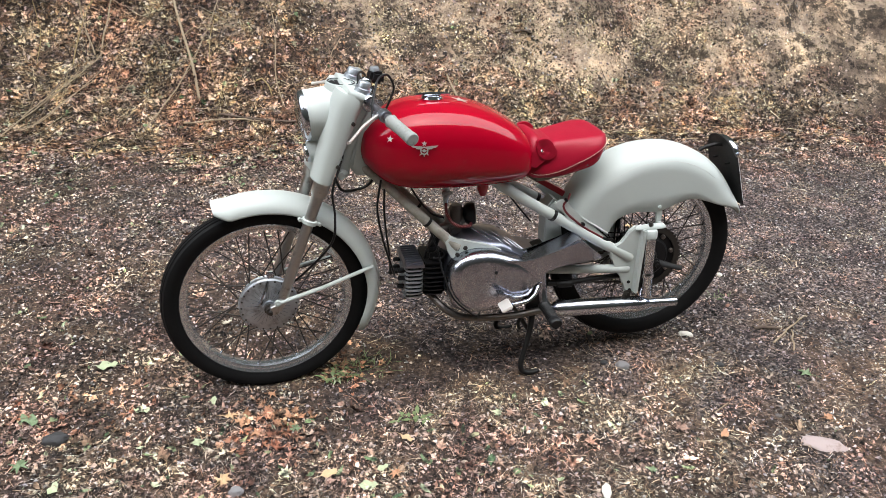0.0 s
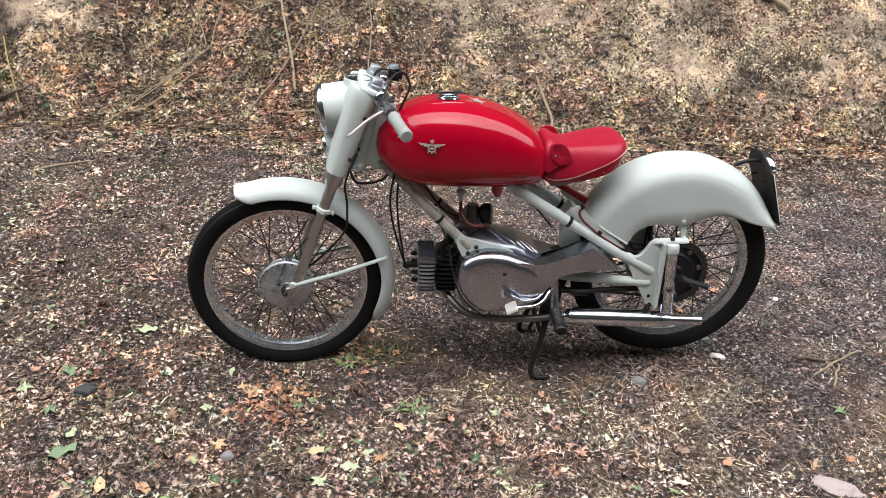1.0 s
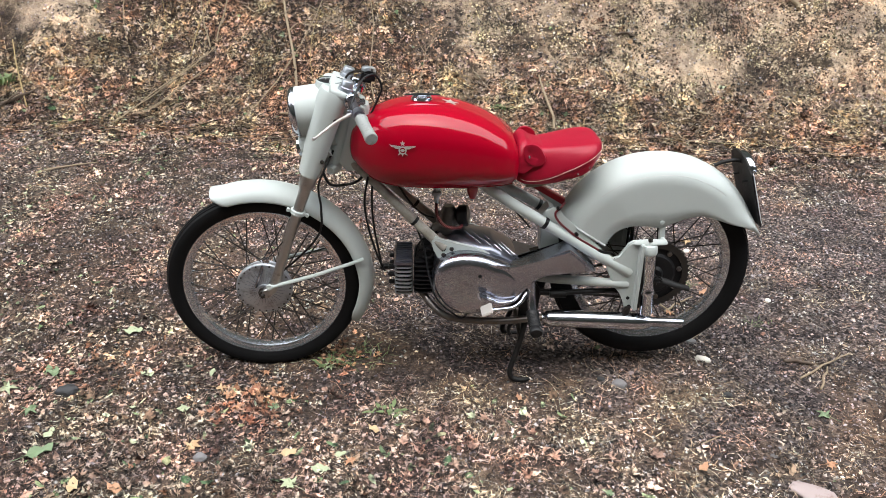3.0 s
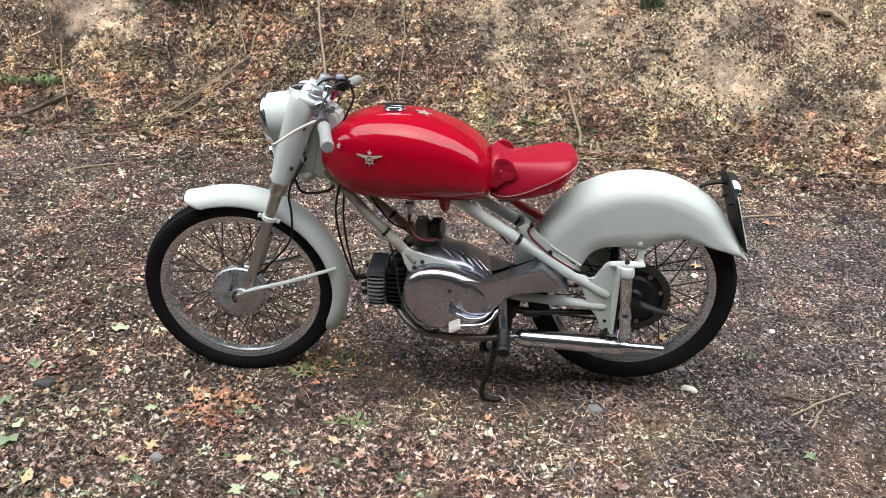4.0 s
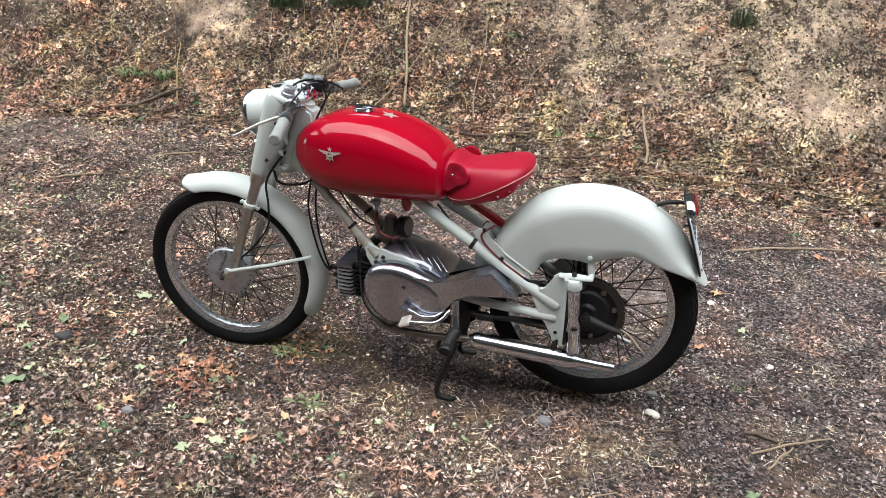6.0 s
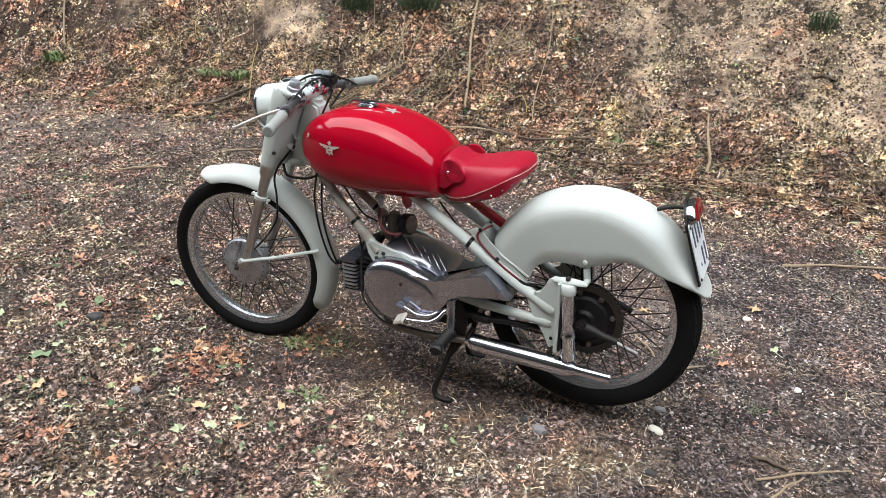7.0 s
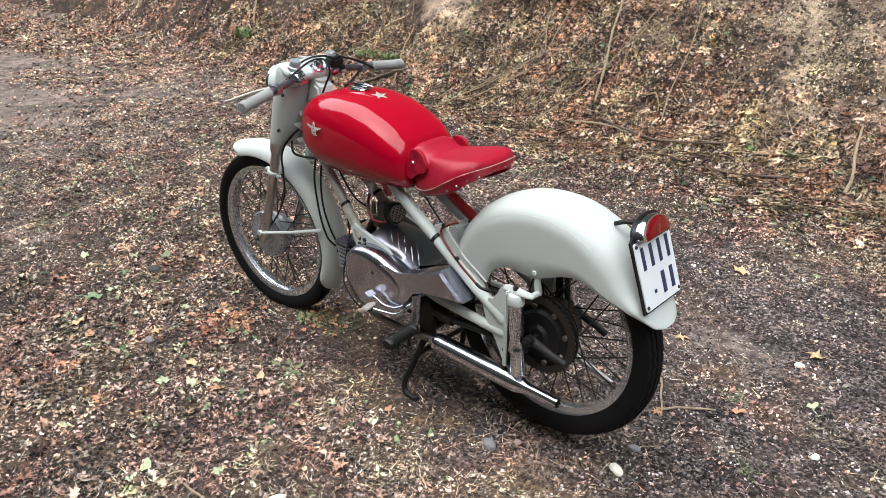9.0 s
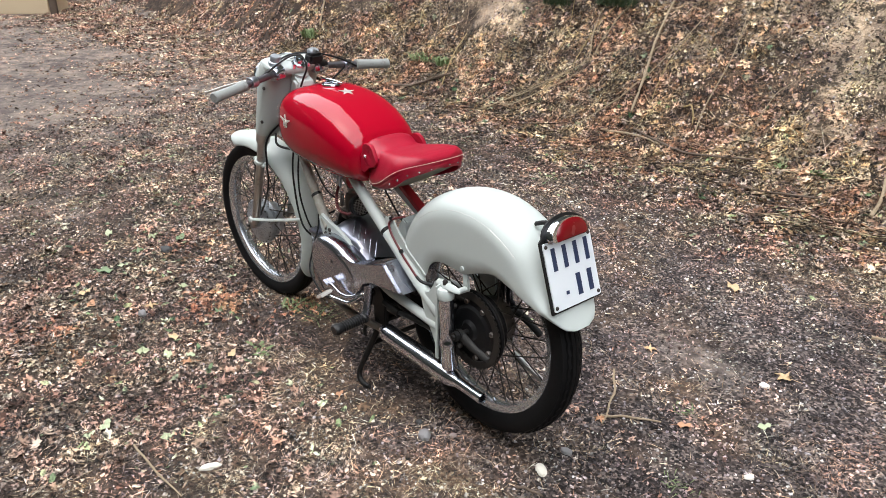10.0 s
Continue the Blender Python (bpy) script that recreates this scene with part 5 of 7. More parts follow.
tube(bm, curve_points([(-0.083, -0.024, 0.565), (-0.082, -0.034, 0.535), (-0.066, -0.044, 0.508), (-0.04, -0.048, 0.495), (-0.012, -0.044, 0.494), (-0.004, -0.034, 0.497)], 8), 0.0048, 10)
fuel_hose = part("fuel_hose", bm, HOSE, bike, "red and white fuel hose")
bm = B()
for p in curve_points([(-0.082, -0.034, 0.535), (-0.066, -0.044, 0.508), (-0.04, -0.048, 0.495), (-0.012, -0.044, 0.494)], 6)[::1]:
    lathe(bm, [(0.0046, -0.0012), (0.0053, 0.0), (0.0046, 0.0012)], 10, aim(p, (0.6, -0.2, -0.4)))
part("hose_braid", bm, BRAID, fuel_hose, "pale rings of the hose braid")

# Exhaust.
bm = B()
tube(bm, curve_points([(-0.150, -0.010, 0.292), (-0.126, -0.030, 0.268), (-0.098, -0.058, 0.240), (-0.066, -0.080, 0.219), (-0.028, -0.094, 0.207), (0.05, -0.101, 0.202), (0.14, -0.104, 0.204), (0.21, -0.105, 0.213), (0.27, -0.105, 0.218)], 6), 0.0112, 18)
pipe = part("exhaust_pipe", bm, PIPE, bike, "dull steel exhaust pipe with brown heat stains")
bm = B()
axm = aim((0.250, -0.106, 0.2175), (0.442, 0.0, -0.013))
lathe(bm, [(0.0, 0.0), (0.014, 0.0), (0.015, 0.006), (0.022, 0.012), (0.0265, 0.022), (0.0275, 0.034), (0.0275, 0.30), (0.0265, 0.315), (0.021, 0.334), (0.0165, 0.343), (0.0155, 0.35), (0.0155, 0.438), (0.0163, 0.441), (0.0155, 0.444), (0.0130, 0.442), (0.0128, 0.36), (0.0, 0.358)], 36, axm)
silencer = part("silencer", bm, SATIN, bike, "polished chrome silencer with a slim tail pipe")
bm = B()
slab(bm, [(0.50, 0.235), (0.52, 0.235), (0.525, 0.262), (0.508, 0.262)], -0.112, -0.098, 0.002)
lathe(bm, [(0, 0.006), (0.006, 0.006), (0.006, 0), (0, 0)], 6, Matrix.Translation((0.512, -0.111, 0.252)) @ LEFT)
part("silencer_bracket", bm, SPOKE, silencer, "small dark silencer bracket")

# Foot controls.
bm = B()
tube(bm, curve_points([(0.198, -0.115, 0.322), (0.190, -0.135, 0.318), (0.178, -0.150, 0.300), (0.150, -0.160, 0.284), (0.110, -0.168, 0.282), (0.082, -0.180, 0.286)], 5), [0.008, 0.007, 0.0062, 0.006, 0.006, 0.006], 12)
lathe(bm, [(0, 0.02), (0.011, 0.02), (0.013, 0.016), (0.013, -0.016), (0.011, -0.02), (0, -0.02)], 16, Matrix.Translation((0.198, -0.118, 0.320)) @ LEFT)
shifter = part("gear_lever", bm, CHROME, bike, "chrome gear lever")
bm = B()
block(bm, (0.036, 0.045, 0.010), Matrix.Translation((0.070, -0.192, 0.293)) @ Matrix.Rotation(radians(-28), 4, "Y") @ Matrix.Rotation(radians(10), 4, "X"), 0.003)
part("pedal_pad", bm, SILVER, shifter, "bright metal pedal pad")
bm = B()
tube(bm, curve_points([(0.178, -0.128, 0.318), (0.15, -0.152, 0.302), (0.11, -0.160, 0.300), (0.085, -0.164, 0.312), (0.062, -0.166, 0.322)], 5), 0.005, 10)
block(bm, (0.024, 0.03, 0.008), Matrix.Translation((0.060, -0.168, 0.324)) @ Matrix.Rotation(radians(20), 4, "Y"), 0.002)
part("selector_rod", bm, ALLOY, shifter, "slim alloy selector rod")
bm = B()
lathe(bm, [(0, 0.03), (0.013, 0.03), (0.016, 0.026), (0.016, 0.0), (0, 0)], 16, Matrix.Translation((0.204, -0.095, 0.350)) @ LEFT)
tube(bm, [(0.203, -0.118, 0.352), (0.208, -0.126, 0.31), (0.212, -0.136, 0.275), (0.214, -0.146, 0.258)], [0.017, 0.0145, 0.0135, 0.014], 14)
peg = part("kick_starter", bm, ALLOY, bike, "alloy kick starter crank")
bm = B()
pm = aim((0.214, -0.146, 0.256), (0.0, -1.0, -0.06)) @ Matrix.Diagonal((1.2, 0.98, 1, 1))
ribs = [(r, 0.010 + 0.008 * k + d) for k in range(9) for r, d in ((0.0140, 0.0), (0.0158, 0.002), (0.0158, 0.004), (0.0140, 0.006))]
lathe(bm, [(0, -0.004), (0.015, -0.004), (0.017, 0.0), (0.017, 0.006)] + ribs + [(0.0165, 0.09), (0.0175, 0.102), (0.014, 0.108), (0, 0.108)], 18, pm)
part("peg_rubber", bm, CABLE, peg, "black ribbed rubber pedal")
for s in (-1, 1):
    bm = B()
    slab(bm, [(0.18, 0.19), (0.18, 0.33), (0.215, 0.35), (0.245, 0.30), (0.235, 0.20), (0.21, 0.18)], s * 0.079 - 0.009, s * 0.079 + 0.009, 0.004)
    part("pivot_plate", bm, IRON, bike, "black pivot plate under the engine")

# Chain.
links = []
for z0, z1 in ((0.352, 0.455), (0.300, 0.262)):
    n = 22
    for k in range(n):
        t = (k + 0.5) / n
        links.append((k, Vector((0.21 + (0.585 - 0.21) * t, -0.062, z0 + (z1 - z0) * t * t * 0.9 + (0.0 if z1 > z0 else -0.012 * math.sin(math.pi * t))))))
bm = B()
block(bm, (0.0172, 0.009, 0.008), Matrix.Translation(links[0][1]), 0.001)
chain = part("drive_chain", bm, SPOKE, bike, "dark oily drive chain")
bm, bm2 = B(), B()
block(bm, (0.0172, 0.009, 0.008), bevel=0.001)
block(bm2, (0.0172, 0.004, 0.007), bevel=0.001)
kinds = [part("link", bm, SPOKE, chain, at=Matrix.Translation(links[2][1])), part("link", bm2, SPOKE, chain, at=Matrix.Translation(links[1][1]))]
for k, p in links[3:]:
    ob = new("link", kinds[k % 2].data)
    ob.parent, ob.matrix_basis = chain, Matrix.Translation(p)
bm = B()
tube(bm, curve_points([(0.24, -0.09, 0.30), (0.30, -0.09, 0.297), (0.38, -0.088, 0.303), (0.50, -0.082, 0.305)], 4), 0.009, 10)
tube(bm, [(0.27, -0.092, 0.296), (0.32, -0.092, 0.296)], 0.013, 12)
part("brake_rod", bm, IRON, bike, "black brake rod and adjuster")
bm = B()
tube(bm, [(0.608, 0.090, 0.225), (0.66, 0.095, 0.205), (0.73, 0.10, 0.18)], [0.011, 0.009, 0.007], 10, squash=0.5)
part("torque_arm", bm, STEEL, bike, "steel brake torque arm")

# Centre stand.
bm = B()
for s in (-1, 1):
    tube(bm, curve_points([(0.205, s * 0.075, 0.215), (0.196, s * 0.098, 0.165), (0.178, s * 0.118, 0.100), (0.160, s * 0.132, 0.045), (0.163, s * 0.138, 0.018), (0.182, s * 0.140, 0.008), (0.208, s * 0.141, 0.008), (0.222, s * 0.141, 0.014)], 6),
         [0.011, 0.0095, 0.009, 0.009, 0.009, 0.009, 0.0085, 0.006], 12)
tube(bm, [(0.19, -0.105, 0.14), (0.19, 0.105, 0.14)], 0.008, 10)
tube(bm, curve_points([(0.19, -0.10, 0.215), (0.165, -0.10, 0.20), (0.15, -0.102, 0.175), (0.155, -0.106, 0.155)], 5), 0.006, 8)
tube(bm, [(0.205, -0.09, 0.215), (0.205, 0.09, 0.215)], 0.010, 10)
part("centre_stand", bm, IRON, bike, "black iron centre stand on the ground")

# Cables.
def cable(name, label, pts, r=0.0036, at=None):
    bm = B()
    tube(bm, curve_points(pts, 8), r, 8)
    part(name, bm, CABLE, bike, label, at)


cable("brake_cable", "black front brake cable", [(-0.31, 0.17, 0.885), (-0.345, 0.08, 0.80), (-0.40, -0.05, 0.70), (-0.425, -0.088, 0.64), (-0.420, -0.095, 0.57), (-0.43, -0.092, 0.49), (-0.50, -0.075, 0.40), (-0.57, -0.060, 0.335), (-0.585, -0.055, 0.32)], 0.0035)
cable("clutch_cable", "black clutch cable loop", [(-0.328, -0.172, 0.872), (-0.320, -0.127, 0.893), (-0.305, -0.08, 0.925), (-0.290, -0.046, 0.945), (-0.262, -0.024, 0.948), (-0.244, -0.018, 0.913), (-0.258, -0.026, 0.873), (-0.30, -0.035, 0.79)], 0.0032)
cable("throttle_cable", "black throttle cable loop", [(-0.285, 0.20, 0.885), (-0.30, 0.15, 0.912), (-0.32, 0.08, 0.935), (-0.34, 0.0, 0.942), (-0.345, -0.06, 0.925), (-0.335, -0.11, 0.895)], 0.0032)
cable("wiring_loop", "black wiring loop under the steering head", [(-0.415, -0.055, 0.67), (-0.395, -0.062, 0.635), (-0.355, -0.03, 0.622), (-0.315, -0.025, 0.635), (-0.295, -0.02, 0.665)], 0.0042)
cable("speedo_cable", "black control cable down to the engine", [(-0.285, -0.060, 0.66), (-0.296, -0.066, 0.58), (-0.285, -0.070, 0.50), (-0.266, -0.072, 0.43), (-0.250, -0.066, 0.38), (-0.240, -0.045, 0.347)], 0.0034)
cable("plug_lead", "black ignition lead", [(-0.272, -0.050, 0.645), (-0.275, -0.058, 0.57), (-0.268, -0.062, 0.49), (-0.256, -0.050, 0.41), (-0.25, -0.03, 0.352)], 0.0032)
cable("clutch_wire", "thin black cable over the engine case", [(-0.14, -0.07, 0.50), (-0.118, -0.085, 0.44), (-0.105, -0.115, 0.375), (-0.08, -0.150, 0.31), (-0.03, -0.152, 0.258), (0.0, -0.135, 0.232), (0.02, -0.11, 0.235)], 0.003)
cable("tank_lead", "thin black lead under the tank", [(-0.20, -0.05, 0.635), (-0.165, -0.045, 0.58), (-0.13, -0.04, 0.54), (-0.09, -0.03, 0.52)], 0.003)
cable("seat_lead", "thin black rod behind the carburettor", [(0.10, 0.02, 0.60), (0.155, 0.03, 0.53), (0.215, 0.04, 0.46)], 0.003)

# ---- unseen woods, added to close both sides and narrow the sky ----
WOODS, nt, bsdf, vec = blank("dark_woodland")
leafy = mixed(nt, 0.5, noise_tex(nt, vec, 0.9, 8, 0.7), noise_tex(nt, vec, 6.0, 6, 0.7))
nt.links.new(ramp(nt, leafy, [(0.35, (0.012, 0.014, 0.010)), (0.55, (0.045, 0.050, 0.034)), (0.75, (0.11, 0.112, 0.078))]), bsdf.inputs["Base Color"])
bsdf.inputs["Roughness"].default_value = 0.9
ring_a = np.linspace(0, 2 * math.pi, 361)[:-1]
rx = 28 * np.sign(np.cos(ring_a)) * np.abs(np.cos(ring_a)) ** 0.5
ry = 5.9 * np.sign(np.sin(ring_a)) * np.abs(np.sin(ring_a)) ** 0.35
levels = np.linspace(0, 1, 13)
# Crest heights and overhang shape the overhead strip of light on the machine.
crest = np.where(ry > 0, 12.0, 10.0) + 1.2 * lattice(rx, ry, 4.0, 31) + 0.8 * lattice(rx, ry, 1.3, 32)
V = [(x * (1 + 0.04 * math.sin(9 * h)), y * (1.0 + 0.10 * float(lattice(x, h * 9 + y, 1.7, 33)) + 0.15 * (1 - math.sin(math.pi * min(1, h + 0.15))) - (0.50 if y > 0 else 0.05) * h ** 3), -0.5 + h * t) for x, y, t in zip(rx, ry, crest) for h in levels]
k = np.arange(360 * 13).reshape(360, 13)
here, there = k[:, :-1].ravel(), np.roll(k, -1, 0)[:, :-1].ravel()
backdrop = new("backdrop", mesh_of("backdrop", np.array(V), np.stack([here, there, there + 1, here + 1], -1), WOODS))
tagged(backdrop, "unseen dark woodland ring, added to narrow the sky's light", "woods", kind="structure")

# ---- litter ----
def tinted(name, stops, rough=0.85, scale=60.0):
    """Litter: every piece has its own tone, veined with fine noise."""
    m, nt, bsdf, vec = blank(name)
    g = nt.nodes.new("ShaderNodeNewGeometry")
    col = ramp(nt, g.outputs["Random Per Island"], [(p, (min(0.86, c[0] * 1.44), min(0.82, c[1] * 1.48), min(0.78, c[2] * 1.66))) for p, c in stops])
    here = g.outputs["Position"]
    for size, stops_here in ((2.3, [(0.36, (0.70, 0.70, 0.72)), (0.52, (1.0, 1.0, 1.01)), (0.66, (1.25, 1.21, 1.16))]),
                             (7.0, [(0.38, (0.50, 0.48, 0.50)), (0.50, (1.0, 1.0, 1.0)), (0.62, (1.50, 1.46, 1.36))]),
                             (4.1, [(0.40, (1.12, 0.93, 0.90)), (0.50, (1.0, 1.0, 1.0)), (0.60, (0.97, 1.04, 0.92))])):
        col = mixed(nt, 1.0, col, ramp(nt, noise_tex(nt, here, size, 4, 0.6), stops_here), "MULTIPLY")
    col = mixed(nt, ramp(nt, noise_tex(nt, here, scale, 4), [(0.36, (0.05, 0.05, 0.05)), (0.58, (1, 1, 1))]), (0.0, 0.0, 0.0), col)
    nt.links.new(col, bsdf.inputs["Base Color"])
    bsdf.inputs["Roughness"].default_value = rough
    bsdf.inputs["Specular IOR Level"].default_value = 0.3
    return m


DEAD = tinted("dead_leaves", [(0.0, (0.045, 0.026, 0.018)), (0.25, (0.18, 0.105, 0.068)), (0.5, (0.32, 0.205, 0.140)), (0.72, (0.44, 0.295, 0.205)), (0.88, (0.54, 0.41, 0.295)), (0.95, (0.62, 0.52, 0.38)), (1.0, (0.36, 0.40, 0.26))])
MOULD = tinted("brown_bank_leaves", [(0.0, (0.018, 0.011, 0.006)), (0.25, (0.085, 0.048, 0.026)), (0.48, (0.24, 0.138, 0.068)), (0.68, (0.39, 0.235, 0.118)), (0.88, (0.48, 0.345, 0.185)), (1.0, (0.56, 0.455, 0.28))])
BANKLEAF = tinted("buff_bank_leaves", [(0.0, (0.05, 0.030, 0.017)), (0.25, (0.17, 0.10, 0.055)), (0.5, (0.35, 0.215, 0.125)), (0.75, (0.50, 0.335, 0.205)), (0.93, (0.60, 0.45, 0.29)), (1.0, (0.25, 0.28, 0.17))])
RUSTY = tinted("rusty_leaves", [(0.0, (0.14, 0.065, 0.038)), (0.4, (0.30, 0.15, 0.085)), (0.75, (0.46, 0.25, 0.145)), (1.0, (0.56, 0.38, 0.25))])
BITS = tinted("leaf_crumbs", [(0.0, (0.008, 0.006, 0.005)), (0.32, (0.056, 0.039, 0.031)), (0.54, (0.195, 0.136, 0.103)), (0.78, (0.36, 0.268, 0.205)), (0.94, (0.47, 0.375, 0.29)), (1.0, (0.58, 0.495, 0.41))])
STRAW = tinted("dry_straw", [(0.0, (0.12, 0.072, 0.043)), (0.35, (0.36, 0.235, 0.145)), (0.7, (0.62, 0.45, 0.295)), (1.0, (0.80, 0.67, 0.50))])
GRAVEL = tinted("gravel", [(0.0, (0.013, 0.011, 0.011)), (0.32, (0.085, 0.073, 0.070)), (0.6, (0.28, 0.244, 0.228)), (0.86, (0.40, 0.36, 0.336)), (0.97, (0.48, 0.445, 0.415)), (1.0, (0.60, 0.565, 0.53))], 0.8)
PEBBLE = tinted("sandy_clods", [(0.0, (0.14, 0.095, 0.052)), (0.4, (0.34, 0.25, 0.148)), (0.75, (0.46, 0.365, 0.24)), (1.0, (0.54, 0.455, 0.325))], 0.9)
FLECKS = tinted("bank_flecks", [(0.0, (0.03, 0.02, 0.012)), (0.40, (0.10, 0.070, 0.042)), (0.55, (0.26, 0.19, 0.115)), (0.8, (0.42, 0.32, 0.205)), (1.0, (0.56, 0.45, 0.30))])
TWIGS = tinted("dead_twigs", [(0.0, (0.05, 0.034, 0.022)), (0.45, (0.20, 0.132, 0.075)), (0.8, (0.38, 0.28, 0.165)), (1.0, (0.46, 0.385, 0.27))])
GREEN = tinted("green_leaves", [(0.0, (0.020, 0.048, 0.016)), (0.5, (0.070, 0.11, 0.045)), (0.85, (0.15, 0.20, 0.09)), (1.0, (0.30, 0.33, 0.19))], 0.6)

FADED = tinted("faded_green_leaves", [(0.0, (0.05, 0.085, 0.04)), (0.4, (0.14, 0.18, 0.085)), (0.75, (0.28, 0.32, 0.17)), (1.0, (0.42, 0.46, 0.29))], 0.7)

rs = np.random.RandomState(7)
LOBES = (1.0, 0.55, 0.86, 0.42, 0.80, 0.50, 0.62, 0.30, 0.62, 0.50, 0.80, 0.42, 0.86, 0.55)


def leaf_shape(lobes, aspect, curl):
    n = len(lobes)
    v = [(0.0, 0.0, 0.0)]
    for k, r in enumerate(lobes):
        a = 2 * math.pi * k / n
        x, y = r * math.cos(a), aspect * r * math.sin(a)
        v.append((x, y, curl * (x * x * 0.6 + y * y) + 0.08 * math.sin(3 * a)))
    return np.array(v) * 0.5, np.array([(0, 1 + k, 1 + (k + 1) % n) for k in range(n)])


MAPLE = leaf_shape(LOBES, 1.0, 0.9)
CURLED = leaf_shape((1.0, 0.50, 0.78, 0.46, 0.90, 0.44, 0.55, 0.30, 0.66, 0.52, 0.72, 0.40, 0.84, 0.60), 0.8, 1.2)
OVAL = leaf_shape((1.0, 0.8, 0.72, 0.72, 0.95, 0.72, 0.72, 0.8), 0.6, 0.9)
FLAKE = (np.array([(-0.5, -0.25, 0.0), (0.45, -0.35, 0.10), (0.5, 0.3, -0.02), (-0.4, 0.35, 0.12)]), np.array([(0, 1, 2), (0, 2, 3)]))
STEM = (np.array([(-0.5, -0.014, 0.0), (-0.5, 0.014, 0.0), (0.0, 0.01, 0.05), (0.0, 0.046, 0.05), (0.5, 0.0, 0.0), (0.5, 0.02, 0.0)]), np.array([(0, 2, 3), (0, 3, 1), (2, 4, 5), (2, 5, 3)]))
CHIP = (np.array([(0.55, 0.1, 0), (0.05, 0.5, 0.05), (-0.5, 0.1, -0.05), (-0.05, -0.45, 0), (0.1, 0, 0.38), (0, 0.05, -0.3)]) , np.array([(0, 1, 4), (1, 2, 4), (2, 3, 4), (3, 0, 4), (1, 0, 5), (2, 1, 5), (3, 2, 5), (0, 3, 5)]))


def scatter(name, label, category, shape, xy, size, mat, tilt=0.25, lift=0.1, squash=0.3):
    """Many small pieces laid on the ground, in one mesh."""
    base, faces = shape
    n = len(xy)
    x, y = xy[:, 0], xy[:, 1]
    e = 0.012
    z = height(x, y)
    nrm = np.stack([height(x - e, y) - height(x + e, y), height(x, y - e) - height(x, y + e), np.full(n, 2 * e)], -1)
    nrm[:, :2] = np.clip(nrm[:, :2] / nrm[:, 2:], -1.6, 1.6) + rs.normal(0, tilt, (n, 2))
    nrm[:, 2] = 1.0
    nrm /= np.linalg.norm(nrm, axis=1, keepdims=True)
    a = rs.uniform(0, 2 * np.pi, n)
    t = np.stack([np.cos(a), np.sin(a), 0 * a], -1)
    t -= nrm * (t * nrm).sum(1, keepdims=True)
    t /= np.linalg.norm(t, axis=1, keepdims=True)
    b = np.cross(nrm, t)
    asp = rs.uniform(1 - squash, 1 + squash, (n, 1))
    bend = rs.uniform(-0.4, 1.3, (n, 1))
    v = np.broadcast_to(base, (n, *base.shape)) * (1 + rs.uniform(-0.26, 0.26, (n, len(base), 1)))
    v = v[:, :, 0:1] * t[:, None] + v[:, :, 1:2] * asp[:, None] * b[:, None] + v[:, :, 2:3] * (bend if len(base) != 6 or shape is STEM else np.ones((n, 1)))[:, None] * nrm[:, None]
    v = v * size[:, None, None] + np.stack([x, y, z], -1)[:, None] + (nrm * (size * lift)[:, None])[:, None]
    f = faces[None] + (np.arange(n) * len(base))[:, None, None]
    ob = new(name, mesh_of(name, v.reshape(-1, 3), f.reshape(-1, 3), mat, smooth=False))
    return tagged(ob, label, category, kind="stuff")


def field(n, x0, x1, y0, y1, keep):
    """n random places in a rectangle, thinned by keep(x, y) from 0 to 1."""
    out = np.zeros((0, 2))
    while len(out) < n:
        p = np.stack([rs.uniform(x0, x1, n), rs.uniform(y0, y1, n)], -1)
        x, y = p[:, 0], p[:, 1]
        fade = np.clip(np.minimum(np.minimum(x - x0, x1 - x), ((y - y0) * 1.3 if y0 < 0 else 9.0)) / 1.2 + 0.25 * lattice(x, y, 0.6, 44), 0, 1)
        out = np.concatenate([out, p[rs.uniform(0, 1, n) < keep(x, y) * fade]])
    return out[:n]


def clumps(x, y):
    return np.clip(0.5 + 0.45 * lattice(x, y, 0.55, 41) + 0.4 * lattice(x, y, 0.2, 42), 0, 1)


def thin_for_shade_and_dust(x, y):
    """Thins litter under the machine to deepen its shade, and on two dust patches."""
    under = 0.65 * np.exp(-(((x - 0.12) / 0.55) ** 4 + ((y - 0.10) / 0.24) ** 4))
    dust = 0.75 * np.maximum(np.exp(-(((x + 2.05) / 0.55) ** 2 + ((y + 0.35) / 0.28) ** 2)), np.exp(-(((x - 0.70) / 0.38) ** 2 + ((y - 0.88) / 0.25) ** 2)))
    return 1.0 - np.maximum(under, dust * (0.4 + 0.6 * clumps(x * 1.5, y * 1.5)))


def littered(x, y):
    """Thick on the west part of the track and along the foot of the bank, thin on the bare gravel."""
    west = np.clip(0.42 - 0.30 * x - 0.30 * y, 0.10, 0.9)
    return np.clip(np.maximum(west, np.clip((y - 1.35) / 0.8, 0, 1)) * (0.25 + 1.3 * clumps(x, y)), 0.10, 1) * thin_for_shade_and_dust(x, y)


def sandy_here(x, y):
    h = height(x, y)
    east = np.clip((x + 0.75) * 1.3, 0, 1) * np.clip((h - 0.10 - 0.30 * np.clip(0.3 - x, 0, 1)) / 0.20, 0, 1)
    west = np.clip(np.maximum(0.60 - np.abs(x + 2.66), 0.40 - np.abs(x + 4.15)) * 3.0, 0, 1) * np.clip((h - 0.34) / 0.12, 0, 1)
    return np.maximum(east, west) * np.clip(0.85 + 0.7 * lattice(x, y, 0.5, 43) + (h - 0.3), 0, 1)


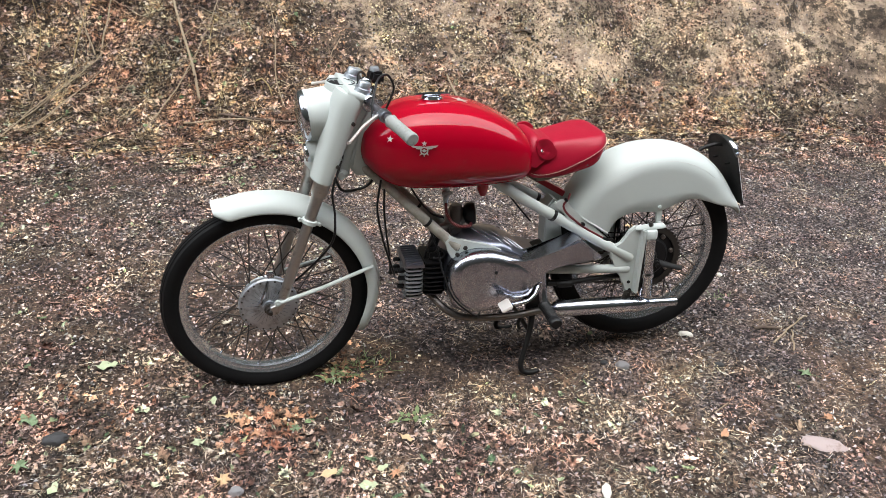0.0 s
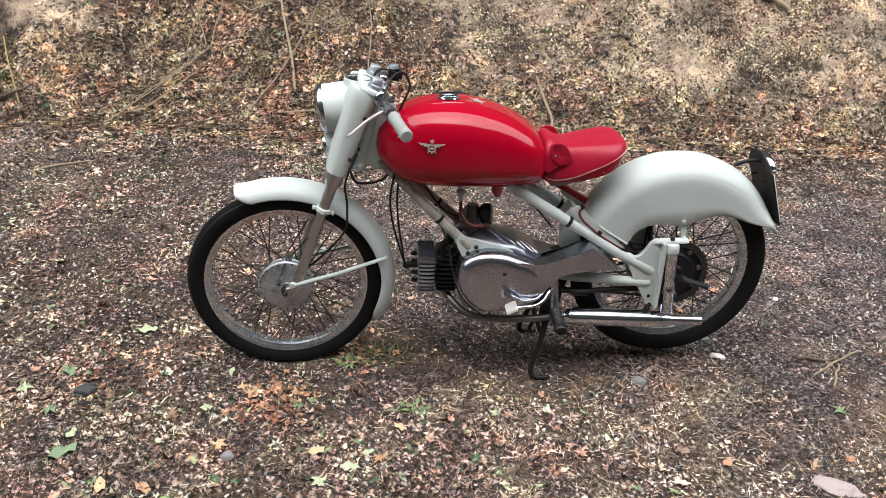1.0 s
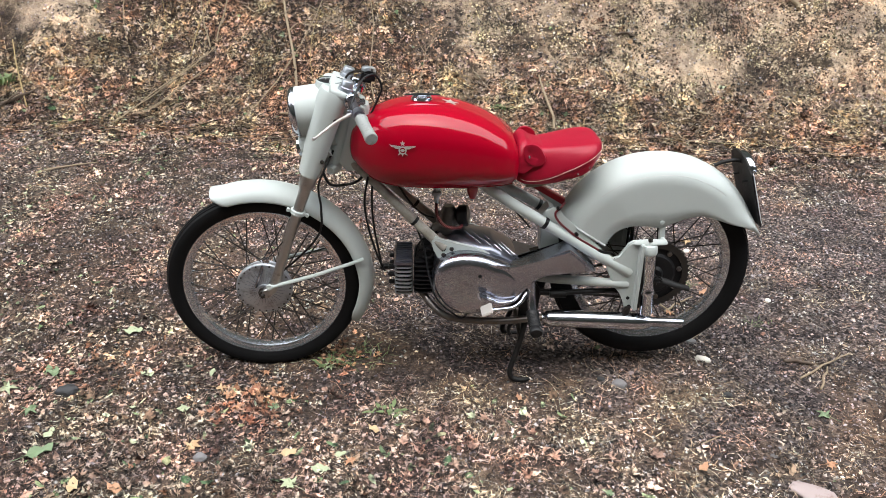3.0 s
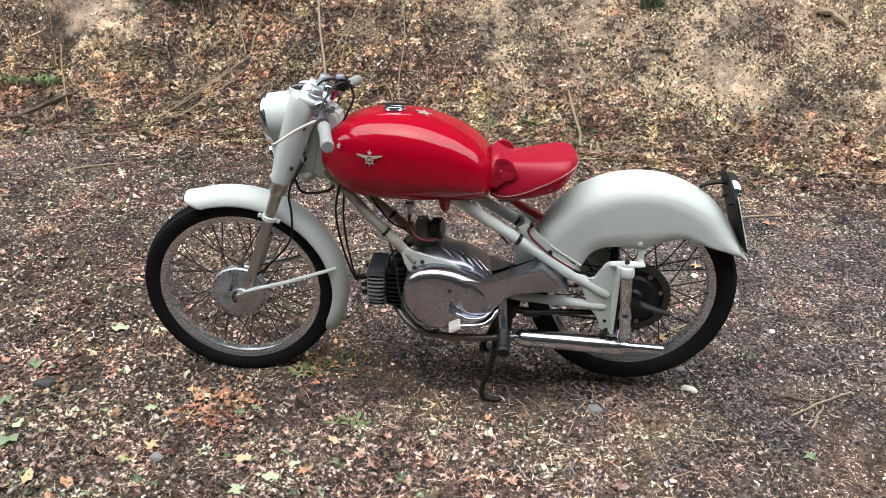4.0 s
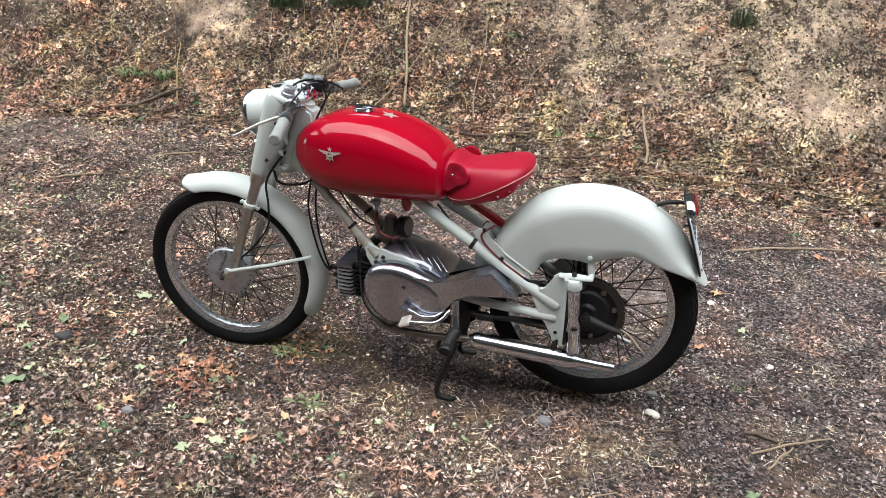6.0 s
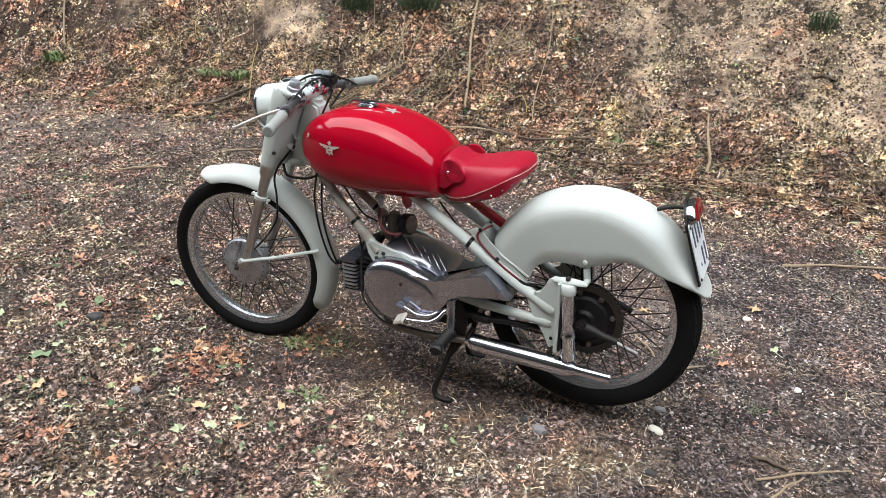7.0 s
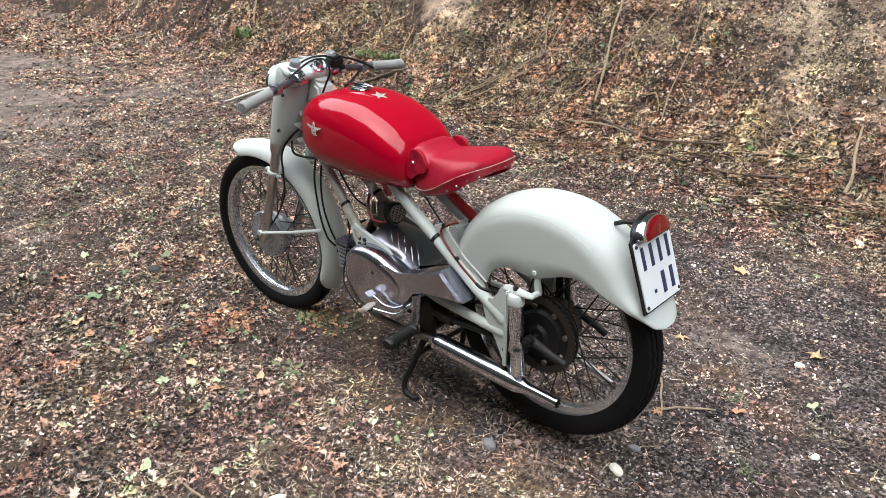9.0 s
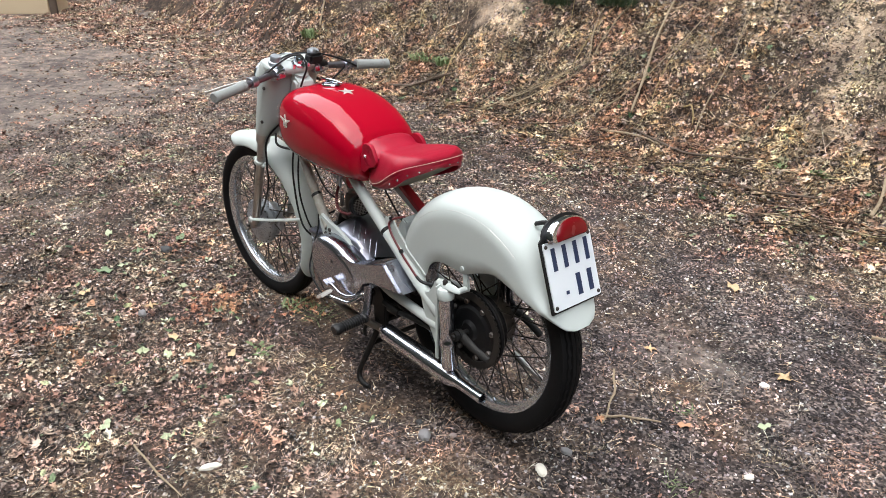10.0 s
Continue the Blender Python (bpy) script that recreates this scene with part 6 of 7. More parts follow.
def slumped(x, y):
    """Hardly anything lies where the sand has slid."""
    east = np.exp(-(((x - 1.54) / 0.30) ** 2 + ((y - 2.96) / 0.13) ** 2))
    west = np.exp(-(((x + 2.68) / 0.40) ** 4 + ((y - 3.12) / 0.19) ** 4))
    return 1.0 - 0.85 * np.maximum(east, west)


def leafy_bank(x, y):
    return np.clip((y - 1.9) / 0.5, 0.02, 1) * np.clip(1 - 1.0 * sandy_here(x, y), 0.012, 1) * (0.25 + clumps(x, y)) * slumped(x, y) ** 2


def power(n, lo, hi, p=2.2):
    return lo + (hi - lo) * rs.uniform(0, 1, n) ** p


scatter("gravel_chips", "fine grey gravel pressed into the track", "gravel", CHIP, field(105000, -3.8, 4.2, -2.2, 2.3, lambda x, y: np.clip(1.05 - 0.75 * littered(x, y), 0.15, 1) * thin_for_shade_and_dust(x, y)), power(105000, 0.003, 0.014, 2.6), GRAVEL, 0.5, 0.12)
scatter("leaf_crumbs", "brown crumbs of broken leaves on the track", "leaf litter", FLAKE, field(300000, -4.0, 4.2, -2.2, 2.5, lambda x, y: (0.12 + 0.9 * littered(x, y)) * (0.35 + 1.0 * clumps(x * 1.7 + 5, y * 1.7)) * thin_for_shade_and_dust(x, y)), power(300000, 0.003, 0.015, 2.0), BITS, 0.65, 0.25)
scatter("far_crumbs", "brown leaf litter farther along the track", "leaf litter", FLAKE, field(70000, -12, -2.4, -3.0, 2.6, lambda x, y: np.clip(0.10 + 1.3 * clumps(x * 0.5, y * 0.5) ** 2 + 0.5 * (y - 1.2), 0.08, 1)), power(70000, 0.008, 0.030, 2.0), DEAD, 0.45, 0.15)
scatter("dry_straw", "dry straw and pine needles on the track", "straw", STEM, field(88000, -3.8, 4.2, -2.2, 2.6, lambda x, y: np.clip(0.05 + 1.1 * clumps(x + 3, y) ** 3 + 0.12 * littered(x, y), 0, 1)), power(88000, 0.010, 0.050, 1.8), STRAW, 0.16, 0.06)
scatter("needle_litter", "fine dry needles and grass over the litter", "straw", STEM, field(62000, -3.8, 3.6, -2.2, 2.4, lambda x, y: littered(x, y) ** 1.3), power(62000, 0.008, 0.030, 1.8), STRAW, 0.3, 0.2)
scatter("small_leaves", "small dead leaves on track and verge", "leaves", OVAL, field(24000, -4.4, 4.2, -2.2, 2.6, lambda x, y: littered(x, y) ** 1.5), power(24000, 0.008, 0.030, 1.7), DEAD, 0.50, 0.22)
scatter("fallen_leaf_carpet", "dead maple leaves scattered on the track", "leaves", MAPLE, field(2400, -4.4, 4.0, -2.2, 2.5, lambda x, y: littered(x, y) ** 1.8), power(2400, 0.020, 0.060, 1.7), DEAD, 0.40, 0.16)
scatter("bank_crumbs", "crumbled leaf mould on the bank", "leaf litter", FLAKE, field(100000, -7.5, 3.6, 1.9, 4.0, lambda x, y: np.clip(leafy_bank(x, y), 0.06 * clumps(x, y + 7), 1)), power(100000, 0.006, 0.030, 1.8), BITS, 0.55, 0.2)
scatter("bank_leaves", "thick carpet of dead leaves on the bank", "leaves", OVAL, field(30000, -8.5, 3.4, 1.95, 4.0, leafy_bank), power(30000, 0.012, 0.040, 1.6), MOULD, 0.6, 0.2)
scatter("bank_maple_leaves", "curled brown maple leaves on the bank", "leaves", CURLED, field(5200, -6.5, 3.2, 2.0, 3.9, lambda x, y: leafy_bank(x, y) ** 1.3), power(5200, 0.030, 0.085, 1.8), BANKLEAF, 0.6, 0.18)
scatter("far_leaves", "leaf carpet on the bank farther along", "leaves", OVAL, field(26000, -14, -4.6, 1.2, 4.5, lambda x, y: 0.4 + 0.6 * clumps(x, y)), power(26000, 0.02, 0.06, 1.4), DEAD, 0.5, 0.15)
scatter("sandy_clods", "crumbled sandy clods and pebbles on the bank", "earth", CHIP, field(26000, -4.5, 3.6, 2.35, 4.0, lambda x, y: (0.03 + 0.97 * sandy_here(x, y) * clumps(x * 2, y * 2)) * slumped(x, y)), power(26000, 0.004, 0.024, 3.5), PEBBLE, 0.4, 0.08)
scatter("sandy_flecks", "pale and dark flecks of earth and leaf on the sandy bank", "leaf litter", FLAKE, field(52000, -3.4, 3.8, 2.3, 4.0, lambda x, y: np.clip(sandy_here(x, y) * 2.2 * clumps(x * 1.3, y * 1.3) ** 2, 0.01, 1) * slumped(x, y)), power(52000, 0.004, 0.019, 2.0), FLECKS, 0.7, 0.2)
scatter("bank_gravel", "small grey stones at the foot of the bank", "gravel", CHIP, field(4500, -3.5, 3.4, 1.9, 3.6, lambda x, y: 0.15 + 0.8 * sandy_here(x, y)), power(4500, 0.005, 0.022, 2.5), GRAVEL, 0.4, 0.08)
scatter("bank_stems", "dry stems and needles on the bank", "straw", STEM, field(42000, -5.0, 3.4, 1.9, 3.9, lambda x, y: (0.02 + 0.98 * leafy_bank(x, y)) * np.clip((y - 2.25) / 0.4, 0.10, 1)), power(42000, 0.015, 0.10, 2.2), TWIGS, 0.5, 0.12)
scatter("green_scraps", "small faded green leaves fallen on the track", "leaves", OVAL, field(1500, -3.2, 1.8, -1.2, 2.6, lambda x, y: littered(x, y) ** 2), power(1500, 0.012, 0.042, 1.5), FADED, 0.35, 0.14)
scatter("ivy_leaves", "green ivy leaves among the dead ones", "leaves", MAPLE, field(170, -5.5, 1.2, 2.1, 3.7, lambda x, y: np.clip(lattice(x, y, 0.35, 44) - 0.1, 0.02, 1)), power(170, 0.025, 0.06, 1.3), GREEN, 0.4, 0.3)


def heaps(n, spots):
    """n places gathered round spots (x, y, radius)."""
    pick = rs.randint(0, len(spots), n)
    s = np.array(spots)[pick]
    return s[:, :2] + rs.normal(0, 0.55, (n, 2)) * s[:, 2:]


scatter("straw_heaps", "loose heaps of pale dry grass on the track", "straw", STEM, heaps(13000, [(1.10, -0.30, 0.16), (1.45, -0.15, 0.18), (0.95, -0.75, 0.18), (0.82, -0.10, 0.17), (0.06, -0.19, 0.13), (0.42, -0.29, 0.10), (1.19, 0.09, 0.14), (-0.83, -0.40, 0.18), (0.65, -0.08, 0.12), (-0.10, -0.15, 0.12), (1.27, 0.73, 0.15), (-0.45, -0.46, 0.15), (0.30, -0.55, 0.12)]), power(13000, 0.006, 0.024, 1.7), STRAW, 0.3, 0.25)
scatter("leaf_heaps", "small heaps of rusty dead leaves on the track", "leaves", CURLED, heaps(420, [(-0.68, -0.17, 0.13), (-0.60, -0.20, 0.10), (-1.15, -0.02, 0.16), (-0.38, 0.08, 0.10), (-0.75, -0.70, 0.18)]), power(420, 0.018, 0.045, 1.5), RUSTY, 0.4, 0.2)


def on(x, y, lift=0.0):
    return Vector((x, y, float(height(x, y)) + lift))


# ---- sticks and twigs on the bank ----
def twig_mass(name, label, n, keep, lo, hi, r):
    """Bent dead twigs, three-sided, leaning on the slope."""
    xy = field(n, -5.5, 3.2, 2.15, 3.8, keep)
    V, F = [], []
    for x, y in xy:
        L = lo + (hi - lo) * rs.uniform() ** 2
        a = rs.normal(0.6, 0.9)
        d = Vector((math.cos(a), math.sin(a) * 0.75, 0.0))
        pts = []
        for k in range(5):
            s = (k / 4 - 0.5) * L
            w = 0.05 * L * math.sin(k * 2.1 + x * 9)
            q = on(x + d.x * s - d.y * w, y + d.y * s + d.x * w, 0.006 + 0.02 * rs.uniform())
            pts.append(q)
        rr = r * rs.uniform(0.5, 1.5)
        for k, q in enumerate(pts):
            for j in range(3):
                b = 2 * math.pi * j / 3
                rad = rr * (1 - 0.15 * k)
                V.append((q.x - d.y * math.cos(b) * rad, q.y + d.x * math.cos(b) * rad, q.z + math.sin(b) * rad))
        o = len(V) - 15
        F += [(o + 3 * k + j, o + 3 * k + (j + 1) % 3, o + 3 * k + 3 + (j + 1) % 3, o + 3 * k + 3 + j) for k in range(4) for j in range(3)]
    ob = new(name, mesh_of(name, np.array(V), np.array(F), TWIGS))
    return tagged(ob, label, "twigs", kind="stuff")


twig_mass("bank_twigs", "tangle of thin dead twigs on the bank", 1500, lambda x, y: leafy_bank(x, y) ** 1.2, 0.12, 0.75, 0.0028)
twig_mass("verge_twigs", "short dead twigs along the verge", 180, lambda x, y: np.clip(2.7 - y, 0, 1), 0.06, 0.25, 0.0022)

BARK = plain("pale_bark", (0.29, 0.225, 0.15), 0.85, vary=0.35, scale=25, bump=0.4, dirt=(0.12, 0.085, 0.055))
DARKBARK = plain("dark_bark", (0.11, 0.08, 0.06), 0.85, vary=0.35, scale=30, bump=0.4)
YELLOW = plain("yellowed_stem", (0.30, 0.22, 0.10), 0.7, vary=0.3, scale=30)


def stick(pts, r, label, mat=None, forks=()):
    """A crooked stick along ground points (x, y, height over the ground), with short side shoots."""
    line = curve_points([on(x, y, h) for x, y, h in pts], 5)
    line = [p + Vector((0.7 * math.sin(7.3 * k + p.x * 31), 0.4 * math.sin(5.1 * k), 0.3 * math.sin(4.7 * k))) * r for k, p in enumerate(line)]
    bm = B()
    tube(bm, line, [r, r * 0.95, r * 0.85, r * 0.6], 7)
    for i, dx, dz in forks:
        p = line[min(i, len(line) - 1)]
        tube(bm, [p, p + Vector((dx * 0.5, 0.0, dz * 0.6)), p + Vector((dx, 0.01, dz))], [r * 0.5, r * 0.4, r * 0.25], 5)
    return tagged(part("stick", bm, mat or BARK), label, "stick")


bank_sticks = "sticks on the bank"
for pts, r, label, mat, forks in (
    (((-1.014, 2.701, 0.01), (-1.075, 2.906, 0.05), (-1.15, 3.14, 0.06), (-1.224, 3.401, 0.05)), 0.0085, "pale crooked stick leaning up the leafy bank", BARK, ((6, 0.06, 0.05),)),
    (((0.585, 2.467, 0.01), (0.56, 2.598, 0.04), (0.5, 2.798, 0.03)), 0.009, "short grey stick standing against the sandy bank", BARK, ((8, 0.05, 0.06),)),
    (((-2.098, 2.373, 0.01), (-1.887, 2.671, 0.04), (-1.68, 2.82, 0.05), (-1.56, 2.93, 0.04)), 0.0042, "long pale branch lying up the bank", BARK, ((5, 0.12, 0.09), (9, 0.10, 0.12))),
    (((-1.966, 2.586, 0.03), (-1.77, 2.78, 0.06), (-1.60, 2.90, 0.05)), 0.0030, "thin pale branch beside a longer one", BARK, ((4, 0.08, 0.08),)),
    (((-1.917, 2.518, 0.02), (-1.69, 2.71, 0.05), (-1.54, 2.84, 0.05)), 0.0028, "thin bleached branch on dead leaves", BARK, ()),
    (((-1.611, 2.96, 0.02), (-1.648, 3.023, 0.06), (-1.704, 3.158, 0.05)), 0.005, "thin upright shoot on the bank", BARK, ((4, -0.05, 0.07),)),
    (((-1.578, 2.945, 0.02), (-1.529, 3.05, 0.08), (-1.491, 3.219, 0.08)), 0.005, "slender bleached shoot on the bank", BARK, ((5, 0.05, 0.06),)),
    (((-2.623, 2.479, 0.01), (-2.74, 2.671, 0.05), (-2.878, 2.936, 0.06)), 0.005, "yellowish lichen-grown stick on the bank", YELLOW, ((5, 0.05, 0.03),)),
    (((-2.853, 2.434, 0.02), (-2.711, 2.496, 0.04), (-2.596, 2.59, 0.03)), 0.008, "dark fallen branch at the bank's foot", DARKBARK, ()),
    (((-3.15, 2.337, 0.01), (-2.904, 2.403, 0.02), (-2.636, 2.543, 0.04)), 0.011, "dark curved branch at the foot of the bank", DARKBARK, ((8, 0.10, 0.06),)),
    (((-3.123, 2.804, 0.02), (-3.235, 2.943, 0.06), (-3.406, 3.117, 0.06)), 0.007, "reddish bent shoot on the bank", DARKBARK, ((6, 0.05, 0.09),)),
    (((-4.633, 2.609, 0.01), (-4.763, 2.76, 0.06), (-4.806, 2.882, 0.06)), 0.008, "thin dead shoot farther along the bank", BARK, ()),
    (((-1.304, 2.503, 0.02), (-1.137, 2.726, 0.06), (-0.982, 2.939, 0.07), (-0.862, 3.162, 0.08)), 0.004, "long thin branch arching over dead leaves", BARK, ((6, 0.08, 0.08), (10, 0.06, 0.10))),
    (((-0.525, 2.65, 0.02), (-0.565, 2.819, 0.05), (-0.555, 2.992, 0.06), (-0.627, 3.219, 0.06)), 0.004, "thin whitish stem on the bank", BARK, ()),
    (((-0.899, 2.599, 0.02), (-0.503, 2.535, 0.02), (-0.091, 2.596, 0.03)), 0.007, "dark branch lying along the bank's foot", DARKBARK, ((8, 0.09, 0.05),)),
    (((-0.2, 2.401, 0.01), (0.06, 2.412, 0.02), (0.34, 2.47, 0.02)), 0.007, "dark twisted branch lying behind the track", DARKBARK, ((6, 0.07, 0.04),)),
    (((2.053, 3.344, 0.03), (2.148, 3.302, 0.05), (2.234, 3.233, 0.02)), 0.020, "bare root sticking out of the bank", BARK, ()),
    (((0.105, 3.265, 0.02), (0.186, 3.205, 0.04), (0.287, 3.089, 0.02)), 0.007, "dark dead branch lying down the sandy bank", DARKBARK, ((6, 0.05, 0.03),)),
    (((-1.093, 2.534, 0.02), (-0.82, 2.548, 0.03), (-0.671, 2.54, 0.02)), 0.006, "grey branch half buried in dead leaves", BARK, ()),
    (((1.008, 3.049, 0.02), (1.068, 3.05, 0.03), (1.127, 3.056, 0.02)), 0.008, "short dark stub in the sandy bank", DARKBARK, ()),
    (((-0.696, 2.782, 0.02), (-0.635, 2.771, 0.05), (-0.585, 2.722, 0.015)), 0.005, "yellow bent stem among the dead leaves", YELLOW, ()),
):
    tagged(stick(pts, r, label, mat, forks), group=bank_sticks)

brush = random.Random(21)
for k in range(5):
    x0, y0 = -2.0 + 0.45 * brush.random(), 2.48 + 0.22 * brush.random()
    run, rise = 0.20 + 0.35 * brush.random(), 0.10 + 0.34 * brush.random()
    line = [(x0 + run * t, y0 + rise * t + 0.09 * math.sin(4 * t + 2 * k), 0.015 + 0.10 * t * (1.3 - t)) for t in (0.0, 0.35, 0.7, 1.0)]
    tagged(stick(line, 0.0018 + 0.0016 * brush.random(), "thin bleached branch in a heap of brushwood on the bank", BARK if k % 3 else DARKBARK, ((7, 0.08, 0.07),)), group=bank_sticks)
for k in range(5):
    x0, y0 = -2.2 + 2.3 * brush.random(), 2.60 + 0.35 * brush.random()
    lean = -0.16 + 0.36 * brush.random()
    line = [(x0 + lean * t + 0.03 * math.sin(5 * t + k), y0 + 0.34 * t, 0.01 + 0.08 * t) for t in (0.0, 0.4, 0.75, 1.0)]
    tagged(stick(line, 0.0022 + 0.0014 * brush.random(), "slender dead shoot standing up the leafy bank", BARK if k % 2 else YELLOW, ((6, 0.04, 0.06), (10, -0.04, 0.05))), group=bank_sticks)

track_sticks = "twigs on the track"
for pts, r, label, mat, forks in (
    (((1.12, 0.02, 0.006), (1.24, 0.10, 0.014), (1.35, 0.175, 0.006)), 0.0036, "pale forked twig lying on gravel", BARK, ((6, 0.02, 0.03),)),
    (((1.165, -0.035, 0.005), (1.20, 0.03, 0.010), (1.24, 0.09, 0.006)), 0.0036, "short pale twig across another twig", BARK, ()),
    (((1.10, 0.12, 0.006), (1.15, 0.11, 0.010), (1.20, 0.10, 0.006)), 0.0065, "thick dark twig on the gravel", DARKBARK, ()),
    (((0.83, 0.015, 0.004), (0.865, 0.03, 0.007), (0.90, 0.042, 0.005)), 0.004, "short black twig on the gravel", DARKBARK, ()),
    (((0.705, -0.312, 0.003), (0.77, -0.276, 0.006)), 0.0025, "thin pale straw on the gravel", BARK, ()),
    (((0.63, 0.635, 0.004), (0.72, 0.53, 0.010), (0.80, 0.385, 0.006)), 0.004, "long thin bent twig on the gravel", BARK, ()),
    (((0.77, 0.415, 0.004), (0.83, 0.47, 0.007), (0.90, 0.525, 0.005)), 0.004, "thin straight twig on the gravel", BARK, ()),
    (((0.02, -0.705, 0.004), (0.15, -0.70, 0.008), (0.31, -0.68, 0.005)), 0.0035, "thin twig among leaf crumbs", BARK, ()),
    (((1.06, 1.46, 0.004), (1.30, 1.56, 0.010), (1.58, 1.645, 0.006)), 0.006, "long straight twig near the bank", BARK, ()),
    (((-2.44, 1.09, 0.005), (-2.33, 1.18, 0.012), (-2.23, 1.26, 0.006)), 0.006, "pale twig on the far side of the track", BARK, ((5, 0.05, 0.03),)),
    (((-2.173, 1.642, 0.004), (-2.04, 1.72, 0.010), (-1.916, 1.785, 0.005)), 0.005, "pale stick lying on brown litter", BARK, ()),
):
    tagged(stick(pts, r, label, mat, forks), group=track_sticks)

# ---- stones ----
STONE = plain("grey_stone", (0.20, 0.195, 0.20), 0.8, vary=0.3, scale=60, bump=0.4, dirt=(0.10, 0.09, 0.085))
CHALK = plain("pale_stone", (0.66, 0.64, 0.58), 0.8, vary=0.2, scale=60, bump=0.3, dirt=(0.42, 0.38, 0.32))
DARKSTONE = plain("dark_stone", (0.035, 0.035, 0.037), 0.75, vary=0.3, scale=60, bump=0.4)
PINK = plain("pinkish_stone", (0.36, 0.29, 0.28), 0.85, vary=0.2, scale=40, bump=0.3, dirt=(0.22, 0.15, 0.13))


def stone(x, y, sx, sy, sz, turn, mat, label, seed):
    bm = B()
    bmesh.ops.create_icosphere(bm, subdivisions=3, radius=1.0)
    for v in bm.verts:
        d = v.co.normalized()
        f = 0.86 + 0.20 * noise.noise(d * 1.7 + Vector((seed, 0, 0))) + 0.07 * noise.noise(d * 5 + Vector((0, seed, 0)))
        v.co = Vector((d.x * sx * f, d.y * sy * f, max(d.z, -0.5) * sz * f))
    ob = part("stone", bm, mat, at=Matrix.Translation(on(x, y, sz * 0.22)) @ Matrix.Rotation(radians(turn), 4, "Z"))
    return tagged(ob, label, "stone", "loose stones")


for k, (x, y, sx, sy, sz, turn, mat, label) in enumerate((
    (0.826, 0.111, 0.029, 0.017, 0.010, -28, CHALK, "flat whitish stone on the gravel"),
    (0.515, -0.045, 0.027, 0.021, 0.017, -20, STONE, "rounded grey stone on the gravel"),
    (0.815, 0.221, 0.020, 0.014, 0.010, 15, STONE, "small grey stone beside the track's gravel"),
    (-1.20, -0.16, 0.038, 0.028, 0.022, 10, DARKSTONE, "dark grey stone among leaves"),
    (-0.712, -0.432, 0.022, 0.018, 0.016, 0, STONE, "small grey stone beside a pale leaf"),
    (0.852, -0.078, 0.018, 0.014, 0.010, 0, DARKSTONE, "small dark stone on dry straw"),
    (0.955, -0.495, 0.072, 0.038, 0.010, -25, PINK, "flat pinkish stone slab set in the gravel"),
    (0.245, -0.575, 0.034, 0.015, 0.010, 70, CHALK, "white broken stone among leaf crumbs"),
    (0.46, -0.02, 0.014, 0.012, 0.010, 0, DARKSTONE, "small dark stone near the grey one"),
    (0.565, 0.02, 0.013, 0.010, 0.008, 40, PINK, "small reddish stone on the gravel"),
    (0.985, 0.93, 0.020, 0.014, 0.010, 20, CHALK, "pale pebble behind the track's middle"),
    (1.19, 0.52, 0.017, 0.012, 0.008, 60, CHALK, "pale flat pebble on grey gravel"),
)):
    stone(x, y, sx, sy, sz, turn, mat, label, 3.1 * k + 1)

# ---- single leaves that lie apart ----
def leaf_material(name, colour):
    return plain(name, colour, 0.7, vary=0.3, scale=70, bump=0.3, dirt=tuple(c * 0.55 for c in colour), dirt_at=(0.55, 0.8))


LEAF_TONES = {"orange": leaf_material("orange_leaf", (0.46, 0.25, 0.145)), "tan": leaf_material("tan_leaf", (0.54, 0.38, 0.22)), "pale green": leaf_material("pale_green_leaf", (0.40, 0.45, 0.29)), "green": leaf_material("green_leaf", (0.17, 0.235, 0.13))}
leaf_meshes = {}
for tone, mat in LEAF_TONES.items():
    for kind in (0, 1):
        bm = B()
        lobes = (1.0, 0.46, 0.88, 0.34, 0.82, 0.40, 0.60, 0.22, 0.60, 0.40, 0.82, 0.34, 0.88, 0.46) if kind == 0 else (1.0, 0.86, 0.74, 0.66, 0.64, 0.70, 0.88, 0.70, 0.64, 0.66, 0.74, 0.86)
        asp, n = (1.0, 14) if kind == 0 else (0.72, 12)
        rings = []
        for f in (0.45, 1.0):
            rings.append([bm.verts.new((0.5 * f * r * math.cos(2 * math.pi * k / n), 0.5 * f * asp * r * math.sin(2 * math.pi * k / n), 0.16 * f * f * (0.4 + 0.6 * math.sin(2.0 * k + kind)))) for k, r in enumerate(lobes)])
        c = bm.verts.new((0, 0, 0.01))
        for k in range(n):
            j = (k + 1) % n
            bm.faces.new((c, rings[0][k], rings[0][j])), bm.faces.new((rings[0][k], rings[1][k], rings[1][j], rings[0][j]))
        tube(bm, [(-0.1, 0, 0.012), (-0.35, 0.02, 0.02), (-0.75, 0.07, 0.015)], [0.014, 0.012, 0.01], 5)
        first = part("fallen_leaf", bm, mat)
        leaf_meshes[tone, kind] = first.data
        bpy.data.objects.remove(first)

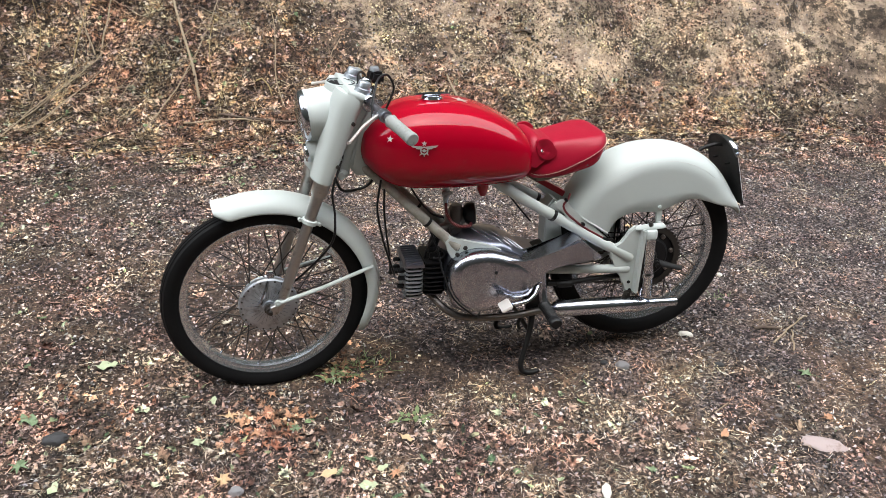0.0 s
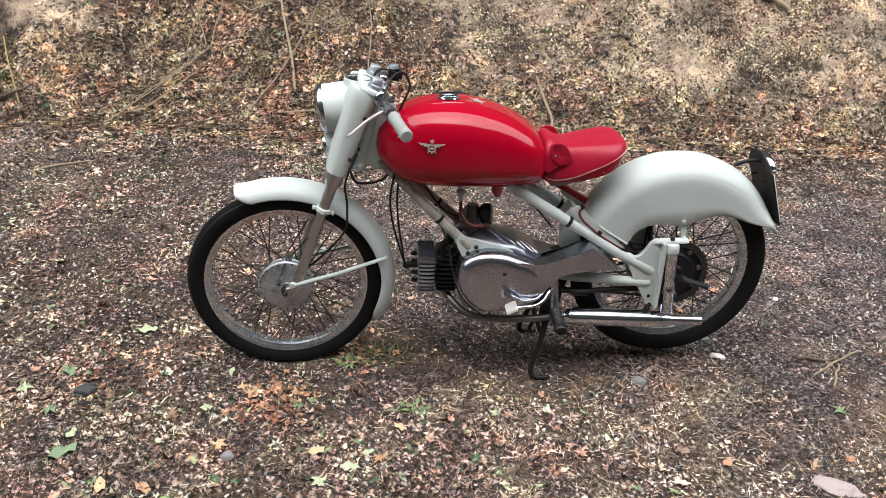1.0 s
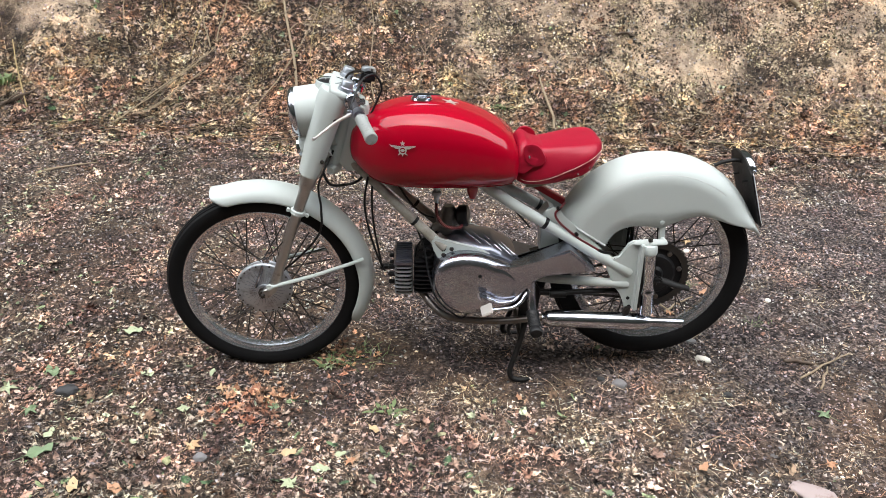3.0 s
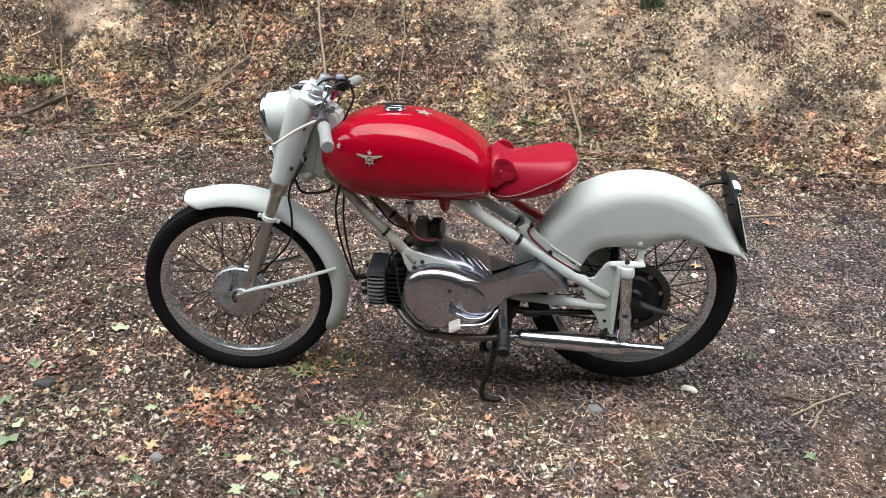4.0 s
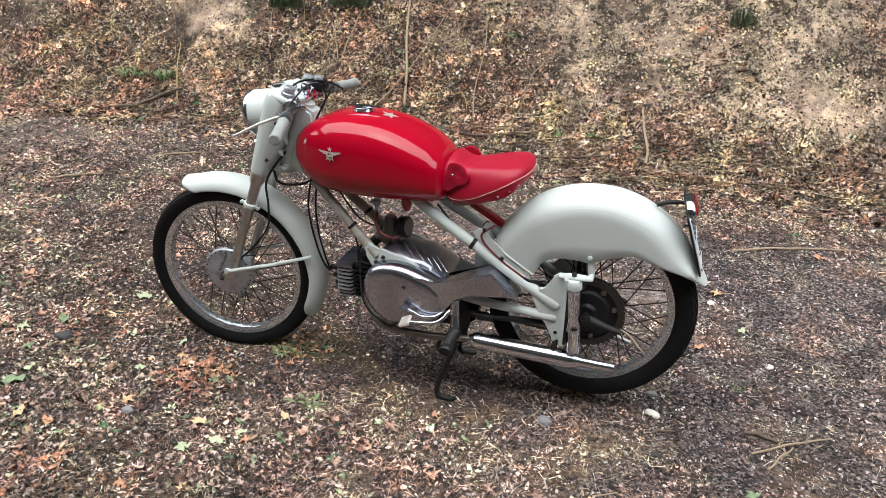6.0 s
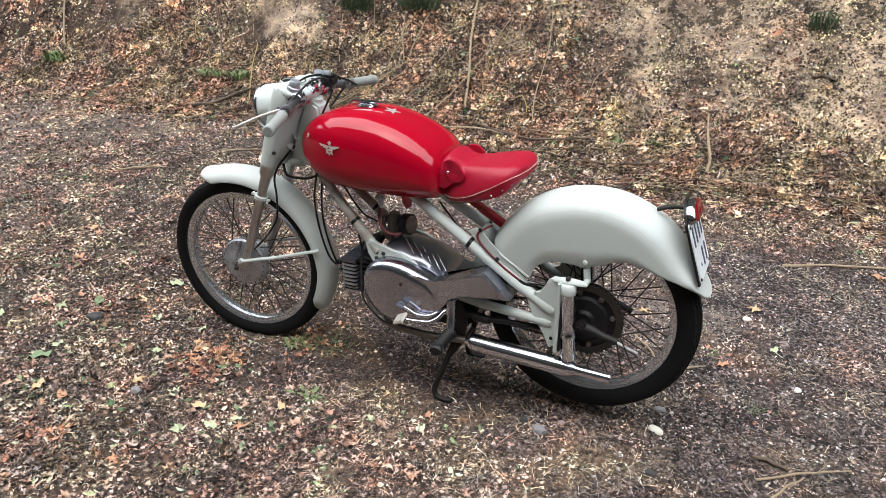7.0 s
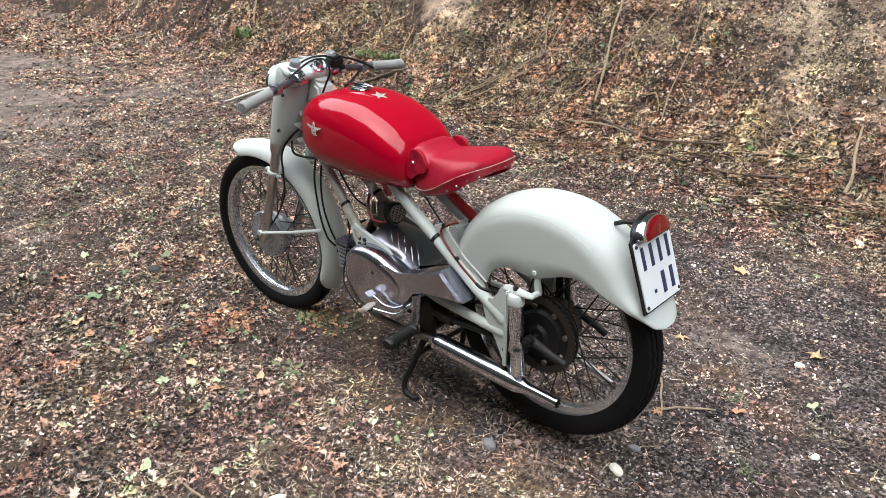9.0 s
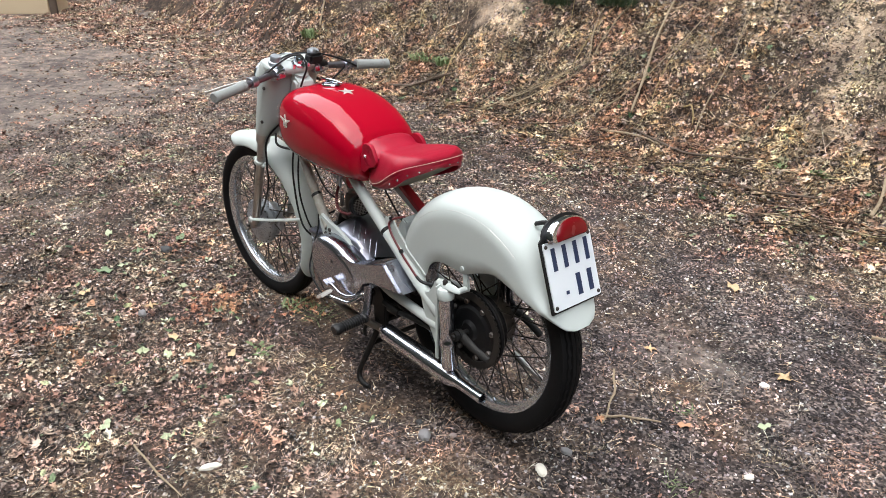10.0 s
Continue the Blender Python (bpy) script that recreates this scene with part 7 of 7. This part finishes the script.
for k, (x, y, size, tone, kind) in enumerate((
    (-1.388, -0.158, 0.075, "pale green", 0), (-1.288, -0.065, 0.075, "green", 1), (-1.266, -0.256, 0.075, "green", 0), (-0.748, -0.390, 0.062, "tan", 0), (-1.124, 0.186, 0.07, "pale green", 1),
    (-0.899, -0.56, 0.06, "orange", 1), (-1.008, -0.559, 0.06, "tan", 1), (-0.297, -0.422, 0.055, "orange", 0), (-0.477, -0.403, 0.055, "tan", 1), (-0.446, -0.521, 0.065, "pale green", 0),
    (-0.421, 0.011, 0.06, "pale green", 0), (-0.793, -0.047, 0.05, "pale green", 1), (-0.329, -0.398, 0.04, "pale green", 1), (-0.992, -0.06, 0.055, "pale green", 1), (-0.818, -0.236, 0.05, "pale green", 0),
    (-1.162, -0.357, 0.05, "pale green", 1), (-1.159, -0.437, 0.09, "green", 1), (-0.375, -0.459, 0.055, "pale green", 1), (-0.247, -0.287, 0.05, "tan", 1), (-0.556, -0.203, 0.05, "green", 0),
    (0.684, -0.409, 0.048, "orange", 1), (1.042, -0.388, 0.045, "orange", 0), (1.122, -0.166, 0.06, "green", 0), (0.188, -0.127, 0.035, "orange", 1), (0.402, -0.52, 0.035, "green", 0),
    (1.006, 1.012, 0.07, "tan", 0), (0.556, 1.418, 0.08, "tan", 1), (1.43, 1.51, 0.07, "orange", 0), (1.10, 0.74, 0.05, "pale green", 1), (-1.40, -0.45, 0.06, "orange", 0), (-1.55, -0.30, 0.07, "pale green", 1),
    (-0.62, -0.02, 0.045, "orange", 0), (-0.70, -0.16, 0.05, "orange", 1), (-0.66, -0.21, 0.055, "orange", 0), (-0.74, -0.12, 0.05, "tan", 0), (-0.58, -0.13, 0.05, "orange", 1), (0.78, 0.40, 0.05, "orange", 0), (0.95, 0.56, 0.05, "orange", 1),
    (0.05, -0.62, 0.05, "pale green", 0), (-0.12, -0.74, 0.06, "pale green", 1), (-0.35, -0.66, 0.05, "tan", 0), (-0.52, -0.70, 0.05, "orange", 0), (0.62, 0.83, 0.06, "tan", 0), (-1.9, 0.45, 0.06, "tan", 0), (-1.7, 0.2, 0.06, "orange", 1),
)):
    ob = new("fallen_leaf", leaf_meshes[tone, kind])
    ob.matrix_world = Matrix.Translation(on(x, y, 0.006)) @ Matrix.Rotation(2.4 * k, 4, "Z") @ Matrix.Rotation(0.12 * math.sin(k), 4, "X") @ Matrix.Diagonal((size, size, size, 1))
    tagged(ob, f"single fallen {tone} {'lobed' if kind == 0 else 'oval'} leaf on the track", "leaf", "fallen leaves")

# ---- weeds ----
BLADE = plain("weed_green", (0.15, 0.205, 0.085), 0.7, vary=0.4, scale=80)
FERN = plain("dark_fern_green", (0.035, 0.065, 0.025), 0.7, vary=0.4, scale=80)


def weed(x, y, blades, spread_r, tall, wide, label, mat=BLADE, name="weed"):
    bm = B()
    wide *= 0.55
    for k in range(blades * 2):
        a, b = rs.uniform(0, 6.28), rs.uniform(0, 6.28)
        r, reach = spread_r * math.sqrt(rs.uniform()) * 0.75, spread_r * rs.uniform(0.15, 0.6)
        foot = Vector((r * math.cos(b), 0.6 * r * math.sin(b), 0))
        h = tall * rs.uniform(0.4, 1.0)
        tip = foot + Vector((reach * math.cos(a), reach * math.sin(a), h))
        d = Vector((-math.sin(a), math.cos(a), 0)) * wide
        mid = foot.lerp(tip, 0.55) + Vector((0, 0, h * 0.28))
        quad = [foot - d * 0.3, foot + d * 0.3, mid + d, mid - d, tip]
        v = [bm.verts.new(p) for p in quad]
        bm.faces.new((v[0], v[1], v[2], v[3])), bm.faces.new((v[3], v[2], v[4]))
    ob = part(name, bm, mat, at=Matrix.Translation(on(x, y, 0.0)))
    return tagged(ob, label, "plant", "weeds")


for x, y, n, r, tall, wide, label in (
    (-0.215, -0.20, 9, 0.075, 0.014, 0.013, "low green clover weed on the gravel"),
    (-0.33, 0.07, 40, 0.13, 0.014, 0.0022, "flat tuft of green grass behind the front wheel"),
    (-0.42, 0.03, 10, 0.07, 0.016, 0.010, "small green weed beside the front wheel"),
    (-2.832, 2.652, 40, 0.10, 0.07, 0.014, "bright green seedling on the bank"),
    (-3.094, 2.655, 50, 0.16, 0.06, 0.010, "green moss and grass tuft on the bank"),
    (-4.657, 2.52, 50, 0.16, 0.09, 0.012, "bright green weed on the leafy bank"),
    (-2.09, 3.12, 150, 0.17, 0.13, 0.006, "dark green fern on the upper bank"),
    (-1.62, 3.20, 200, 0.22, 0.13, 0.005, "dark green broom shrub on the upper bank"),
    (0.997, 3.242, 70, 0.10, 0.12, 0.004, "dark green grass tuft hanging on the sandy bank"),
    (0.90, 0.63, 14, 0.06, 0.012, 0.002, "pale grass tuft on the gravel"),
    (0.26, 2.601, 18, 0.08, 0.03, 0.010, "green creeper on the bank's foot"),
    (1.10, 0.35, 14, 0.07, 0.012, 0.002, "thin dry grass tuft on gravel"),
    (0.02, 2.622, 14, 0.07, 0.03, 0.011, "green ivy shoots on the bank"),
):
    weed(x, y, n, r, tall, wide, label, FERN if "dark" in label else BLADE)

# ---- a crate beside the track, far along ----
PLANK = plain("pale_planks", (0.62, 0.50, 0.34), 0.75, vary=0.2, scale=8, bump=0.2)
crate = tagged(new("crate"), "pale wooden crate beside the track", "crate")
crate.matrix_world = Matrix.Translation((-10.05, 0.62, float(height(-10.0, 0.6)))) @ Matrix.Rotation(radians(48), 4, "Z")
for k in range(3):
    bm = B()
    block(bm, (1.9, 0.5, 0.196), Matrix.Translation((0, 0.25, 0.10 + 0.2 * k)), 0.006)
    part("plank", bm, PLANK, crate)
bm = B()
tube(bm, [(1.02, 0.0, 0.0), (1.02, 0.0, 0.75)], 0.05, 12)
part("corner_post", bm, DARKBARK, crate, "dark corner post")
